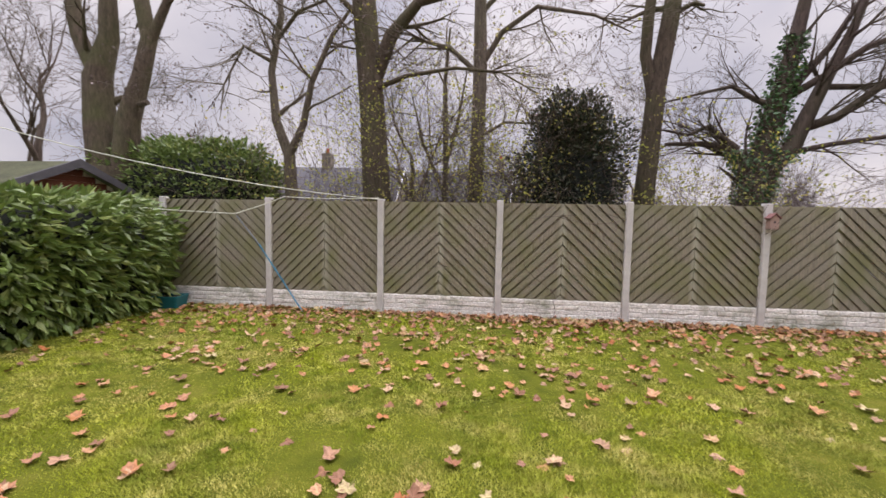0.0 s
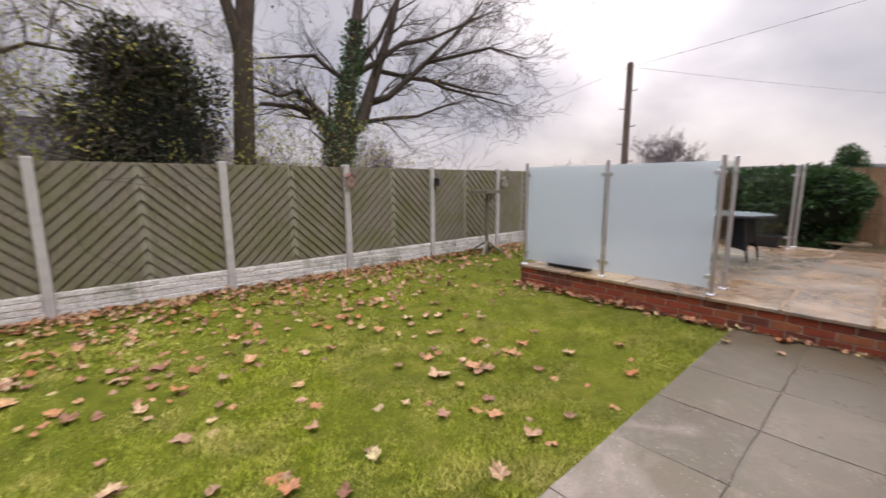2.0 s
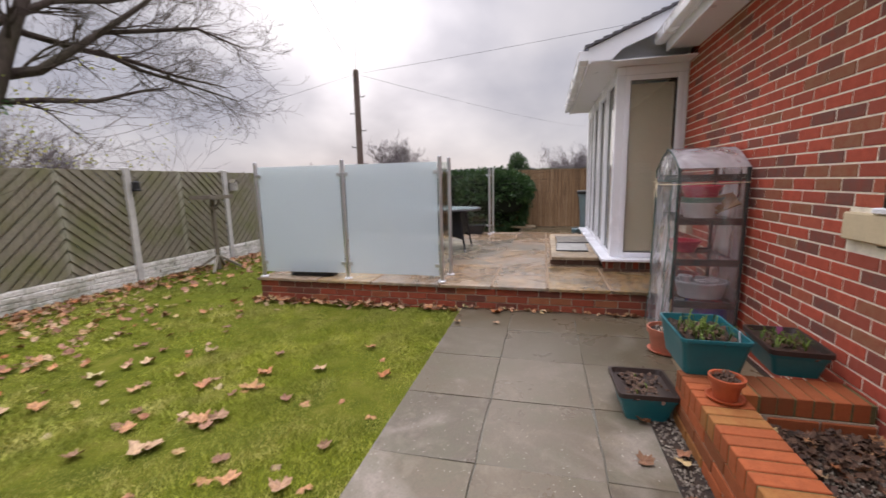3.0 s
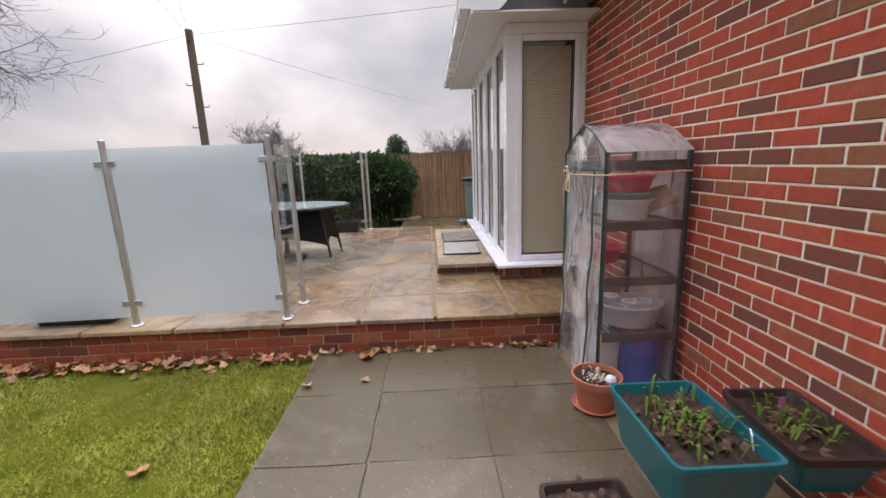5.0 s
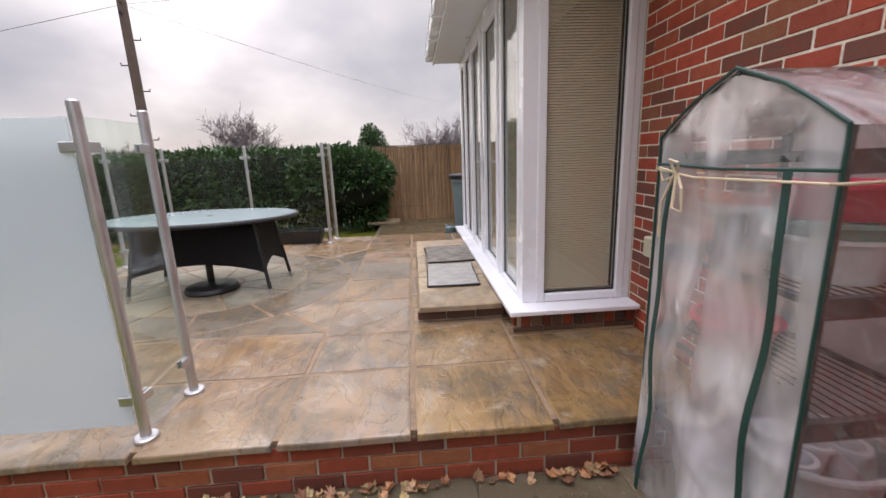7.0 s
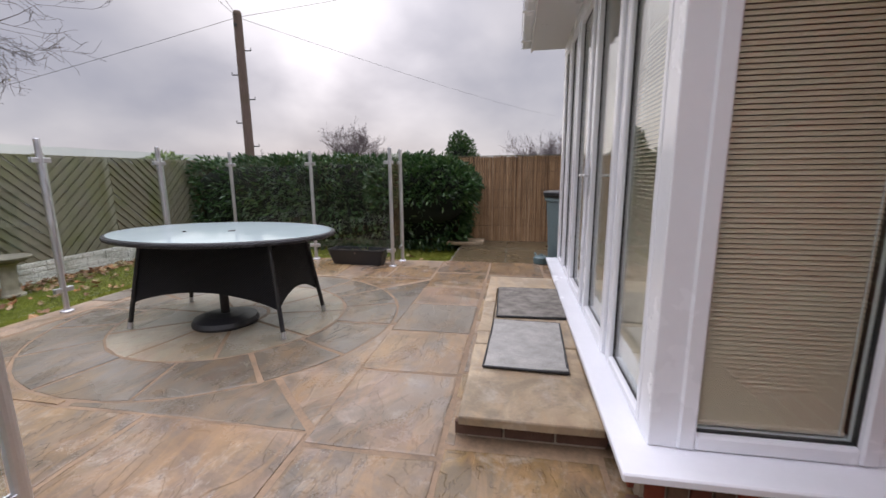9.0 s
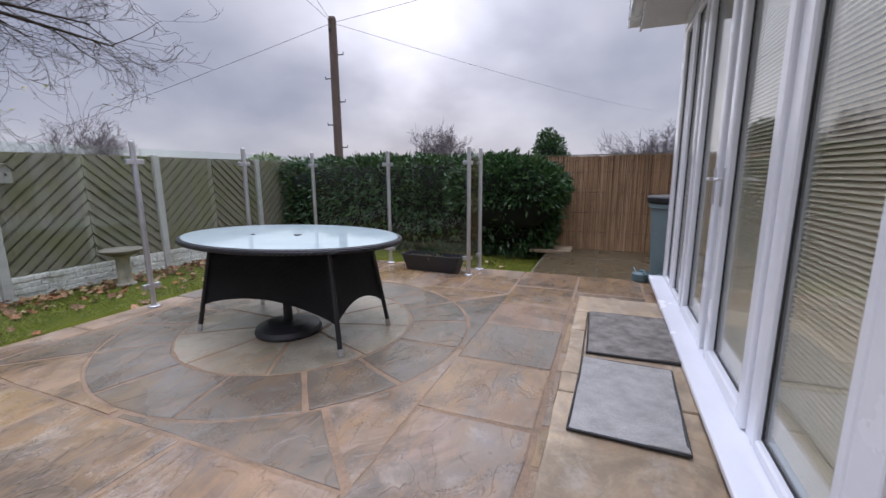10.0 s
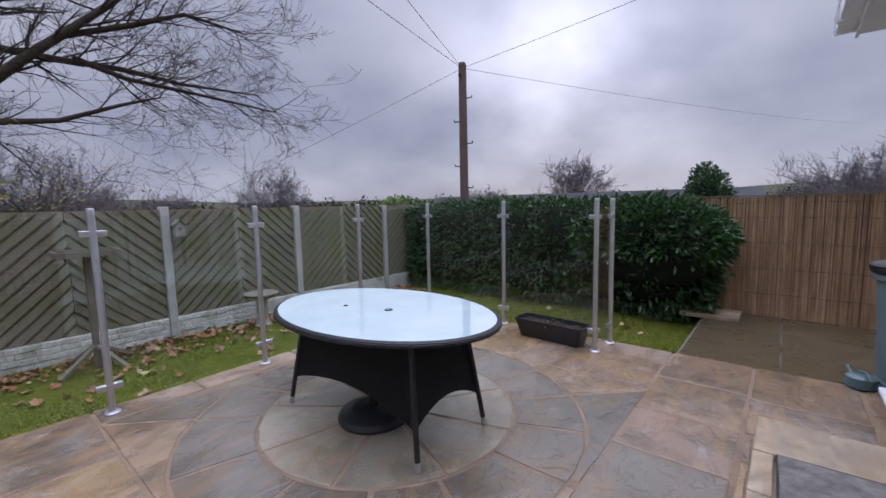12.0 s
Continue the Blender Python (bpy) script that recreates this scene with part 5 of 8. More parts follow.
def round_pot(name, label, x, y, z, r0, r1, h, mat, seed, saucer=True, stuff="dead"):
    p = thing(name, label, "plant pot", (x, y, z))
    z0 = 0.012 if saucer else 0.0
    part("pot", lathe(bmesh.new(), [(0, z0), (r0, z0), (r1 - 0.006, z0 + h * 0.78), (r1 + 0.004, z0 + h * 0.78), (r1 + 0.007, z0 + h), (r1 - 0.006, z0 + h), (r1 - 0.012, z0 + h * 0.8), (0.0, z0 + h * 0.8)], 32), mat, p)
    if saucer:
        part("saucer", lathe(bmesh.new(), [(0, 0.002), (r0 + 0.02, 0.002), (r0 + 0.035, 0.02), (r0 + 0.028, 0.02), (r0 + 0.016, 0.008), (0, 0.008)], 28), mat, p)
    r = random.Random(seed)
    part("soil", lathe(bmesh.new(), [(0, z0 + h * 0.86), (r1 * 0.5, z0 + h * 0.85), (r1 - 0.012, z0 + h * 0.84)], 20), M_COMPOST, p)
    v, f = tuft(r, 70, r1 * 0.42, 0.045, 0.008)
    part("dead_leaves", mesh_from([(a, b, c * 0.6 + z0 + h * 0.85) for a, b, c in v], f, "dead_leaves"), M_PALELEAF if stuff == "pale" else M_DEAD, p, kind="stuff")
    return p


M_PALELEAF = leaf_mat("pale_dead_leaves", (0.42, 0.34, 0.26), (0.55, 0.48, 0.4), (0.2, 0.13, 0.08), rough=0.8)
rp = round_pot("plant_pot", "round terracotta-coloured pot of withered leaves with a cane", 4.46, -0.795, PATHZ, 0.105, 0.142, 0.20, simple("faded_terracotta", (0.48, 0.16, 0.095), 0.55, vary=0.15, scale=6), 3, stuff="pale")
part("cane", tube(bmesh.new(), [(0.0, -0.02, 0.14), (0.03, -0.03, 0.45)], 0.004, 6), simple("cane", (0.45, 0.3, 0.18), 0.6), rp)
part("pebble", lathe(bmesh.new(), [(0, -0.03), (0.03, -0.015), (0.036, 0.005), (0.024, 0.025), (0, 0.034)], 12, (-0.06, -0.06, 0.20)), simple("pale_stone", (0.6, 0.68, 0.72), 0.4), rp)
round_pot("plant_pot", "small terracotta-coloured pot with a withered plant on a saucer", 3.04, -0.70, TOPZ, 0.055, 0.078, 0.115, M_TERRA, 8)

# water butt and watering cans by the far end of the garden room
M_BUTT = simple("blue_grey_plastic", (0.16, 0.22, 0.235), 0.45, vary=0.1, scale=4)
wb = thing("water_butt", "tall blue-grey plastic water butt with a black lid", "water butt", (10.80, -0.80, -0.155))
part("barrel", lathe(bmesh.new(), [(0, 0.0), (0.215, 0.0), (0.23, 0.35), (0.232, 0.36), (0.24, 0.6), (0.243, 0.61), (0.262, 0.92), (0.262, 0.95), (0.29, 0.96), (0.29, 1.0), (0.27, 1.01), (0, 1.01)], 36), M_BUTT, wb)
part("lid", lathe(bmesh.new(), [(0, 1.012), (0.30, 1.012), (0.312, 1.03), (0.312, 1.07), (0.30, 1.085), (0.1, 1.10), (0, 1.10)], 36), M_BLACKP, wb, "black round lid")
part("tap", tube(bmesh.new(), [(-0.20, 0.10, 0.18), (-0.27, 0.13, 0.18), (-0.275, 0.135, 0.13)], 0.012, 8), M_BLACKP, wb)
M_GREENP = simple("grey_green_plastic", (0.10, 0.16, 0.17), 0.4)
for i, (x, y, rz) in enumerate(((10.44, -0.46, 20), (10.36, -0.68, 60))):
    c = thing("watering_can", "grey-green plastic watering can on the patio", "watering can", (x, y, 0.004), rz)
    part("body", lathe(bmesh.new(), [(0, 0), (0.085, 0), (0.095, 0.01), (0.092, 0.08), (0.06, 0.098), (0.045, 0.098), (0.04, 0.09), (0, 0.09)], 24), M_GREENP, c)
    part("spout", tube(bmesh.new(), [(0.08, 0, 0.03), (0.16, 0, 0.08), (0.19, 0, 0.10)], [0.018, 0.012, 0.016], 8), M_GREENP, c)
    part("handle", tube(bmesh.new(), [(-0.08, 0, 0.03), (-0.12, 0, 0.09), (-0.06, 0, 0.13), (0.03, 0, 0.115)], 0.009, 8), M_GREENP, c)


# ---- plastic greenhouse ----
def cover_mat(lo, hi):
    k = Mat("clear_cover")
    t = k.t
    t.nodes.remove(k.b)
    tr, gl, df, m1, m2 = (t.nodes.new("ShaderNodeBsdf" + n) if n in ("Transparent", "Glossy", "Diffuse") else t.nodes.new("ShaderNodeMixShader") for n in ("Transparent", "Glossy", "Diffuse", "a", "b"))
    tr.inputs[0].default_value = (0.95, 0.94, 0.95, 1)
    gl.inputs["Roughness"].default_value = 0.12
    df.inputs[0].default_value = (0.84, 0.83, 0.86, 1)
    a = k.noise(k.mapped(k.obj, (1, 1, 0.45), (0.4, 0.5, 0.2)), 3.6, 2, 0.4, 0.8)
    b = k.noise(k.mapped(k.obj, (2, 2, 0.6), (0.3, 0.7, 0)), 2.6, 2, 0.45, 0.6)
    bp = k.n("ShaderNodeBump", Strength=1.0, Distance=0.06)
    t.links.new(a, bp.inputs["Height"])
    for n in (gl, df):
        t.links.new(bp.outputs[0], n.inputs["Normal"])
    # streaks of diffuse white between lo and hi; high values imitate sheen
    t.links.new(k.ramp(b, (0.32, lo), (0.70, hi)), m1.inputs[0])
    t.links.new(tr.outputs[0], m1.inputs[1]), t.links.new(df.outputs[0], m1.inputs[2])
    fr = k.n("ShaderNodeLayerWeight")
    t.links.new(bp.outputs[0], fr.inputs["Normal"])
    t.links.new(k.math("ADD", k.math("MULTIPLY", k.math("POWER", fr.outputs["Facing"], 3.0), 0.9), 0.13, True), m2.inputs[0])
    t.links.new(m1.outputs[0], m2.inputs[1]), t.links.new(gl.outputs[0], m2.inputs[2])
    t.links.new(m2.outputs[0], t.nodes["Material Output"].inputs[0])
    return k.mat


GX0, GX1, GY0, GY1, GZ = 4.60, 5.31, -1.375, -0.855, PATHZ
GE, GR = 1.265, 1.45
gh = thing("plastic_greenhouse", "small shelved greenhouse with a creased clear plastic cover", "greenhouse", ((GX0 + GX1) / 2, (GY0 + GY1) / 2, GZ))
gw, gd = (GX1 - GX0) / 2, (GY1 - GY0) / 2
ge, gr = GE - GZ, GR - GZ
cv = bmesh.new()
cr = random.Random(8)


def wavy_face(bm, fn, n, m, amp):
    g = [[None] * (m + 1) for _ in range(n + 1)]
    for i in range(n + 1):
        for j in range(m + 1):
            p, nrm = fn(i / n, j / m)
            w = amp * noise.noise(Vector(p) * 4.5 + Vector((3, 1, 7))) + amp * 0.35 * noise.noise(Vector(p) * 15)
            edge = min(i / n, 1 - i / n, 0.12) / 0.12
            g[i][j] = bm.verts.new(Vector(p) + Vector(nrm) * w * edge)
    for i in range(n):
        for j in range(m):
            bm.faces.new((g[i][j], g[i + 1][j], g[i + 1][j + 1], g[i][j + 1]))


def roofz(x):
    return gr - (gr - ge) * (abs(x) / gw) ** 1.35


flare = 0.03
front = bmesh.new()
wavy_face(front, lambda s, t: ((-gw + 2 * gw * s, gd + flare * (1 - t) ** 3, 0.01 + (roofz(-gw + 2 * gw * s) - 0.01) * t), (0, 1, 0)), 16, 34, 0.022)
back = bmesh.new()
wavy_face(back, lambda s, t: ((-gw + 2 * gw * s, -gd, 0.01 + (roofz(-gw + 2 * gw * s) - 0.01) * t), (0, -1, 0)), 6, 10, 0.0)
wavy_face(cv, lambda s, t: ((-gw, -gd + 2 * gd * s, 0.01 + (ge - 0.01) * t), (-1, 0, 0)), 12, 28, 0.008)
wavy_face(cv, lambda s, t: ((gw + 0.02 * (1 - t) ** 3, -gd + 2 * gd * s, 0.01 + (ge - 0.01) * t), (1, 0, 0)), 12, 28, 0.012)
roof = bmesh.new()
wavy_face(roof, lambda s, t: ((-gw + 2 * gw * s, -gd + 2 * gd * t, roofz(-gw + 2 * gw * s)), (0, 0, 1)), 16, 8, 0.006)
# roof and front take more diffuse white: their sheen put into the colour
part("roof_panel", build(roof, "roof_panel", True), cover_mat(0.35, 0.6), gh, "milky creased plastic roof whitened for sheen").visible_shadow = False
part("cover", build(cv, "cover", True), cover_mat(0.015, 0.11), gh, "creased clear plastic cover").visible_shadow = False
part("back_cover", build(back, "back_cover", True), cover_mat(0.45, 0.62), gh, "milky creased plastic back").visible_shadow = False
part("front_flap", build(front, "front_flap", True), cover_mat(0.20, 0.72), gh, "creased clear plastic front flap whitened for sheen").visible_shadow = False
M_TUBE = simple("dark_tube", (0.03, 0.035, 0.035), 0.4)
M_ZIP = simple("dark_green_trim", (0.008, 0.05, 0.04), 0.5)
for sx in (-1, 1):
    for sy in (-1, 1):
        part("leg", tube(bmesh.new(), [(sx * (gw - 0.014), sy * (gd - 0.014), 0.0), (sx * (gw - 0.014), sy * (gd - 0.014), ge)], 0.012 if sy > 0 else 0.018, 10), M_TUBE, gh)
for sy in (-1, 1):
    part("roof_tube", tube(bmesh.new(), [(x, sy * (gd - 0.01), roofz(x) - 0.01) for x in (-gw + 0.01, -gw * 0.6, -gw * 0.2, 0, gw * 0.2, gw * 0.6, gw - 0.01)], 0.008, 8), M_TUBE, gh)
part("ridge_tube", tube(bmesh.new(), [(0, -gd, gr - 0.012), (0, gd, gr - 0.012)], 0.008, 8), M_TUBE, gh)
for z in (0.39, 0.76, 1.11, 1.47):
    sh = bmesh.new()
    for y in (-gd + 0.02, gd - 0.02):
        box(sh, -gw + 0.01, gw - 0.01, y - 0.008, y + 0.008, z - 0.018, z)
    for x in (-gw + 0.02, gw - 0.02):
        box(sh, x - 0.012, x + 0.012, -gd + 0.02, gd - 0.02, z - 0.045, z + 0.012)
    if z < 1.4:
        for k in range(13):
            y = -gd + 0.045 + k * (2 * gd - 0.09) / 12
            box(sh, -gw + 0.03, gw - 0.03, y - 0.002, y + 0.002, z - 0.006, z - 0.002)
    part("shelf" if z < 1.4 else "top_rail", sh, M_TUBE, gh)
for x in (-0.235, 0.26):
    z = bmesh.new()
    pts = []
    for k in range(24):
        t = k / 23
        pts.append((x + 0.012 * math.sin(t * 9 + x * 10), gd + 0.022 + flare * (1 - t) ** 3 + 0.006 * math.sin(t * 17), 0.02 + (1.43 - 0.02) * t))
    rows = []
    for p in pts:
        rows.append([z.verts.new((p[0] + dx, p[1] + dy, p[2])) for dx, dy in ((-0.012, 0), (0.012, 0), (0.012, 0.004), (-0.012, 0.004))])
    for a, b in zip(rows, rows[1:]):
        for k in range(4):
            z.faces.new((a[k], b[k], b[(k + 1) % 4], a[(k + 1) % 4]))
    z.faces.new(rows[0]), z.faces.new(rows[-1][::-1])
    part("zip", z, M_ZIP, gh, "dark green zip strip")
edge = bmesh.new()
tube(edge, [(-gw, gd + 0.004, z) for z in (0.02, 0.5, 1.0, ge - 0.03)] + [(x, gd + 0.006, roofz(x) + 0.003) for x in (-gw, -gw * 0.75, -gw * 0.5, 0, gw * 0.5, gw * 0.75, gw)] + [(gw, gd + 0.004, z) for z in (ge - 0.03, 1.0, 0.5, 0.02)], 0.006, 6)
part("piping", edge, M_ZIP, gh)
part("piping", tube(bmesh.new(), [(-gw, gd + 0.01, 1.435), (0, gd + 0.02, 1.43), (gw, gd + 0.01, 1.44)], 0.005, 6), M_ZIP, gh)
cord = bmesh.new()
tube(cord, [(-gw - 0.006, -gd, 1.415), (-gw - 0.008, gd, 1.405), (-gw, gd + 0.03, 1.405), (0.1, gd + 0.035, 1.40), (gw + 0.008, gd + 0.01, 1.42), (gw + 0.01, -gd, 1.43)], 0.004, 6)
M_STRING = simple("string", (0.62, 0.52, 0.36), 0.8)
part("string", cord, M_STRING, gh)
bow = bmesh.new()
for pts in ([(0.2, 0, 1.41), (0.17, 0.02, 1.45), (0.22, 0.02, 1.46), (0.2, 0.01, 1.41)], [(0.2, 0, 1.41), (0.14, 0.02, 1.36), (0.13, 0.02, 1.28), (0.17, 0.03, 1.29), (0.19, 0.01, 1.41)], [(0.2, 0.01, 1.41), (0.25, 0.02, 1.30), (0.25, 0.02, 1.17)], [(0.2, 0.0, 1.41), (0.28, 0.02, 1.43), (0.25, 0.02, 1.38), (0.2, 0.01, 1.40)]):
    tube(bow, [(x, y + gd + 0.03, z) for x, y, z in pts], 0.005, 6)
part("bow", bow, M_STRING, gh)


def inside(name, label, cat, x, y, z, bm, mat, rz=0):
    return thing(name, label, cat, (gh.location.x + x, gh.location.y + y, GZ + z), rz, me=bm, mat=mat)


M_RED = simple("pink_red_plastic", (0.72, 0.03, 0.10), 0.4)
M_SAGE = simple("sage_plastic", (0.16, 0.30, 0.26), 0.5)
M_LGREY = simple("light_grey_plastic", (0.48, 0.49, 0.50), 0.45)
M_BLUE = simple("blue_plastic", (0.015, 0.07, 0.50), 0.4)
M_CARD = simple("cardboard", (0.40, 0.26, 0.15), 0.85)
M_WHITEP = simple("white_plastic", (0.72, 0.72, 0.73), 0.4)


def tub(r0, r1, h, lip=0.012):
    return lathe(bmesh.new(), [(0, 0), (r0, 0), (r1, h - lip), (r1 + lip, h - lip), (r1 + lip, h), (r1 - 0.004, h), (r0 - 0.004, 0.006), (0, 0.006)], 30)


inside("bowl", "pink-red plastic bowl stacked on pots", "bowl", -0.14, 0.02, 1.29, tub(0.12, 0.15, 0.10), M_RED)
inside("pot_stack", "sage green plastic pots stacked on the top shelf", "plant pot", -0.14, 0.02, 1.245, tub(0.15, 0.165, 0.045), M_SAGE)
inside("white_tub", "white round tub on the top shelf of the greenhouse", "tub", -0.14, 0.02, 1.115, tub(0.12, 0.15, 0.13), M_WHITEP)
inside("pot_stack", "pale plastic pots on the top shelf of the greenhouse", "plant pot", 0.18, 0.05, 1.115, tub(0.06, 0.09, 0.16), M_LGREY)
inside("red_bag", "crumpled pink-red bag hanging near the greenhouse roof", "bag", -0.18, -0.17, 1.40, box(bmesh.new(), -0.06, 0.06, -0.06, 0.06, 0, 0.06, 0.02), M_RED, 20)
cb = box(bmesh.new(), -0.10, 0.10, -0.004, 0.004, -0.07, 0.07, 0, pose(0, 0, 0.11, 62, 24, 0))
box(cb, -0.11, 0.10, -0.004, 0.004, -0.05, 0.08, 0, pose(0.0, 0.02, 0.13, 40, 10, 14))
inside("cardboard", "torn brown cardboard on the top shelf", "cardboard", -0.20, -0.14, 1.115, cb, M_CARD, 90)
inside("bowl", "pink-red plastic bowl on the middle shelf", "bowl", 0.14, 0.05, 0.765, tub(0.10, 0.14, 0.11), M_RED)
inside("bowl", "upturned dull pink bowl on the lower shelf", "bowl", 0.12, 0.04, 0.395, tub(0.10, 0.13, 0.16), simple("dull_pink", (0.34, 0.12, 0.11), 0.5))
bowl = tub(0.14, 0.165, 0.145, 0.014)
for v in bowl.verts:
    v.co.y *= 1.22
inside("washing_up_bowl", "grey oval washing-up bowl on the low shelf", "bowl", -0.165, -0.02, 0.41, bowl, M_LGREY)
for i, (dx, dy) in enumerate(((-0.02, 0.06), (0.02, -0.04), (-0.03, -0.1), (0.04, 0.09))):
    inside("small_pot", "clear and white plastic pots inside the grey bowl", "plant pot", -0.16 + dx, dy, 0.425, tub(0.03, 0.045, 0.10 + 0.02 * i), M_WHITEP)
inside("blue_tub", "deep blue plastic tub on the ground in the greenhouse", "tub", -0.155, -0.085, 0.004, tub(0.15, 0.165, 0.34), M_BLUE)
inside("red_cover", "flat red lid lying on the blue tub", "lid", -0.155, -0.085, 0.346, lathe(bmesh.new(), [(0, 0), (0.14, 0), (0.14, 0.01), (0, 0.014)], 24), M_RED)
inside("white_bucket", "white plastic bucket on the ground in the greenhouse", "bucket", -0.19, 0.15, 0.004, tub(0.085, 0.10, 0.33), M_WHITEP)
inside("white_bucket", "white plastic bucket on the ground in the greenhouse", "bucket", 0.05, 0.12, 0.004, tub(0.09, 0.11, 0.30), M_WHITEP)

# ---- reed fence, bird furniture, lines, pole ----
def reed_mat():
    k = Mat("reed", 0.8, spec=0.2)
    r = k.island()
    v = k.shift(k.obj, r)
    g = k.noise(k.mapped(v, (30, 30, 5)), 1.0, 4)
    c = k.ramp(r, (0.0, (0.15, 0.09, 0.05)), (0.10, (0.44, 0.265, 0.145)), (0.6, (0.60, 0.385, 0.22)), (0.97, (0.78, 0.56, 0.36)))
    c = k.mix(k.ramp(k.noise(k.mapped(k.world, (1, 7, 1.6)), 1.0, 4, 0.65), (0.42, 0.0), (0.66, 0.55)), c, (0.25, 0.145, 0.08))
    return k.color(k.mix(k.math("MULTIPLY", g, 0.6), c, (0.13, 0.075, 0.045))).bump(g, 0.3, 0.003).mat


def reeds(y0, y1, x, z0, h, seed):
    r = random.Random(seed)
    vs, fs = [], []
    y = y0
    while y < y1:
        rad = r.uniform(0.003, 0.0065)
        hh = h + r.uniform(-0.02, 0.015)
        lean, bow = r.uniform(-0.012, 0.012), r.uniform(-0.006, 0.006)
        xx = x + r.uniform(-0.004, 0.004)
        i = len(vs)
        for s in (0, 0.5, 1):
            for k in range(4):
                a = math.pi / 2 * k + 0.5
                vs.append((xx + rad * math.cos(a) + bow * math.sin(math.pi * s), y + lean * s + rad * math.sin(a), z0 + hh * s))
        for b in (i, i + 4):
            for k in range(4):
                fs.append((b + k, b + (k + 1) % 4, b + 4 + (k + 1) % 4, b + 4 + k))
        fs.append((i + 8, i + 9, i + 10, i + 11))
        y += rad * 1.6
    return mesh_from(vs, fs, "reeds")


rf = thing("reed_fence", "brown split reed screening over the end fence", "reed fence")
M_REED = reed_mat()
me = reeds(-3.6, 1.75, 13.17, -0.17, 1.66, 3)
me.materials.append(M_REED)
tagged(part("reeds", me, None, rf, "brown upright reeds"), kind="stuff")
part("backing", boxmesh(13.19, 13.23, -3.6, 1.75, -0.17, 1.47), simple("dark_backing", (0.10, 0.06, 0.04), 0.9), rf)
for z in (0.15, 0.5, 0.85, 1.2, 1.4):
    part("tie_wire", tube(bmesh.new(), [(13.158, -3.6 + k * 0.535, z + 0.008 * math.sin(k * 2.1)) for k in range(11)], 0.0025, 5), M_TUBE, rf)
part("capping", boxmesh(13.15, 13.25, -3.6, 1.75, 1.492, 1.505), M_FENCE, rf)
# the walls that close the far side
structure("boundary_wall", boxmesh(13.35, 13.42, -4.0, 6.7, -0.6, 1.38), M_FENCE, "plain boards behind hedge and reeds")


def bird_bath(x, y):
    b = thing("bird_bath", "weathered pale stone bird bath on the grass", "bird bath", (x, y, -0.335))
    m = simple("weathered_stone", (0.43, 0.38, 0.3), 0.9, vary=0.3, scale=9, bump=0.5)
    part("pedestal", lathe(bmesh.new(), [(0, 0), (0.13, 0), (0.13, 0.05), (0.10, 0.07), (0.085, 0.12), (0.08, 0.36), (0.09, 0.42), (0.12, 0.45), (0, 0.45)], 20), m, b)
    part("basin", lathe(bmesh.new(), [(0, 0.452), (0.14, 0.455), (0.235, 0.50), (0.25, 0.53), (0.235, 0.54), (0.2, 0.52), (0.12, 0.49), (0, 0.485)], 28), simple("mossy_stone", (0.23, 0.205, 0.16), 0.9, vary=0.3, scale=9, bump=0.5), b)


bird_bath(9.02, 6.15)
M_OLDWOOD = timber("old_wood", (0.22, 0.18, 0.14), (0.11, 0.09, 0.07), (0.28, 0.25, 0.21), (0.16, 0.16, 0.09), "z")
bt = thing("bird_table", "weathered wooden bird table on splayed feet", "bird table", (7.02, 6.05, -0.33))
part("pole", boxmesh(-0.03, 0.03, -0.03, 0.03, 0.03, 1.33, 0.004), M_OLDWOOD, bt)
for a in range(4):
    m = pose(0, 0, 0, 0, 0, a * 90 + 30)
    part("foot", box(bmesh.new(), 0.0, 0.46, -0.025, 0.025, -0.02, 0.02, 0.003, m @ pose(0.02, 0, 0.28, 0, 32, 0)), M_OLDWOOD, bt)
part("tray", boxmesh(-0.26, 0.26, -0.2, 0.2, 1.33, 1.35, 0.003), M_OLDWOOD, bt)
for x0, x1, y0, y1 in ((-0.28, 0.28, -0.22, -0.20), (-0.28, 0.28, 0.20, 0.22), (-0.28, -0.26, -0.2, 0.2), (0.26, 0.28, -0.2, 0.2)):
    part("tray_edge", boxmesh(x0, x1, y0, y1, 1.32, 1.385, 0.002), M_OLDWOOD, bt)
for k in (-1, 1):
    part("brace", box(bmesh.new(), -0.012, 0.012, -0.012, 0.012, 0, 0.26, 0, pose(k * 0.02, 0, 1.1, 0, k * 40, 0)), M_OLDWOOD, bt)


def nest_box(x, z, label, mat, roofmat):
    n = thing("nest_box", label, "nest box", (x, 6.53, z))
    n.scale = (0.68, 0.68, 0.85)
    part("box_body", boxmesh(-0.085, 0.085, -0.16, -0.0, 0, 0.19, 0.004), mat, n)
    roof = bmesh.new()
    for s in (-1, 1):
        box(roof, 0, 0.14, -0.19, 0.01, 0, 0.014, 0.002, pose(0, 0, 0.262, 0, 38, 0) if s > 0 else Matrix.Scale(-1, 4, (1, 0, 0)) @ pose(0, 0, 0.262, 0, 38, 0))
    part("roof", roof, roofmat, n)
    # black disc on the solid front stands for the dark inside the hole
    part("entrance", tube(bmesh.new(), [(0, -0.162, 0.12), (0, -0.158, 0.12)], 0.02, 14), M_BLACKP, n)
    part("gable", prism_xz([(-0.085, 0.19), (0.085, 0.19), (0, 0.255)], -0.16, 0.0), mat, n)


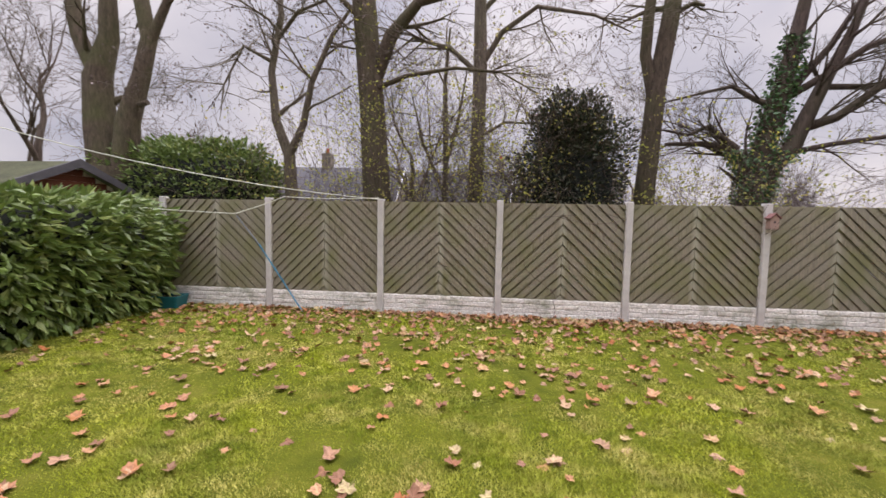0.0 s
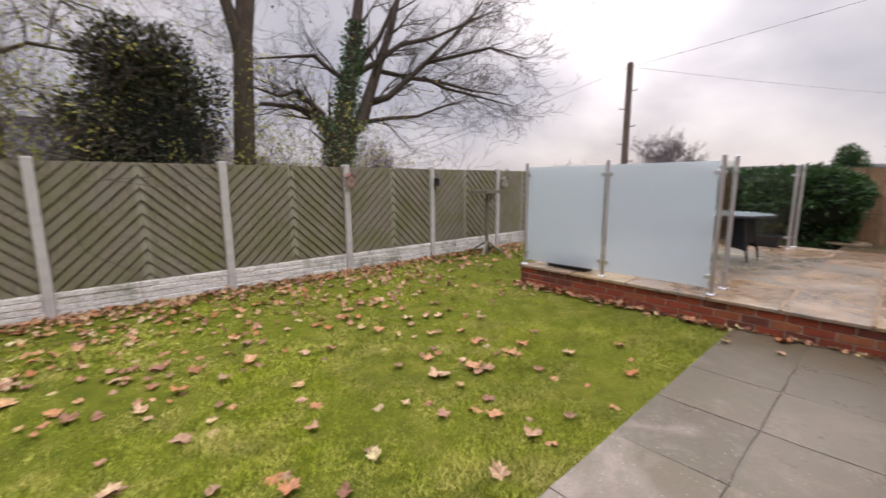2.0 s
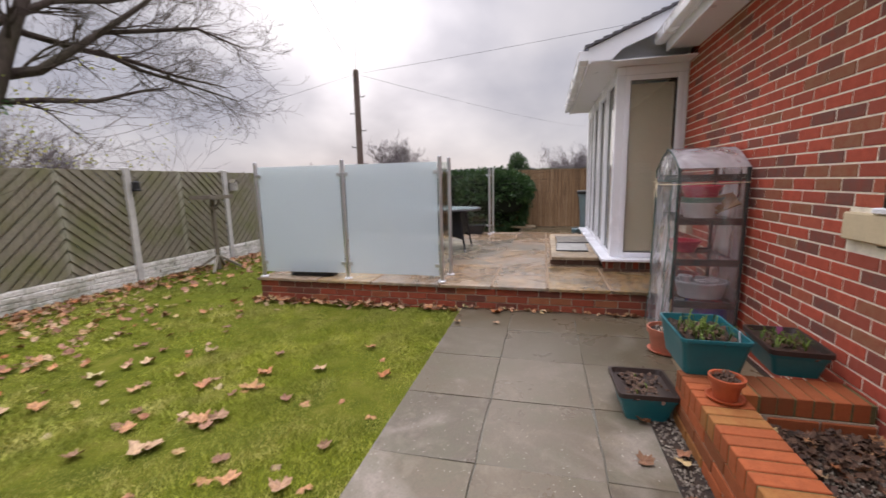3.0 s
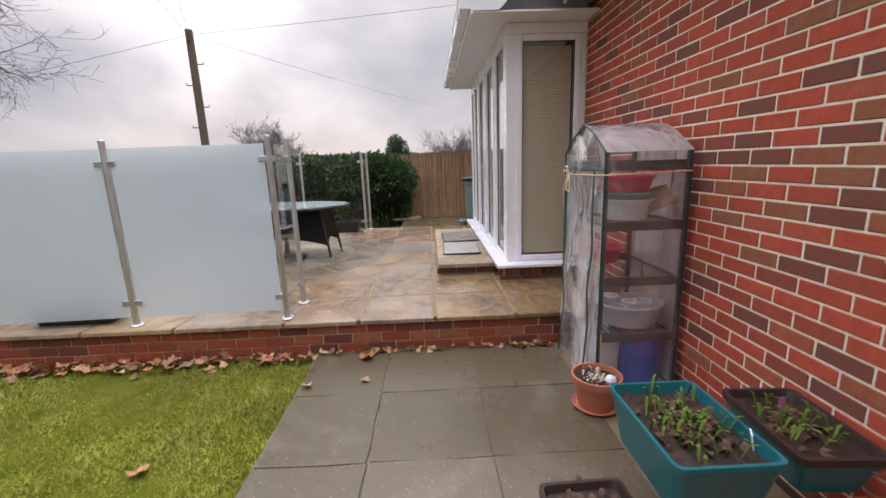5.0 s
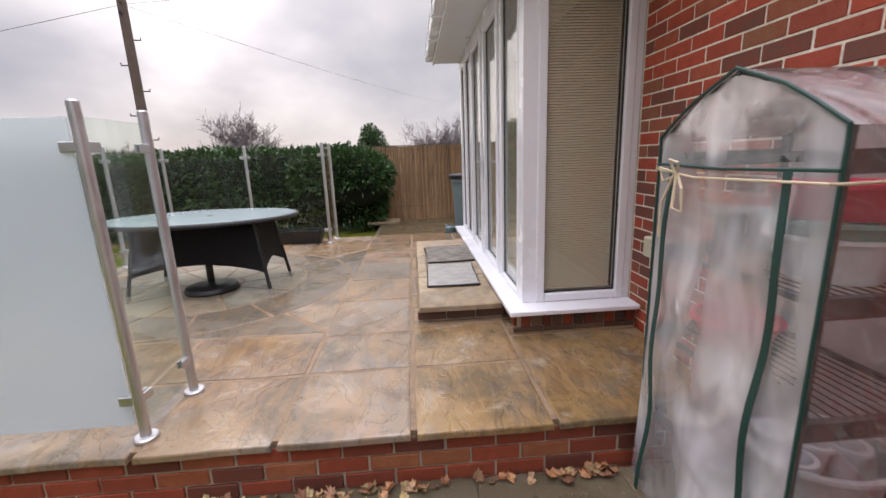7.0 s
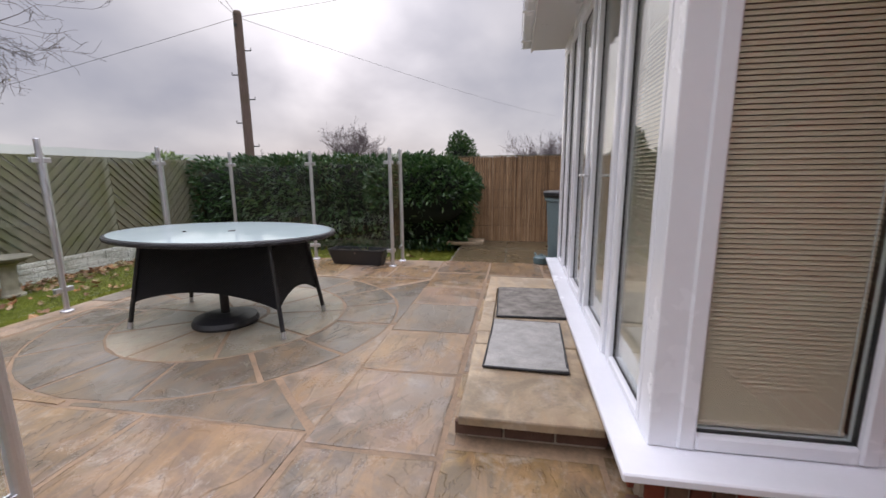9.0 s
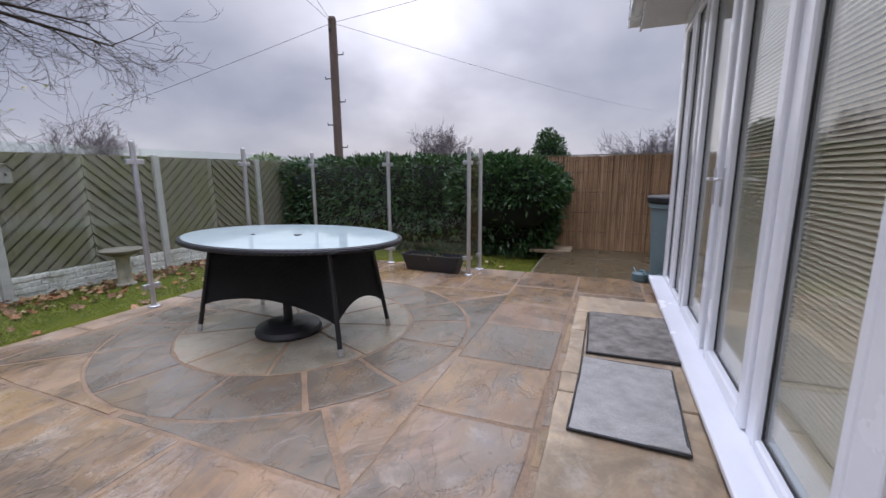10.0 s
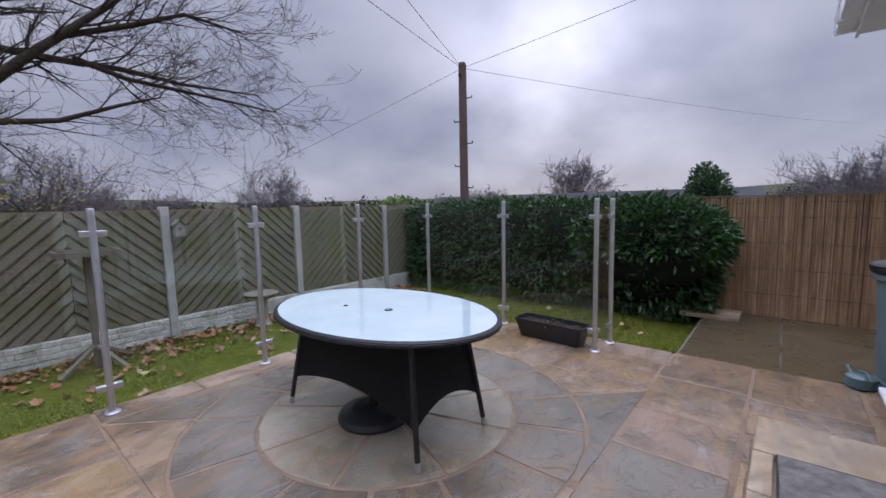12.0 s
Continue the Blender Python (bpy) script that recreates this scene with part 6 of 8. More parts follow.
def prism_xz(o, y0, y1):
    bm = bmesh.new()
    a, b = [bm.verts.new((x, y0, z)) for x, z in o], [bm.verts.new((x, y1, z)) for x, z in o]
    bm.faces.new(a), bm.faces.new(b[::-1])
    for i in range(len(o)):
        bm.faces.new((a[i], b[i], b[(i + 1) % len(o)], a[(i + 1) % len(o)]))
    return bm


nest_box(4.0, 1.16, "small pinkish brown nest box on a fence post", simple("pink_wood", (0.36, 0.24, 0.2), 0.8), simple("red_roof", (0.22, 0.10, 0.09), 0.8))
nest_box(8.09, 1.12, "small pale grey nest box on a fence post", simple("grey_wood", (0.38, 0.36, 0.33), 0.8), M_OLDWOOD)
nf = thing("bird_feeder", "small dark hanging bird feeder on the fence", "bird feeder", (6.0, 6.50, 1.16))
part("body", lathe(bmesh.new(), [(0, 0), (0.06, 0.0), (0.07, 0.02), (0.055, 0.03), (0.05, 0.13), (0.07, 0.14), (0.0, 0.17)], 14), M_BLACKP, nf)
part("hook", tube(bmesh.new(), [(0, 0, 0.17), (0, 0.0, 0.22), (0, 0.05, 0.23)], 0.004, 6), M_BLACKP, nf)

# washing line and its prop
M_LINE = simple("pale_line", (0.55, 0.56, 0.46), 0.6)


def sagging(a, b, sag, n=16):
    a, b = Vector(a), Vector(b)
    return [a.lerp(b, i / n) - Vector((0, 0, sag * 4 * (i / n) * (1 - i / n))) for i in range(n + 1)]


wl = thing("washing_line", "pale green washing line looped over the fence posts", "washing line")
part("line", tube(bmesh.new(), sagging((-9.2, 5.2, 3.05), (-1.79, 6.5, 1.52), 0.25), 0.0075, 6), M_LINE, wl)
part("line", tube(bmesh.new(), sagging((-9.0, 6.0, 1.52), (-3.94, 6.0, 1.25), 0.02), 0.0075, 6), M_LINE, wl)
part("line", tube(bmesh.new(), sagging((-3.94, 6.0, 1.25), (-3.34, 6.4, 1.54), 0.01, 6), 0.0075, 6), M_LINE, wl)
part("line", tube(bmesh.new(), sagging((-3.34, 6.4, 1.54), (-1.79, 6.5, 1.54), 0.02, 10), 0.006, 6), M_LINE, wl)
pr = thing("line_prop", "thin blue metal washing line prop leaning over the lawn", "line prop")
part("pole", tube(bmesh.new(), [(-2.98, 6.25, -0.29), (-3.62, 6.12, 0.78)], 0.012, 8), simple("blue_paint", (0.04, 0.22, 0.36), 0.4), pr)
part("pole_top", tube(bmesh.new(), [(-3.62, 6.12, 0.78), (-3.92, 6.02, 1.22)], 0.010, 8), simple("grey_pole", (0.16, 0.19, 0.22), 0.5), pr)

# telegraph pole and wires
tp = thing("telegraph_pole", "tall brown wooden telegraph pole beyond the hedge", "telegraph pole", (15.3, 6.95, -2.17))
part("pole", lathe(bmesh.new(), [(0.0, 0), (0.13, 0), (0.105, 7.38), (0.085, 7.43), (0, 7.44)], 14), timber("pole_wood", (0.20, 0.14, 0.115), (0.10, 0.07, 0.06), (0.2, 0.16, 0.14), (0.13, 0.1, 0.07), "z"), tp)
for k, z in enumerate((3.0, 3.5, 4.1, 4.7, 5.3, 5.9, 6.5)):
    s = 1 if k % 2 else -1
    part("step_iron", tube(bmesh.new(), [(-0.04 * s, 0.10 * s, z), (-0.07 * s, 0.25 * s, z), (-0.07 * s, 0.25 * s, z + 0.06)], 0.016, 6), M_TUBE, tp)
part("bracket", box(bmesh.new(), -0.14, 0.14, -0.03, 0.03, 7.05, 7.12), M_TUBE, tp)
top = (15.3, 6.95, 5.12)
for b, sag in (((-7.5, -1.0, 3.55), 0.1), ((-1.6, -1.05, 4.15), 0.05), ((13.95, -17.9, 7.3), 0.25), ((9.2, 45.5, -2.6), 0.6), ((60, -5, 8.0), 0.3)):
    thing("overhead_wire", "thin dark overhead wire from the telegraph pole", "wire", group="wires of the telegraph pole", me=tube(bmesh.new(), sagging(top, b, sag, 22), 0.0055, 5), mat=M_TUBE)

# ---- trees ----
class Tree:
    """Tapered limbs as one mesh, twigs included, and leaves as another."""

    def __init__(self, seed):
        self.r = random.Random(seed)
        self.v, self.f, self.lv, self.lf = [], [], [], []
        self.tips = []
        self.minr = 0.0035
        self.miny = -99.0

    def limb(self, pts, radii, sides):
        pts = [Vector(p) for p in pts]
        prev, u = None, Vector((1, 0.2, 0)).normalized()
        for i, p in enumerate(pts):
            d = (pts[min(i + 1, len(pts) - 1)] - pts[max(i - 1, 0)])
            d = d.normalized() if d.length > 1e-6 else Vector((0, 0, 1))
            u = (u - d * u.dot(d))
            u = u.normalized() if u.length > 1e-4 else d.orthogonal().normalized()
            w = d.cross(u)
            base = len(self.v)
            for k in range(sides):
                a = 2 * math.pi * k / sides
                self.v.append(tuple(p + (u * math.cos(a) + w * math.sin(a)) * radii[i]))
            if prev is not None:
                for k in range(sides):
                    q = (k + 1) % sides
                    self.f.append((prev + k, prev + q, base + q, base + k))
            prev = base

    def grow(self, p, d, length, rad, depth, up=0.1, wob=0.35, kids=(3, 5), shrink=0.62):
        r = self.r
        n = max(3, int(length / 0.28)) if depth > 1 else 4
        n = min(n, 9)
        pts, radii, dirs = [Vector(p)], [rad], [Vector(d).normalized()]
        for i in range(n):
            nd = dirs[-1] + Vector((r.gauss(0, wob), r.gauss(0, wob), r.gauss(0, wob) + up)) * (0.42 if depth > 1 else 0.6)
            nd.normalize()
            dirs.append(nd)
            pts.append(pts[-1] + nd * (length / n))
            radii.append(max(self.minr, rad * (1 - 0.72 * (i + 1) / n)))
        self.limb(pts, radii, 7 if rad > 0.06 else (5 if rad > 0.02 else 3))
        if depth <= 0:
            self.tips.append((pts[-1], dirs[-1]))
            return
        m = r.randint(*kids) + (1 if depth == 1 else 0)
        for k in range(m):
            t = r.uniform(0.28, 1.0) if k else 1.0
            i = min(n, int(t * n))
            side = Vector((r.gauss(0, 1), r.gauss(0, 1), r.gauss(0, 0.6)))
            side = (side - dirs[i] * side.dot(dirs[i])).normalized()
            nd = dirs[i] + side * r.uniform(0.45, 0.95)
            self.grow(pts[i], nd, length * shrink * r.uniform(0.75, 1.2), radii[i] * r.uniform(0.55, 0.8), depth - 1, up, wob, kids, shrink)

    def leaf(self, p, size, droop=0.0):
        r = self.r
        if p[1] < self.miny:
            return
        a = Vector((r.gauss(0, 1), r.gauss(0, 1), r.gauss(0, 0.6) - droop)).normalized()
        b = a.cross(Vector((r.gauss(0, 1), r.gauss(0, 1), r.gauss(0, 1)))).normalized()
        i = len(self.lv)
        p = Vector(p)
        self.lv += [tuple(p), tuple(p + a * size * 0.5 + b * size * 0.3), tuple(p + a * size), tuple(p + a * size * 0.5 - b * size * 0.3)]
        self.lf.append((i, i + 1, i + 2, i + 3))

    def leaves_on_tips(self, share, size, n=3, spread=0.08, droop=0.6):
        for p, d in self.tips:
            if self.r.random() < share:
                for _ in range(n):
                    q = p + Vector((self.r.gauss(0, spread), self.r.gauss(0, spread), self.r.gauss(0, spread)))
                    self.leaf(q, size * self.r.uniform(0.6, 1.3), droop)

    def thing(self, name, label, cat, loc, bark, leafm=None, group=""):
        t = thing(name, label, cat, loc, group=group)
        me = mesh_from(self.v, self.f, "trunk_and_limbs", True)
        part("trunk", me, bark, t)
        if self.lv:
            part("leaves", mesh_from(self.lv, self.lf, "leaves"), leafm, t, kind="stuff")
        return t


M_BARK = bark_mat("grey_brown_bark", (0.15, 0.115, 0.085), (0.055, 0.042, 0.033))
M_BARK_PALE = bark_mat("pale_bark", (0.21, 0.17, 0.135), (0.09, 0.072, 0.058), amount=0.25)
M_TWIG = bark_mat("dark_twigs", (0.17, 0.13, 0.11), (0.085, 0.065, 0.056), amount=0.15)
M_IVY = leaf_mat("ivy", (0.03, 0.09, 0.03), (0.07, 0.17, 0.05), (0.045, 0.12, 0.035), (0.11, 0.20, 0.06))
M_YELLOWLEAF = leaf_mat("yellow_green_leaves", (0.36, 0.38, 0.08), (0.46, 0.43, 0.10), (0.28, 0.32, 0.08), (0.48, 0.38, 0.11), trans=0.7)
M_DRYSEED = leaf_mat("hanging_keys", (0.13, 0.085, 0.08), (0.18, 0.12, 0.10), (0.10, 0.07, 0.07))


def ivy_on(t, pts, radii, n, size=0.085, lo=0.0, hi=1.0):
    r = t.r
    pts = [Vector(p) for p in pts]
    for _ in range(n):
        s = r.uniform(lo, hi) * (len(pts) - 1)
        i = min(int(s), len(pts) - 2)
        p = pts[i].lerp(pts[i + 1], s - i)
        rad = radii[i] + (radii[i + 1] - radii[i]) * (s - i)
        a = r.uniform(0, 6.283)
        q = p + Vector((math.cos(a), math.sin(a), 0)) * (rad * r.uniform(1.0, 1.25) + abs(r.gauss(0, 0.05)))
        t.leaf(q, size * r.uniform(0.6, 1.3), 0.5)


def ivy_tree():
    t = Tree(21)
    t.minr = 0.003
    limbs = {
        'main': ([(-0.5, 0.0, 0.0), (-0.5, 0.0, 1.2), (-0.47, 0.0, 2.44), (-0.34, 0.0, 3.31), (-0.14, 0.0, 4.3), (0.05, 0.0, 5.18), (0.25, 0.0, 6.4), (0.4, 0.0, 8.2)], [0.42, 0.32, 0.27, 0.22, 0.19, 0.15, 0.11, 0.06], 8),
        'b': ([(-0.4, 0.0, 2.3), (-0.21, -0.07, 3.11), (0.1, -0.13, 3.47), (0.38, -0.2, 4.28), (0.55, -0.27, 4.79), (0.87, -0.33, 5.59), (1.21, -0.4, 6.78)], [0.2, 0.19, 0.17, 0.13, 0.11, 0.08, 0.04], 10),
        'c': ([(-0.5, 0.0, 2.2), (-0.59, 0.02, 3.02), (-0.73, 0.04, 3.32), (-0.95, 0.06, 3.54), (-1.5, 0.08, 3.63), (-2.19, 0.1, 3.62)], [0.2, 0.15, 0.12, 0.09, 0.06, 0.035], 10),
        'l2': ([(-0.81, 0.0, 3.5), (-1.14, -0.05, 3.73), (-1.45, -0.1, 3.94), (-1.85, -0.15, 3.76), (-2.36, -0.2, 3.86)], [0.075, 0.06, 0.05, 0.035, 0.02], 8),
        'l3': ([(-0.25, 0.0, 4.39), (-0.52, 0.05, 4.51), (-0.94, 0.1, 4.79), (-1.4, 0.15, 4.7), (-2.24, 0.2, 4.5)], [0.07, 0.055, 0.045, 0.03, 0.015], 8),
        'r1': ([(0.18, 0.0, 3.43), (0.74, -0.25, 3.55), (1.53, -0.5, 3.65), (2.29, -0.75, 3.97), (2.78, -1.0, 4.13)], [0.06, 0.05, 0.04, 0.028, 0.012], 13),
        'r2': ([(0.4, 0.0, 3.92), (0.79, -0.28, 4.06), (1.3, -0.56, 4.57), (2.21, -0.84, 5.45), (2.88, -1.12, 6.17), (3.1, -1.4, 6.63)], [0.1, 0.085, 0.07, 0.05, 0.035, 0.015], 15),
        'r2b': ([(0.67, -0.1, 4.69), (1.48, -0.33, 4.61), (2.36, -0.55, 4.59), (3.22, -0.78, 4.47), (4.49, -1.0, 4.47)], [0.06, 0.055, 0.045, 0.03, 0.012], 17),
        'r3': ([(1.79, -0.4, 4.67), (2.41, -0.67, 4.42), (3.24, -0.93, 4.31), (4.71, -1.2, 4.15)], [0.05, 0.04, 0.03, 0.012], 15),
        'r4': ([(0.1, 0.0, 4.56), (0.54, -0.24, 4.86), (1.05, -0.48, 5.29), (1.86, -0.72, 5.55), (3.03, -0.96, 6.16), (3.65, -1.2, 6.5)], [0.08, 0.07, 0.06, 0.045, 0.03, 0.015], 14),
        'r5': ([(1.67, -0.5, 4.94), (2.47, -1.07, 5.18), (3.02, -1.63, 5.35), (3.74, -2.2, 5.09)], [0.05, 0.045, 0.03, 0.012], 16),
        'up': ([(0.17, 0.0, 4.74), (0.7, -0.1, 5.47), (1.16, -0.2, 6.4), (1.67, -0.3, 7.41)], [0.08, 0.06, 0.04, 0.02], 8),
    }
    for key, (path, rr, n) in limbs.items():
        t.limb(path, rr, 12 if key == "main" else 7)
        for q in range(n):
            s = ((q + 0.8) / n) ** 0.85 * (len(path) - 1)
            if key in ("main", "b") and s < 3:
                continue
            i = min(int(s), len(path) - 2)
            p0, p1 = Vector(path[i]), Vector(path[i + 1])
            d = (p1 - p0).normalized()
            side = Vector((t.r.gauss(0, 0.7), t.r.gauss(0, 0.9), t.r.gauss(0.05, 0.75)))
            side = (side - d * side.dot(d)).normalized()
            t.grow(p0.lerp(p1, min(1.0, s - i)), d * 0.85 + side * 0.6, t.r.uniform(0.6, 1.15), rr[i] * 0.30 + 0.003, 3, 0.07, 0.33, (2, 4), 0.66)
    ivy_on(t, *limbs["main"][:2], 3600, lo=0.03, hi=0.78)
    ivy_on(t, *limbs["c"][:2], 800, hi=0.55)
    ivy_on(t, *limbs["b"][:2], 300, hi=0.35)
    t.thing("ivy_tree", "bare spreading tree with ivy climbing its trunk", "tree", (5.78, 9.25, -0.75), M_DARKTWIG, M_IVY)


M_DARKTWIG = bark_mat("dark_bark", (0.115, 0.085, 0.072), (0.055, 0.042, 0.036), amount=0.2)
ivy_tree()


def big_tree(name, label, x, y, z, trunk, radii, limbs, seed, bark, leafm=None, leafargs=None, depth=3, ivy=0, sub=7):
    t = Tree(seed)
    t.limb(trunk, radii, 12)
    for lp, lr in limbs:
        t.limb(lp, lr, 9)
        for q in range(sub):
            s = t.r.uniform(0.25, 1.0) * (len(lp) - 1)
            i = min(int(s), len(lp) - 2)
            p0, p1 = Vector(lp[i]), Vector(lp[i + 1])
            d = (p1 - p0).normalized()
            side = Vector((t.r.gauss(0, 1), t.r.gauss(0, 0.8), t.r.gauss(0, 0.5))).normalized()
            t.grow(p0.lerp(p1, s - i), d * 0.6 + side * 0.8, t.r.uniform(0.9, 1.6), lr[i] * 0.35 + 0.006, depth, -0.03, 0.36, (2, 4), 0.64)
    if leafargs:
        t.leaves_on_tips(*leafargs)
    if ivy:
        ivy_on(t, trunk, radii, ivy, 0.07)
    return t.thing(name, label, "tree", (x, y, z), bark, leafm)


# the tall trunks behind the fence, from the far corner eastwards
big_tree("pollard_tree", "old pollarded tree with stout bare grey stems", -8.55, 9.0, -1.0,
         [(-0.35, 0, 0), (-0.35, 0, 3.3)], [0.55, 0.42],
         [([(-0.62, 0, 3.0), (-0.72, 0, 4.3), (-0.74, 0, 5.4), (-0.39, 0, 6.3), (-0.38, 0, 7.1), (-0.32, 0, 8.6)], [0.36, 0.34, 0.30, 0.21, 0.18, 0.15]),
          ([(-0.72, 0, 5.2), (-0.85, 0, 5.65), (-1.19, 0, 6.4), (-1.3, 0, 7.2), (-1.25, 0, 8.2)], [0.2, 0.17, 0.16, 0.16, 0.13]),
          ([(-0.1, 0, 3.0), (0.0, 0, 4.36), (0.40, 0, 5.4), (0.63, 0, 6.24), (0.47, 0, 7.1), (0.4, 0, 8.4)], [0.34, 0.26, 0.19, 0.17, 0.16, 0.12]),
          ([(0.66, 0, 6.2), (0.78, 0, 6.4), (1.13, 0, 7.07), (1.35, 0, 7.8)], [0.13, 0.11, 0.09, 0.07])], 31, M_BARK, sub=1, depth=2)
stub = tube(bmesh.new(), [(-8.15, 8.9, 3.72), (-7.88, 8.85, 3.76)], [0.07, 0.06], 8)
thing("branch_stub", "short sawn branch stub", "branch", me=stub, mat=M_BARK)
big_tree("slender_tree", "slender forked tree with drooping bare twigs and seed keys", -4.62, 9.2, -0.9,
         [(0, 0, 0), (0.0, 0, 2.6), (-0.05, 0, 3.6)], [0.2, 0.15, 0.13],
         [([(-0.05, 0, 3.5), (-0.35, 0, 4.3), (-0.45, 0, 5.4), (-0.2, 0, 6.6), (-0.3, 0, 8.2)], [0.12, 0.10, 0.08, 0.07, 0.04]),
          ([(-0.05, 0, 3.5), (0.35, -0.1, 4.2), (0.6, -0.2, 5.1), (1.1, -0.3, 6.0), (1.7, -0.3, 6.8)], [0.10, 0.08, 0.065, 0.05, 0.02]),
          ([(-0.4, 0, 5.6), (-1.0, -0.2, 5.9), (-1.35, -0.4, 5.0), (-1.4, -0.5, 4.2)], [0.05, 0.035, 0.02, 0.008]),
          ([(-0.3, 0, 6.1), (0.3, -0.2, 6.6), (1.0, -0.4, 6.7), (1.5, -0.4, 6.1)], [0.05, 0.04, 0.03, 0.01])], 33, M_BARK_PALE, M_DRYSEED, (0.35, 0.06, 3, 0.06, 1.2), sub=9)
big_tree("broad_tree", "broad-trunked bare tree with ivy and moss on its bark", -2.5, 9.0, -1.0,
         [(0, 0, 0), (-0.02, 0, 2.4), (-0.15, 0, 4.6), (-0.35, 0, 7.0), (-0.42, 0, 9.0)], [0.40, 0.31, 0.27, 0.25, 0.2],
         [([(-0.1, 0, 5.2), (0.25, 0, 6.1), (0.9, -0.2, 6.7), (1.9, -0.4, 6.8), (2.6, -0.5, 7.3)], [0.17, 0.15, 0.11, 0.08, 0.04]),
          ([(0.0, -0.1, 5.0), (0.7, -0.5, 5.1), (1.7, -0.6, 5.2), (2.6, -0.6, 5.1), (3.3, -0.6, 4.7)], [0.06, 0.045, 0.035, 0.02, 0.01]),
          ([(-0.3, 0, 6.4), (-1.0, -0.3, 7.0), (-1.8, -0.4, 7.1)], [0.07, 0.05, 0.02])], 35, M_BARK, M_YELLOWLEAF, None, ivy=420, sub=8)
big_tree("straight_tree", "straight bare tree with spreading upper limbs and seed keys", -0.38, 9.3, -1.0,
         [(0, 0, 0), (0.0, 0, 2.6), (0.04, 0, 4.4), (0.05, 0, 5.6), (0.02, 0, 7.2), (0.0, 0, 9)], [0.22, 0.17, 0.15, 0.15, 0.12, 0.09],
         [([(0.04, 0, 5.5), (0.5, -0.1, 6.2), (1.2, -0.3, 6.6), (2.3, -0.5, 6.3), (3.0, -0.6, 5.9)], [0.07, 0.06, 0.045, 0.03, 0.01]),
          ([(0.0, 0, 5.4), (-0.6, -0.1, 5.9), (-1.4, -0.2, 6.1), (-2.0, -0.3, 5.6)], [0.06, 0.05, 0.03, 0.01]),
          ([(0.02, 0, 4.0), (0.6, -0.2, 4.3), (1.2, -0.3, 4.25), (1.7, -0.3, 4.5)], [0.04, 0.03, 0.02, 0.008]),
          ([(0.0, 0, 6.6), (0.6, 0.1, 7.3), (1.4, 0, 7.9)], [0.06, 0.05, 0.02])], 37, M_BARK_PALE, M_DRYSEED, (0.30, 0.06, 3, 0.06, 1.2), sub=9)
big_tree("forked_tree", "tall bare tree forking into two upright stems", 3.1, 9.1, -1.0,
         [(0, 0, 0), (0.03, 0, 2.6), (0.17, 0, 4.9)], [0.27, 0.2, 0.18],
         [([(0.15, 0, 4.8), (0.35, 0, 6.2), (0.5, 0, 7.6), (0.6, 0, 9)], [0.18, 0.17, 0.14, 0.1]),
          ([(0.12, 0, 4.8), (-0.08, 0, 5.6), (-0.05, 0, 6.4), (0.05, 0, 7.5)], [0.13, 0.11, 0.11, 0.08]),
          ([(0.4, 0, 6.4), (0.75, -0.1, 6.55), (0.95, -0.1, 6.5)], [0.05, 0.04, 0.03])], 39, M_BARK, M_YELLOWLEAF, None, ivy=150, sub=3, depth=2)
big_tree("sapling", "slim young tree among the shrubs", -1.15, 9.8, -1.0,
         [(0, 0, 0), (0.05, 0, 3.5), (0.0, 0, 5.4), (0.1, 0, 6.6)], [0.09, 0.07, 0.05, 0.02],
         [([(0.02, 0, 3.4), (0.3, 0, 4.4), (0.5, 0, 5.6)], [0.05, 0.04, 0.015]), ([(0.02, 0, 2.8), (-0.5, 0, 4.0), (-0.8, 0, 5.2)], [0.05, 0.035, 0.012])], 41, M_BARK_PALE, M_YELLOWLEAF, (0.12, 0.07, 2, 0.06, 0.3), sub=7)
# fine drooping twigs in the corner beyond the garden building
t = Tree(59)
t.minr = 0.006
for dx, dz in ((0, 0), (0.5, 0.6), (-0.4, 1.2)):
    t.grow((dx, 0, dz), (0.35, 0, 1), 3.4, 0.10, 5, -0.02, 0.42, (3, 4), 0.66)
t.thing("bare_tree", "slim bare tree with a fine haze of twigs", "tree", (-14.6, 12.0, -0.5), M_TWIG, group="bare trees behind the fence")
# twiggy masses at the ends of the view
for i, (x, y, z, s) in enumerate(((-11.8, 9.5, 1.5, 1.0), (-1.8, 12.5, -1, 1.3), (6.8, 12.5, -1, 0.8), (1.0, 13.0, -1.0, 1.2), (4.4, 12.0, -1, 1.1))):
    t = Tree(60 + i)
    t.grow((0, 0, 0), (0, 0, 1), 3.2 * s, 0.13 * s, 4, 0.12, 0.3, (3, 4), 0.68)
    t.thing("bare_tree", "slim bare tree with a fine haze of twigs", "tree", (x, y, z), M_TWIG, group="bare trees behind the fence")


def shrub(seed, x, y, z, w, h, n, leafshare, label, bark, leafm, size=0.062, cat="shrub", name="shrub"):
    t = Tree(seed)
    r = t.r
    y += 0.9
    t.miny = 7.0 - y
    for _ in range(int(n * 1.5)):
        t.grow((r.uniform(-w / 2, w / 2), r.gauss(0, 0.2), 0), (r.gauss(0, 0.35), r.gauss(0.1, 0.2), 1), h * r.uniform(0.55, 0.95), 0.018, 2, 0.05, 0.3, (2, 4), 0.6)
    t.leaves_on_tips(min(1, leafshare * 1.4), size * 0.95, 9, 0.14, 0.1)
    return t.thing(name, label, cat, (x, y, z), bark, leafm, group="shrubs behind the fence")


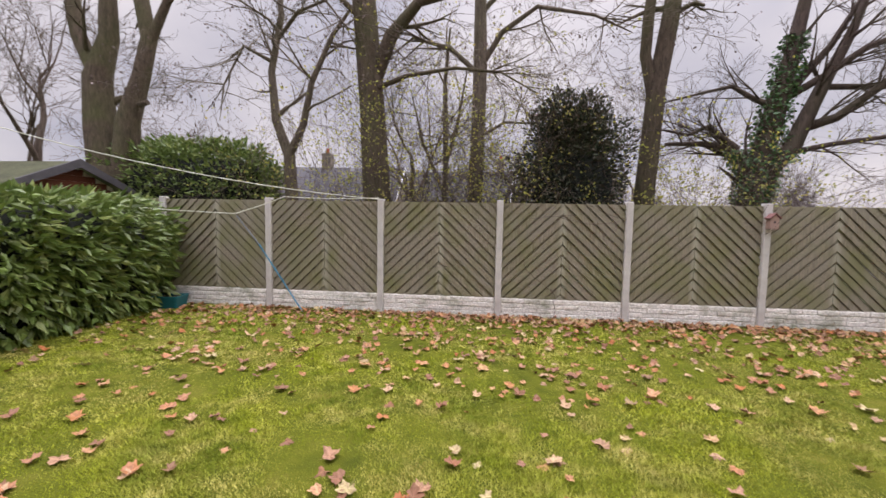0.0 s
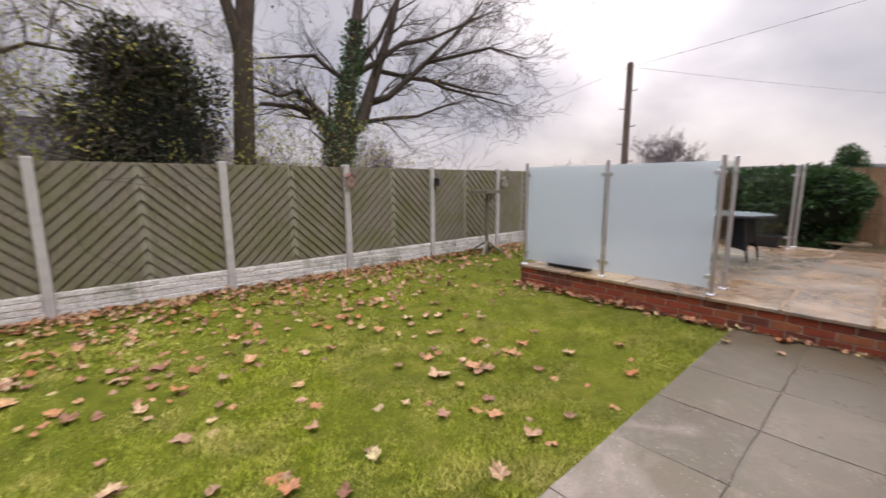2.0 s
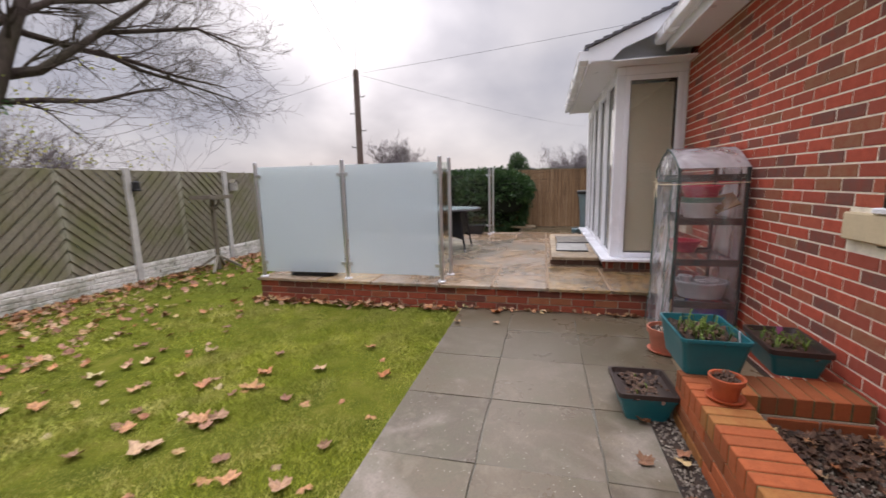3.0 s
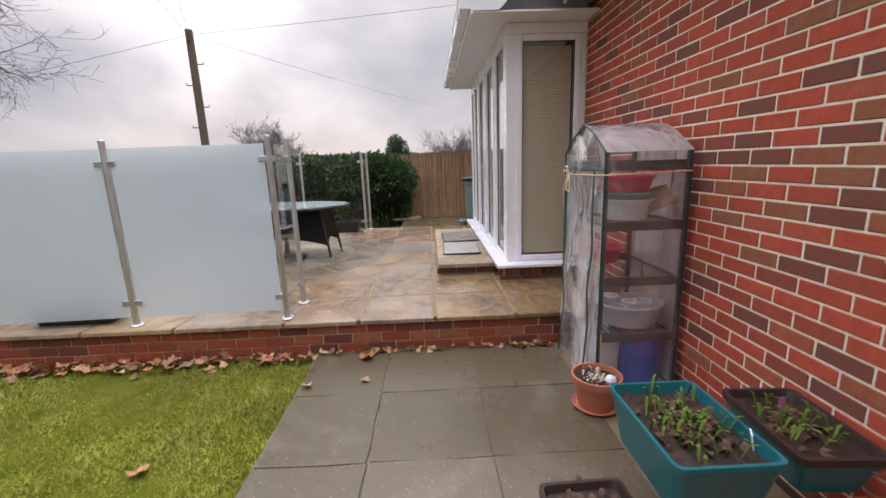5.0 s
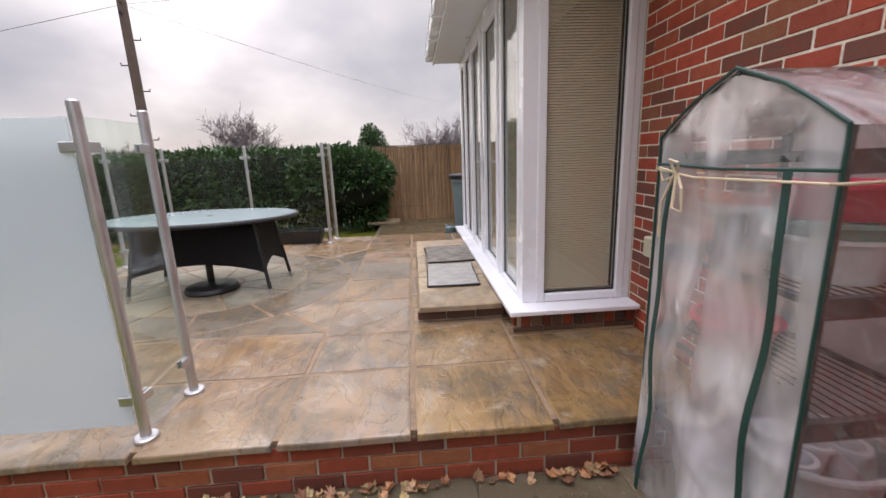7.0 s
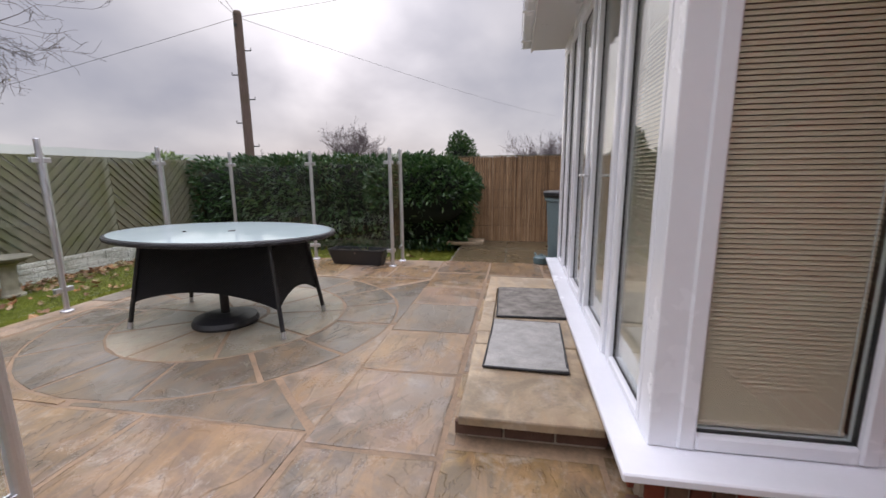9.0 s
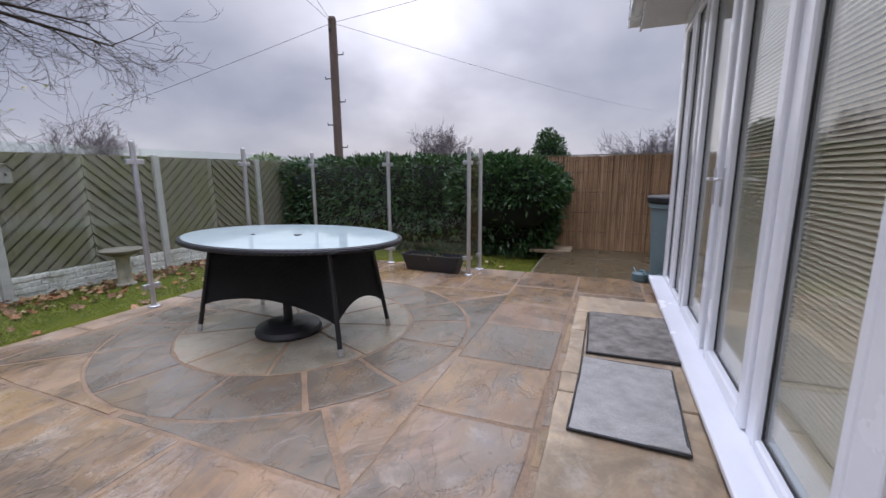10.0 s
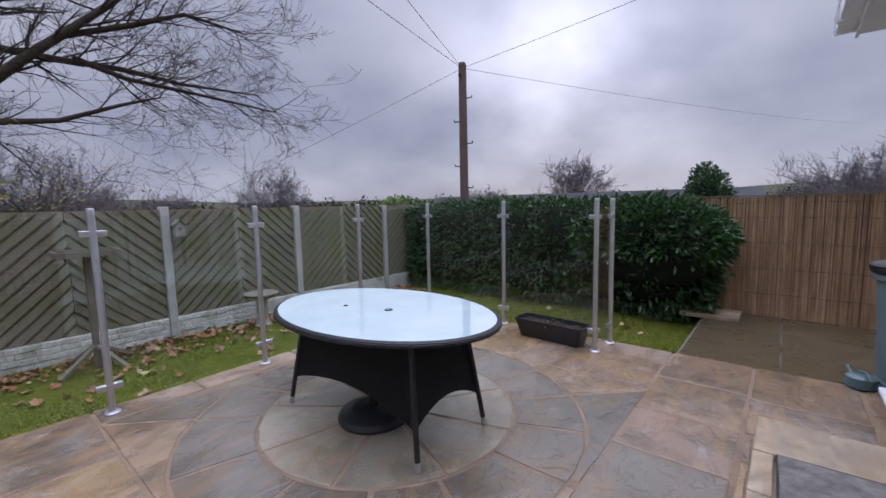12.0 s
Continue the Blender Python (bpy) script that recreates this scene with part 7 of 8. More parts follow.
for i, (x, y, w, h, n, sh) in enumerate(((-6.3, 8.2, 1.6, 2.6, 16, 0.2), (-4.9, 8.0, 1.8, 2.8, 16, 0.3), (-3.4, 7.8, 1.6, 3.2, 16, 0.35), (-1.6, 7.8, 2.0, 4.0, 30, 0.6), (-0.2, 8.2, 1.6, 4.0, 26, 0.6), (0.7, 7.7, 1.2, 2.9, 14, 0.5), (2.6, 7.7, 1.6, 3.0, 20, 0.6), (4.0, 7.9, 1.6, 3.2, 20, 0.3), (5.0, 7.8, 1.4, 2.5, 14, 0.3), (6.6, 8.2, 1.8, 2.4, 14, 0.12))):
    shrub(80 + i, x, y, -0.9, w, h, n, sh, "straggly shrub of thin stems with yellow-green leaves", M_TWIG, M_YELLOWLEAF)
shrub(95, 11.3, 9.6, -1.0, 1.0, 3.4, 5, 0.05, "thin bare shoots above the fence", M_TWIG, M_YELLOWLEAF)


# ---- clipped and dense evergreens, of single leaves ----
def leaf_cloud(name, label, cat, centre, size, n, leaf, mats, seed, shape="box", droop=0.2, top_pale=0.0, power=3.0, core=0.86, wild=1.0):
    """A near-black core for the shade inside, under a skin of separate folded leaves; shape 'box' for hedges, 'dome'
    for bushes.
    """
    rs = np.random.RandomState(seed)
    sx, sy, sz = size
    t = thing(name, label, cat, centre)
    d = rs.normal(size=(n, 3))
    if shape == "dome":
        d[:, 2] = np.abs(d[:, 2]) * 1.2 - 0.25
    d /= np.linalg.norm(d, axis=1)[:, None]
    if shape == "box":
        k = 1.0 / (np.sum(np.abs(d) ** 8, axis=1) ** (1 / 8))
        p = d * k[:, None]
    else:
        k = 1.0 / (np.sum(np.abs(d) ** power, axis=1) ** (1 / power))
        p = d * k[:, None]
    lump = np.array([noise.noise(Vector((a[0] * sx * 1.3, a[1] * sy * 1.3, a[2] * sz * 1.3 + seed))) for a in p])
    fine = np.array([noise.noise(Vector((a[0] * sx * 4, a[1] * sy * 4, a[2] * sz * 4 + seed))) for a in p])
    depth = (rs.uniform(-0.16, 0.03, n) + 0.12 * lump + 0.08 * fine) * wild
    pos = p * np.array([sx, sy, sz]) + d * depth[:, None] * 1.0
    out = d + rs.normal(scale=0.55, size=(n, 3))
    out[:, 2] -= droop
    out /= np.linalg.norm(out, axis=1)[:, None]
    side = np.cross(out, rs.normal(size=(n, 3)))
    side /= np.linalg.norm(side, axis=1)[:, None] + 1e-9
    nrm = np.cross(out, side)
    L = leaf * rs.uniform(0.55, 1.2, n)[:, None]
    W = L * 0.20
    v = np.stack([pos, pos + out * L * 0.45 + side * W - nrm * W * 0.3, pos + out * L, pos + out * L * 0.45 - side * W - nrm * W * 0.3, pos + out * L * 0.5 + nrm * W * 0.25], axis=1).reshape(-1, 3)
    base = np.arange(n) * 5
    f = np.concatenate([np.stack([base, base + 1, base + 4], 1), np.stack([base + 1, base + 2, base + 4], 1), np.stack([base + 2, base + 3, base + 4], 1), np.stack([base + 3, base, base + 4], 1)])
    part("leaves", mesh_from(v.tolist(), f.tolist(), "leaves"), mats[0], t, kind="stuff")
    cv2, cf = [], []
    ns, nr = 26, 12
    for j in range(nr + 1):
        ph = -math.pi / 2 + math.pi * j / nr
        for i in range(ns):
            th = 2 * math.pi * i / ns
            q = Vector((math.cos(ph) * math.cos(th), math.cos(ph) * math.sin(th), math.sin(ph)))
            e = 8 if shape == "box" else power
            kk = 1 / ((abs(q.x) ** e + abs(q.y) ** e + abs(q.z) ** e) ** (1 / e))
            w = core - 0.05 * noise.noise(q * 5)
            zz = q.z * kk * sz * w
            cv2.append((q.x * kk * (sx - 0.16) * w / core * 0.97, q.y * kk * (sy - 0.16) * w / core * 0.97, max(zz, -sz)))
    for j in range(nr):
        for i in range(ns):
            q = (i + 1) % ns
            cf.append((j * ns + i, j * ns + q, (j + 1) * ns + q, (j + 1) * ns + i))
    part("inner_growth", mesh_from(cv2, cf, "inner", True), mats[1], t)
    return t


M_LAUREL = leaf_mat("laurel", (0.025, 0.065, 0.02), (0.045, 0.105, 0.03), (0.03, 0.08, 0.024), (0.09, 0.15, 0.045), rough=0.28, trans=0.15)
M_LAUREL_B = leaf_mat("grey_laurel", (0.08, 0.13, 0.03), (0.19, 0.27, 0.07), (0.12, 0.19, 0.045), (0.28, 0.34, 0.10), rough=0.36, trans=0.15)
M_CONIFER = leaf_mat("dark_conifer", (0.016, 0.026, 0.011), (0.03, 0.045, 0.016), (0.085, 0.055, 0.034), (0.045, 0.065, 0.02), rough=0.6)
# near-black: the shade deep inside the foliage, put into the core's colour
M_SHADECORE = simple("shade_core", (0.008, 0.011, 0.006), 0.95, vary=0.4)
leaf_cloud("laurel_hedge", "dense glossy dark green laurel hedge", "hedge", (12.95, 3.75, 0.62), (0.42, 2.95, 0.86), 15000, 0.13, (M_LAUREL, M_SHADECORE), 3, top_pale=0.3)
leaf_cloud("laurel_hedge", "rounded overhanging end of the glossy laurel hedge", "hedge", (12.72, 1.65, 0.78), (0.50, 1.05, 0.62), 5200, 0.13, (M_LAUREL, M_SHADECORE), 13, "dome", power=3.5)
leaf_cloud("garden_hedge", "broad grey-green hedge of long leaves", "hedge", (-7.0, 4.6, 0.55), (1.75, 1.95, 0.92), 17000, 0.20, (M_LAUREL_B, M_SHADECORE), 5, droop=0.5, wild=1.5)
leaf_cloud("dark_conifer", "dense dark bushy evergreen with brown flecks", "shrub", (1.62, 8.9, 1.65), (0.95, 0.85, 1.80), 26000, 0.10, (M_CONIFER, M_SHADECORE), 27, "dome", 0.0, power=3.0, core=0.55, wild=4.6)
leaf_cloud("laurel_bush", "bright green laurel bush beyond the fence", "shrub", (-7.4, 9.4, 1.5), (2.3, 0.8, 1.45), 9000, 0.16, (M_LAUREL_B, M_SHADECORE), 9, "dome", power=3.2, wild=2.0, core=0.75)
leaf_cloud("holly_bush", "small dark bush rising above the hedge", "shrub", (13.9, 1.05, 1.45), (0.34, 0.34, 0.55), 2200, 0.075, (M_LAUREL, M_SHADECORE), 10, "dome", -0.3, power=2.0, core=0.7)
leaf_cloud("low_bush", "bright green bush beyond the fence", "shrub", (14.6, 9.0, 0.7), (1.0, 0.6, 1.0), 1500, 0.14, (M_LAUREL_B, M_SHADECORE), 12, "dome", power=2.4)


# ---- far trees, woods, houses ----
def dome_tree(seed, x, y, z, h, spread, label="distant bare tree with a rounded crown"):
    t = Tree(seed)
    t.minr = 0.00024 * math.hypot(x - 6, y)
    t.limb([(0, 0, 0), (0, 0, h * 0.35)], [h * 0.035, h * 0.028], 6)
    r = t.r
    for _ in range(20):
        a = r.uniform(0, 6.28)
        t.grow((0, 0, h * r.uniform(0.22, 0.36)), (math.cos(a) * spread, math.sin(a) * spread, r.uniform(0.1, 1.2)), h * 0.28, h * 0.010, 4, 0.10, 0.30, (3, 4), 0.66)
    v = [(a[0], a[1], a[2]) for a in t.v]
    t.v = v
    t.thing("far_tree", label, "tree", (x, y, z), M_FARTWIG, group="trees on the horizon")


M_FARTWIG = simple("far_twigs", (0.14, 0.115, 0.12), 0.9)


def along(az, dist):
    a = radians(az)
    return 6.0 + dist * math.cos(a), dist * math.sin(a)


for i, (az, dist, h, z) in enumerate(((62, 62, 11.2, -3.6), (23.5, 60, 11.4, -3.2), (34, 75, 8.6, -3.5), (80, 34, 7.2, -3.0), (73, 60, 8.0, -3.6), (-4, 34, 7.2, -2.6), (-8, 30, 7.4, -2.6), (84, 44, 10.2, -3), (-13, 36, 8.4, -2.6))):
    x, y = along(az, dist)
    dome_tree(200 + i, x, y, z, h * 1.08, 1.0)


def far_woods():
    rs = np.random.RandomState(4)
    vs = []
    for ring, (d0, d1, hz, n, size) in enumerate(((45, 70, 3.2, 170, 1.9), (90, 150, 5.5, 220, 3.4), (300, 420, 13, 300, 10.0))):
        for _ in range(n):
            a = rs.uniform(-0.55, 2.9)
            d = rs.uniform(d0, d1)
            c = np.array([6 + d * math.cos(a), d * math.sin(a), (-4.2 if d < 250 else -4.0 + (d - 250) * 0.033)])
            w, h = size * rs.uniform(0.7, 1.5), hz * rs.uniform(0.45, 1.0)
            m = 60
            q = rs.normal(size=(m, 3))
            q /= np.linalg.norm(q, axis=1)[:, None]
            q *= rs.uniform(0.5, 1.0, m)[:, None]
            q[:, 2] = np.abs(q[:, 2])
            p = c + q * np.array([w, w, h])
            e1, e2 = rs.normal(size=(m, 3)) * size * 0.11, rs.normal(size=(m, 3)) * size * 0.11
            vs.append(np.stack([p, p + e1, p + e2], 1).reshape(-1, 3))
    v = np.concatenate(vs)
    f = np.arange(len(v)).reshape(-1, 3)
    return mesh_from(v.tolist(), f.tolist(), "far_woods")


k = Mat("woods", 0.95, spec=0.05)
k.color(k.ramp(k.island(), (0.0, (0.035, 0.035, 0.03)), (0.5, (0.06, 0.055, 0.045)), (1.0, (0.05, 0.06, 0.035))))
tagged(part("far_woods", far_woods(), k.mat), "brown leafless woods and hedgerows in the distance", "woods", kind="stuff")


def house(name, label, x, y, z, w, d, h, roofh, rz, wallm, roofm, chimneys=(), fascia=True):
    t = thing(name, label, "building", (x, y, z), rz)
    wm = box(bmesh.new(), -w / 2, w / 2, -d / 2, d / 2, 0, h)
    for s in (-1, 1):
        pts = [(s * w / 2, -d / 2, h), (s * w / 2, d / 2, h), (s * w / 2, 0, h + roofh * 0.93)]
        a, b = [wm.verts.new(p) for p in pts], [wm.verts.new((p[0] - s * 0.2, p[1], p[2])) for p in pts]
        wm.faces.new(a), wm.faces.new(b[::-1])
        for i in range(3):
            wm.faces.new((a[i], b[i], b[(i + 1) % 3], a[(i + 1) % 3]))
    part("wall", wm, wallm, t)
    bm = bmesh.new()
    o = 0.25
    vs = [bm.verts.new(v) for v in ((-w / 2 - o, -d / 2 - o, h - 0.1), (w / 2 + o, -d / 2 - o, h - 0.1), (w / 2 + o, d / 2 + o, h - 0.1), (-w / 2 - o, d / 2 + o, h - 0.1), (-w / 2 - o, 0, h + roofh), (w / 2 + o, 0, h + roofh))]
    for f in ((0, 1, 5, 4), (2, 3, 4, 5)):
        bm.faces.new([vs[i] for i in f])
    bmesh.ops.solidify(bm, geom=bm.faces[:], thickness=0.08)
    part("roof", bm, roofm, t)
    if fascia:
        for s in (-1, 1):
            g = bmesh.new()
            xx = s * (w / 2 + o)
            for q in (-1, 1):
                pts = [(xx, q * (d / 2 + o + 0.02), h - 0.16), (xx, q * (d / 2 + o + 0.02), h - 0.02), (xx, 0, h + roofh + 0.05), (xx, 0, h + roofh - 0.12)]
                a, b = [g.verts.new(p) for p in pts], [g.verts.new((p[0] + s * 0.04, p[1], p[2])) for p in pts]
                g.faces.new(a), g.faces.new(b[::-1])
                for i in range(4):
                    g.faces.new((a[i], b[i], b[(i + 1) % 4], a[(i + 1) % 4]))
            part("bargeboard", g, M_UPVC if fascia is True else fascia, t)
    for cx in chimneys:
        ch = part("chimney", boxmesh(cx - 0.3, cx + 0.3, -0.35, 0.35, h + roofh - 0.5, h + roofh + 0.9), wallm, t)
        part("chimney_pot", lathe(bmesh.new(), [(0, 0), (0.13, 0), (0.1, 0.35), (0, 0.35)], 10, (cx, 0, h + roofh + 0.9)), M_TERRA, ch)
    return t


M_STONEHOUSE = simple("sooty_stone", (0.2, 0.17, 0.14), 0.9, vary=0.3, scale=2)
M_FELT = simple("mossy_felt", (0.15, 0.16, 0.09), 0.95, vary=0.3, scale=3, bump=0.3)
house("stone_house", "dark stone house with slate roof and chimneys beyond the trees", -12.5, 27.0, -2.5, 13, 8, 4.6, 2.4, 4, M_STONEHOUSE, M_TILE, (-3.5, 1.5))
house("stone_house", "dark stone house with slate roof and chimneys beyond the trees", -3.5, 33.0, -2.5, 10, 8, 5.0, 2.4, -6, M_STONEHOUSE, M_TILE, (4.2,))
house("bungalow", "long low bungalow roof beyond the laurel hedge", 26.5, 8.5, -2.6, 15, 8, 2.4, 2.15, 100, M_STONEHOUSE, M_TILE, fascia=False)
house("white_bungalow", "low pale bungalow with a white gable in the distance", 33, 33, -3.6, 9, 8, 2.4, 1.7, 60, simple("render_wall", (0.5, 0.48, 0.45), 0.9), M_SOFT)
shed = house("garden_shed", "red-brown timber garden building with a mossy felt roof", -10.2, 7.25, -0.5, 4.0, 1.9, 2.25, 0.46, 0, M_MORTAR, M_FELT, fascia=M_TILE)
M_SHEDWOOD = timber("red_shiplap", (0.22, 0.075, 0.045), (0.13, 0.04, 0.028), (0.24, 0.10, 0.06), (0.16, 0.06, 0.04))
bm = bmesh.new()
for k in range(22):
    z = 0.05 + k * 0.12
    hw = 0.95 if z < 2.13 else 0.95 - (z + 0.12 - 2.25) * 2.1
    if hw < 0.05:
        break
    box(bm, 2.0, 2.025, -hw, hw, z, z + 0.116)
part("cladding", bm, M_SHEDWOOD, shed, "red-brown shiplap boards")


# ---- grass ----
def grass(zones, seed):
    rs = np.random.RandomState(seed)
    out = []
    for x0, x1, y0, y1, per, h, w in zones:
        n = int((x1 - x0) * (y1 - y0) * per)
        x, y = rs.uniform(x0, x1, n), rs.uniform(y0, y1, n)
        a = rs.uniform(0, 2 * np.pi, n)
        patch = 0.75 + 0.35 * np.sin(x * 2.1 + 0.7) * np.sin(y * 2.7 + 1.1) + 0.2 * np.sin(x * 7 + y * 5)
        hh = h * rs.uniform(0.45, 1.15, n) * np.clip(patch, 0.45, 1.3)
        ln = hh * rs.uniform(0.2, 1.3, n)
        b = rs.uniform(0, 2 * np.pi, n)
        p = np.stack([x, y, np.full(n, LAWN - 0.004)], 1)
        s = np.stack([np.cos(a), np.sin(a), np.zeros(n)], 1) * (w * rs.uniform(0.6, 1.3, n))[:, None]
        tip = p + np.stack([np.cos(b) * ln, np.sin(b) * ln, hh], 1)
        out.append(np.stack([p - s, p + s, tip], 1).reshape(-1, 3))
    v = np.concatenate(out)
    me = bpy.data.meshes.new("grass")
    n = len(v) // 3
    me.vertices.add(len(v)), me.loops.add(len(v)), me.polygons.add(n)
    me.vertices.foreach_set("co", v.ravel())
    me.loops.foreach_set("vertex_index", np.arange(len(v), dtype=np.int32))
    me.polygons.foreach_set("loop_start", np.arange(n, dtype=np.int32) * 3)
    me.polygons.foreach_set("loop_total", np.full(n, 3, dtype=np.int32))
    me.update()
    return me


ZONES = [(-2.6, 5.33, 1.17, 3.2, 13000, 0.034, 0.0034), (-5.4, -2.6, 1.17, 3.2, 4500, 0.030, 0.005), (-5.4, 5.33, 3.2, 4.8, 5200, 0.030, 0.005), (-5.4, 5.33, 4.8, 6.56, 3000, 0.03, 0.007),
         (5.33, 13.2, 3.98, 6.56, 2500, 0.032, 0.007), (10.5, 12.9, 0.93, 3.98, 3000, 0.05, 0.006)]
g = part("grass", grass(ZONES, 6), M_BLADE)
tagged(g, "short damp mossy grass blades", "grass", kind="stuff")


# ---- fallen leaves ----
def maple_leaf(seed):
    """A lobed leaf, curled as it dries, with its stalk."""
    r = random.Random(seed)
    vs, fs = [(0, 0, 0.004)], []
    outline = []
    for a, L in ((-90, 0.30), (-62, 0.66), (-40, 0.58), (-15, 0.95), (5, 0.72), (20, 0.84), (38, 0.60), (60, 0.92), (75, 0.74), (90, 1.05), (106, 0.72), (120, 0.92), (142, 0.60), (158, 0.84), (174, 0.70), (195, 0.95), (220, 0.58), (242, 0.66)):
        L *= r.uniform(0.85, 1.1) * 0.075
        outline.append((L * math.cos(radians(a)), L * math.sin(radians(a))))
    c1, c2, ph = r.uniform(0.4, 3.8), r.uniform(-2.2, 3.4), r.uniform(0, 6)
    for x, y in outline:
        d = math.hypot(x, y)
        z = 0.004 + c1 * d * d * 1.9 + c2 * x * x * 1.5 + 0.010 * math.sin(math.atan2(y, x) * 3 + ph) + r.uniform(-0.003, 0.004)
        vs.append((x, y, max(0.0005, z)))
    n = len(outline)
    for i in range(n):
        fs.append((0, 1 + i, 1 + (i + 1) % n))
    b = len(vs)
    vs += [(-0.0012, -0.012, 0.004), (0.0012, -0.012, 0.004), (0.012, -0.075, 0.012), (0.014, -0.075, 0.012)]
    fs.append((b, b + 1, b + 3, b + 2))
    return vs, fs


LEAFCOL = ((0.58, 0.33, 0.17), (0.50, 0.22, 0.09), (0.40, 0.21, 0.13), (0.62, 0.43, 0.25), (0.20, 0.09, 0.05), (0.60, 0.52, 0.26), (0.46, 0.15, 0.04), (0.27, 0.13, 0.075))


def fallen_mat(rnd):
    k = Mat("fallen_leaf", 0.6, spec=0.35)
    r = k.rand() if rnd == "object" else k.island()
    c = k.ramp(r, *[(i / 8 + 0.01, c) for i, c in enumerate(LEAFCOL)])
    v = k.noise(k.obj, 45.0, 4, 0.6)
    k.color(k.mix(k.ramp(v, (0.36, 0.0), (0.66, 0.65)), c, (0.13, 0.06, 0.03)))
    return k.bump(v, 0.5, 0.006).mat


M_FALLEN, M_LITTER = fallen_mat("object"), fallen_mat("island")
LEAFV = [maple_leaf(i) for i in range(7)]
leaf_meshes = []
for v, f in LEAFV:
    me = mesh_from(v, f, "fallen_leaf")
    me.materials.append(M_FALLEN)
    leaf_meshes.append(me)
lr = random.Random(77)


def leaf_spots():
    """Where leaves lie: loosely over the lawn in drifts, thicker to the fence and along the low walls."""
    near, rest = [], []
    while len(near) < 280:
        x, y = lr.uniform(-3.6, 5.2), lr.uniform(1.3, 4.6)
        d = 0.35 + 0.65 * max(0.0, noise.noise(Vector((x * 0.8, y * 0.8, 5))) + 0.4) * (0.5 + (y - 1.2) / 4)
        if x > 3.6 and y < 3.0:
            d *= 0.25
        if lr.random() < d:
            near.append((x, y, LAWN + 0.020, lr.uniform(0.5, 1.1)))
    for _ in range(1350):
        x, y = lr.uniform(-5.2, 5.2), 6.5 - abs(lr.gauss(0, 1.25))
        if y > 3.2:
            rest.append((x, y, LAWN + 0.020, lr.uniform(0.3, 0.85)))
    for _ in range(1500):
        x = lr.uniform(-4.5, 12.5)
        if x < -1 and lr.random() < 0.5:
            continue
        rest.append((x, 6.50 - abs(lr.gauss(0, 0.22)), LAWN + lr.uniform(0.01, 0.05), lr.uniform(0.35, 0.75)))
    for _ in range(150):
        rest.append((5.37 - abs(lr.gauss(0, 0.07)), lr.uniform(1.2, 4.0), LAWN + lr.uniform(0.01, 0.05), lr.uniform(0.4, 1.0)))
    for _ in range(60):
        rest.append((5.365 - abs(lr.gauss(0, 0.025)), lr.uniform(-0.75, 1.15), PATHZ + lr.uniform(0.0, 0.02), lr.uniform(0.2, 0.7)))
    for _ in range(240):
        rest.append((lr.uniform(5.5, 12.5), 6.5 - abs(lr.gauss(0, 0.8)), LAWN + 0.02, lr.uniform(0.5, 1.0)))
    for _ in range(14):
        rest.append((lr.uniform(10.6, 12.4), lr.uniform(1.0, 3.5), LAWN + 0.02, lr.uniform(0.4, 0.8)))
    for _ in range(70):
        rest.append((lr.uniform(0.4, 3.05), lr.uniform(-1.38, -0.84), -0.095, lr.uniform(0.3, 0.8)))
    for _ in range(16):
        rest.append((lr.uniform(1.5, 3.35), lr.uniform(-0.56, -0.36), PATHZ + 0.012, lr.uniform(0.4, 0.9)))
    return near, rest


near, rest = leaf_spots()
near += [(2.75, 2.35, LAWN + 0.02, 1.2), (2.82, 2.28, LAWN + 0.025, 1.1), (4.9, 0.7, PATHZ + 0.006, 0.6), (5.24, 0.72, PATHZ + 0.006, 1.1), (2.9, -0.3, PATHZ + 0.006, 0.8), (4.85, 1.10, PATHZ + 0.01, 0.6)]
LEAF_LABELS = ("dry curled orange-brown maple leaf on the grass", "flat pale brown maple leaf on damp grass", "crumpled dull pinkish maple leaf on the lawn")
for i, (x, y, z, s) in enumerate(near):
    ob = new("fallen_leaf", leaf_meshes[i % 7])
    ob.matrix_basis = pose(x, y, z, lr.uniform(-10, 10), lr.uniform(-10, 10) + (180 if lr.random() < 0.25 else 0), lr.uniform(0, 360)) @ Matrix.Scale(s, 4)
    tagged(ob, LEAF_LABELS[0], "leaf", "fallen leaves on the lawn")
lv, lf = [], []
for x, y, z, s in rest:
    v, f = LEAFV[lr.randrange(7)]
    m = pose(x, y, z, lr.uniform(-32, 32), lr.uniform(-32, 32), lr.uniform(0, 360)) @ Matrix.Scale(s, 4)
    b = len(lv)
    lv += [tuple(m @ Vector(p)) for p in v]
    lf += [tuple(b + i for i in q) for q in f]
litter = part("leaf_litter", mesh_from(lv, lf, "leaf_litter"), M_LITTER)
tagged(litter, "drift of brown and orange dead leaves along the fence", "leaves", kind="stuff")


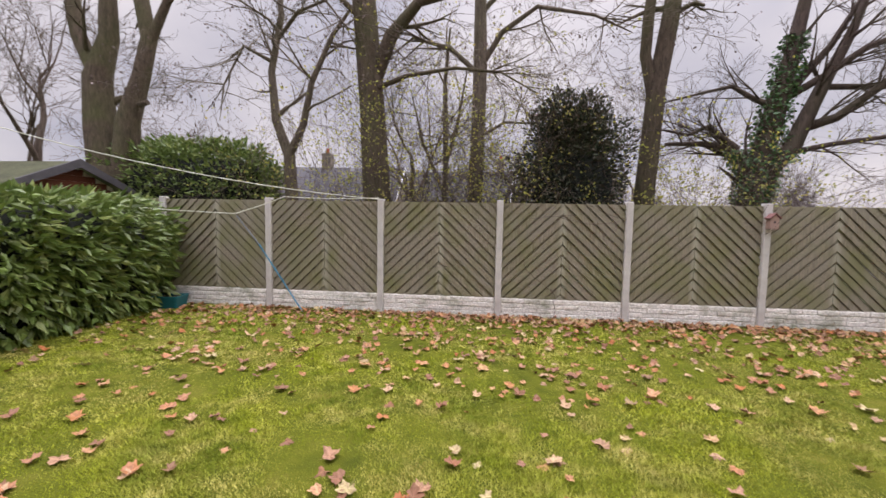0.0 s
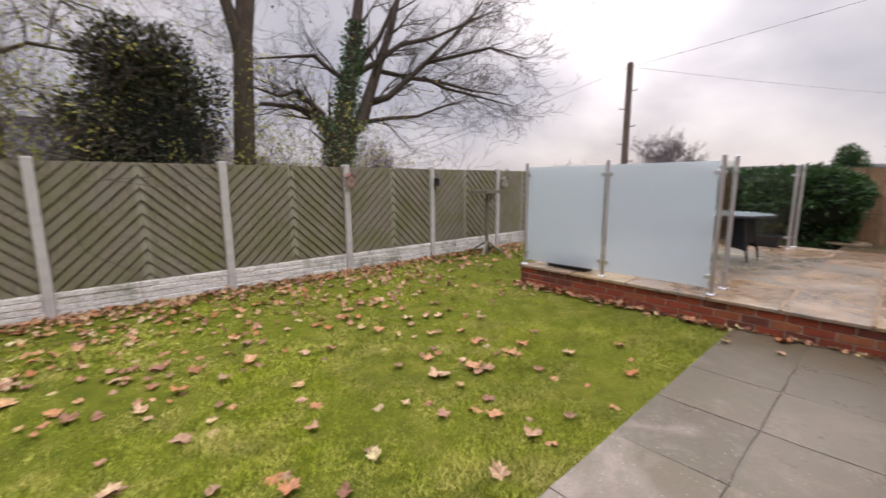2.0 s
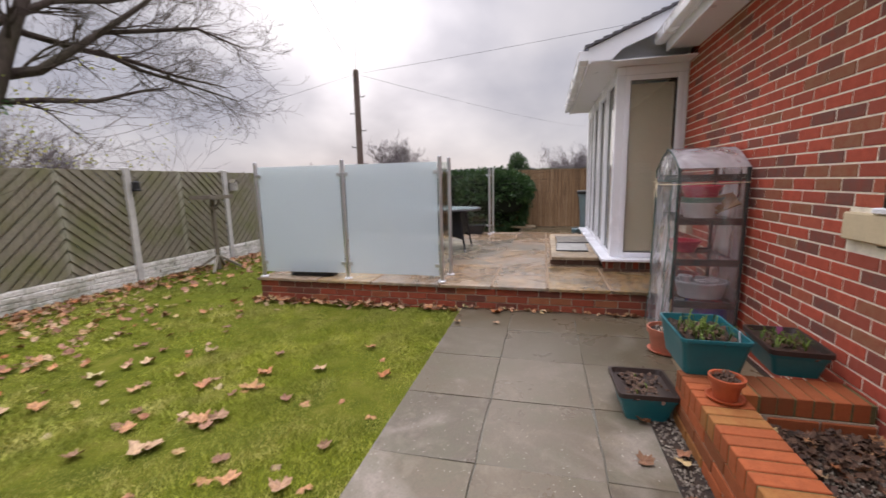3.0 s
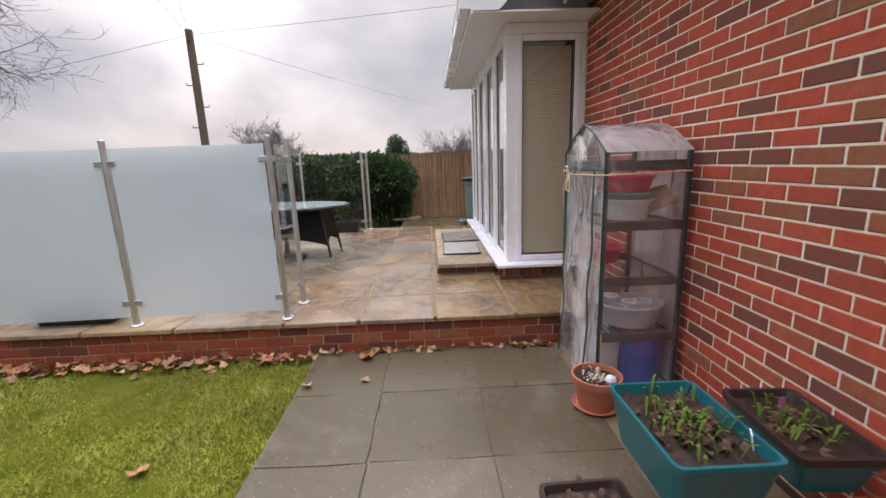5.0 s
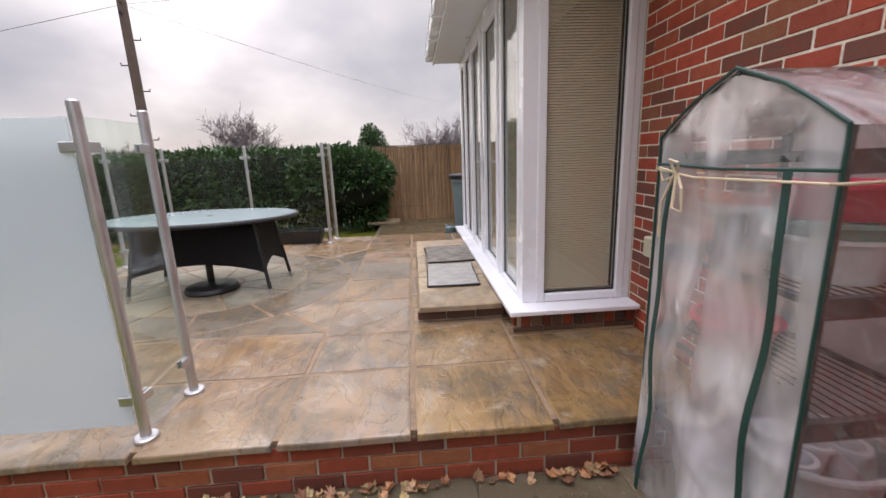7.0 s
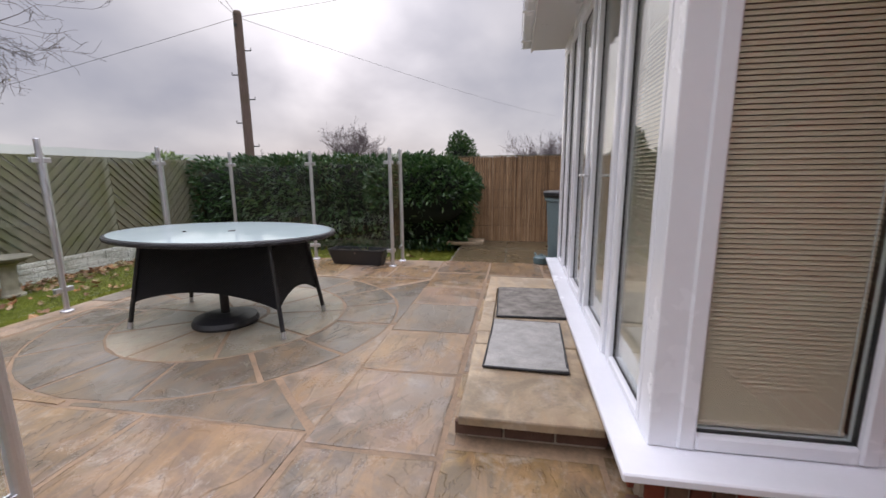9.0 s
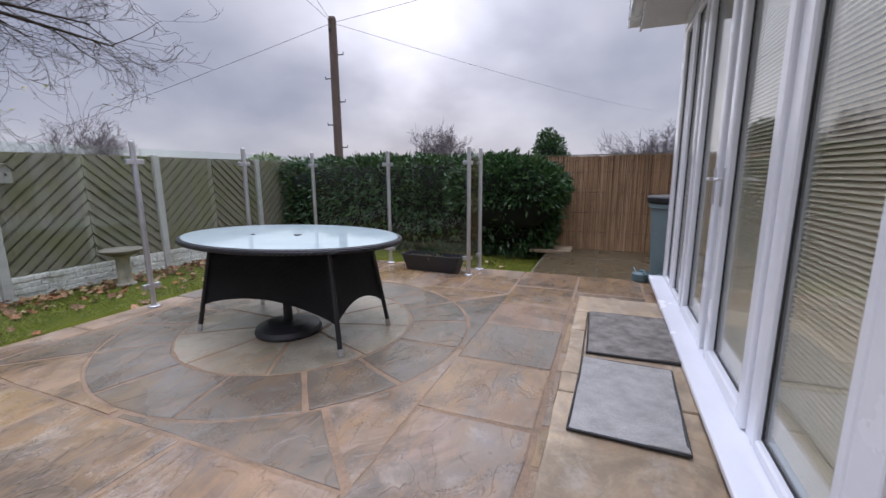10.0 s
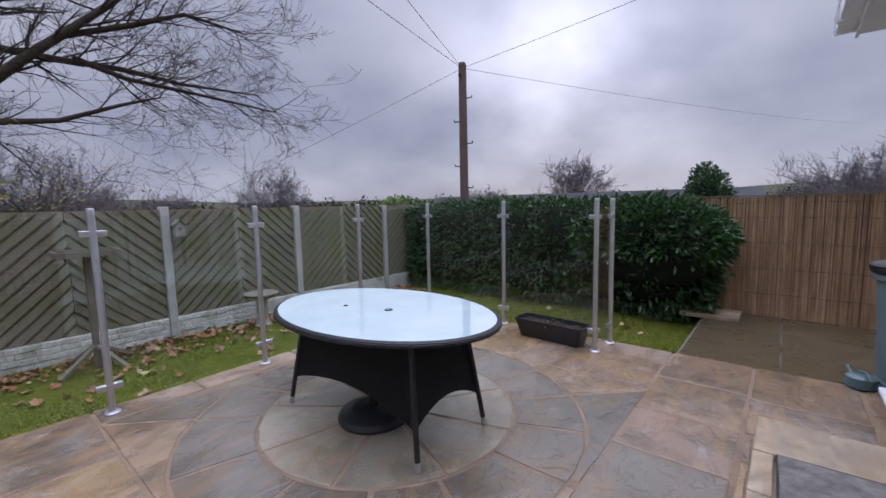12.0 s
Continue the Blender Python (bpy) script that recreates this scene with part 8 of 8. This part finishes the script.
# gravel in the raised bed
def gravel():
    rs = np.random.RandomState(2)
    vs, fs = [], []
    octa = np.array([(1, 0, 0), (0, 1, 0), (-1, 0, 0), (0, -1, 0), (0, 0, 1), (0, 0, -1)], float)
    tri2 = [(0, 1, 4), (1, 2, 4), (2, 3, 4), (3, 0, 4), (1, 0, 5), (2, 1, 5), (3, 2, 5), (0, 3, 5)]
    for i in range(5200):
        c = np.array([rs.uniform(0.8, 2.9), rs.uniform(-1.40, -0.80), -0.107]) if i < 4300 else np.array([rs.uniform(1.2, 3.38), rs.uniform(-0.565, -0.43), PATHZ + 0.002])
        s = rs.uniform(0.004, 0.0105, 3)
        a = rs.uniform(0, 6.28)
        m = np.array([[math.cos(a), -math.sin(a), 0], [math.sin(a), math.cos(a), 0], [0, 0, 1]])
        b = len(vs)
        vs += ((octa * s * rs.uniform(0.8, 1.2, (6, 1))) @ m + c).tolist()
        fs += [tuple(b + k for k in t) for t in tri2]
    return mesh_from(vs, fs, "gravel", False)


# dark sodden leaves heaped in the corner of the bed
dr = random.Random(12)
lv, lf = [], []
for _ in range(420):
    v, f = LEAFV[dr.randrange(7)]
    m = pose(3.06 - abs(dr.gauss(0, 0.26)), dr.uniform(-1.39, -0.84), -0.100 + dr.uniform(0, 0.03), dr.uniform(-35, 35), dr.uniform(-35, 35), dr.uniform(0, 360)) @ Matrix.Scale(dr.uniform(0.15, 0.42), 4)
    b = len(lv)
    lv += [tuple(m @ Vector(p)) for p in v]
    lf += [tuple(b + i for i in q) for q in f]
tagged(part("sodden_leaves", mesh_from(lv, lf, "sodden_leaves"), M_DEAD), "dark sodden leaves heaped in the raised bed", "leaves", kind="stuff")
k = Mat("gravel", 0.8, spec=0.3)
k.color(k.ramp(k.island(), (0.0, (0.11, 0.085, 0.065)), (0.4, (0.27, 0.23, 0.18)), (0.7, (0.17, 0.14, 0.12)), (1.0, (0.40, 0.35, 0.28))))
tagged(part("gravel", gravel(), k.mat), "pale mixed gravel chippings in the raised bed", "gravel", kind="stuff")
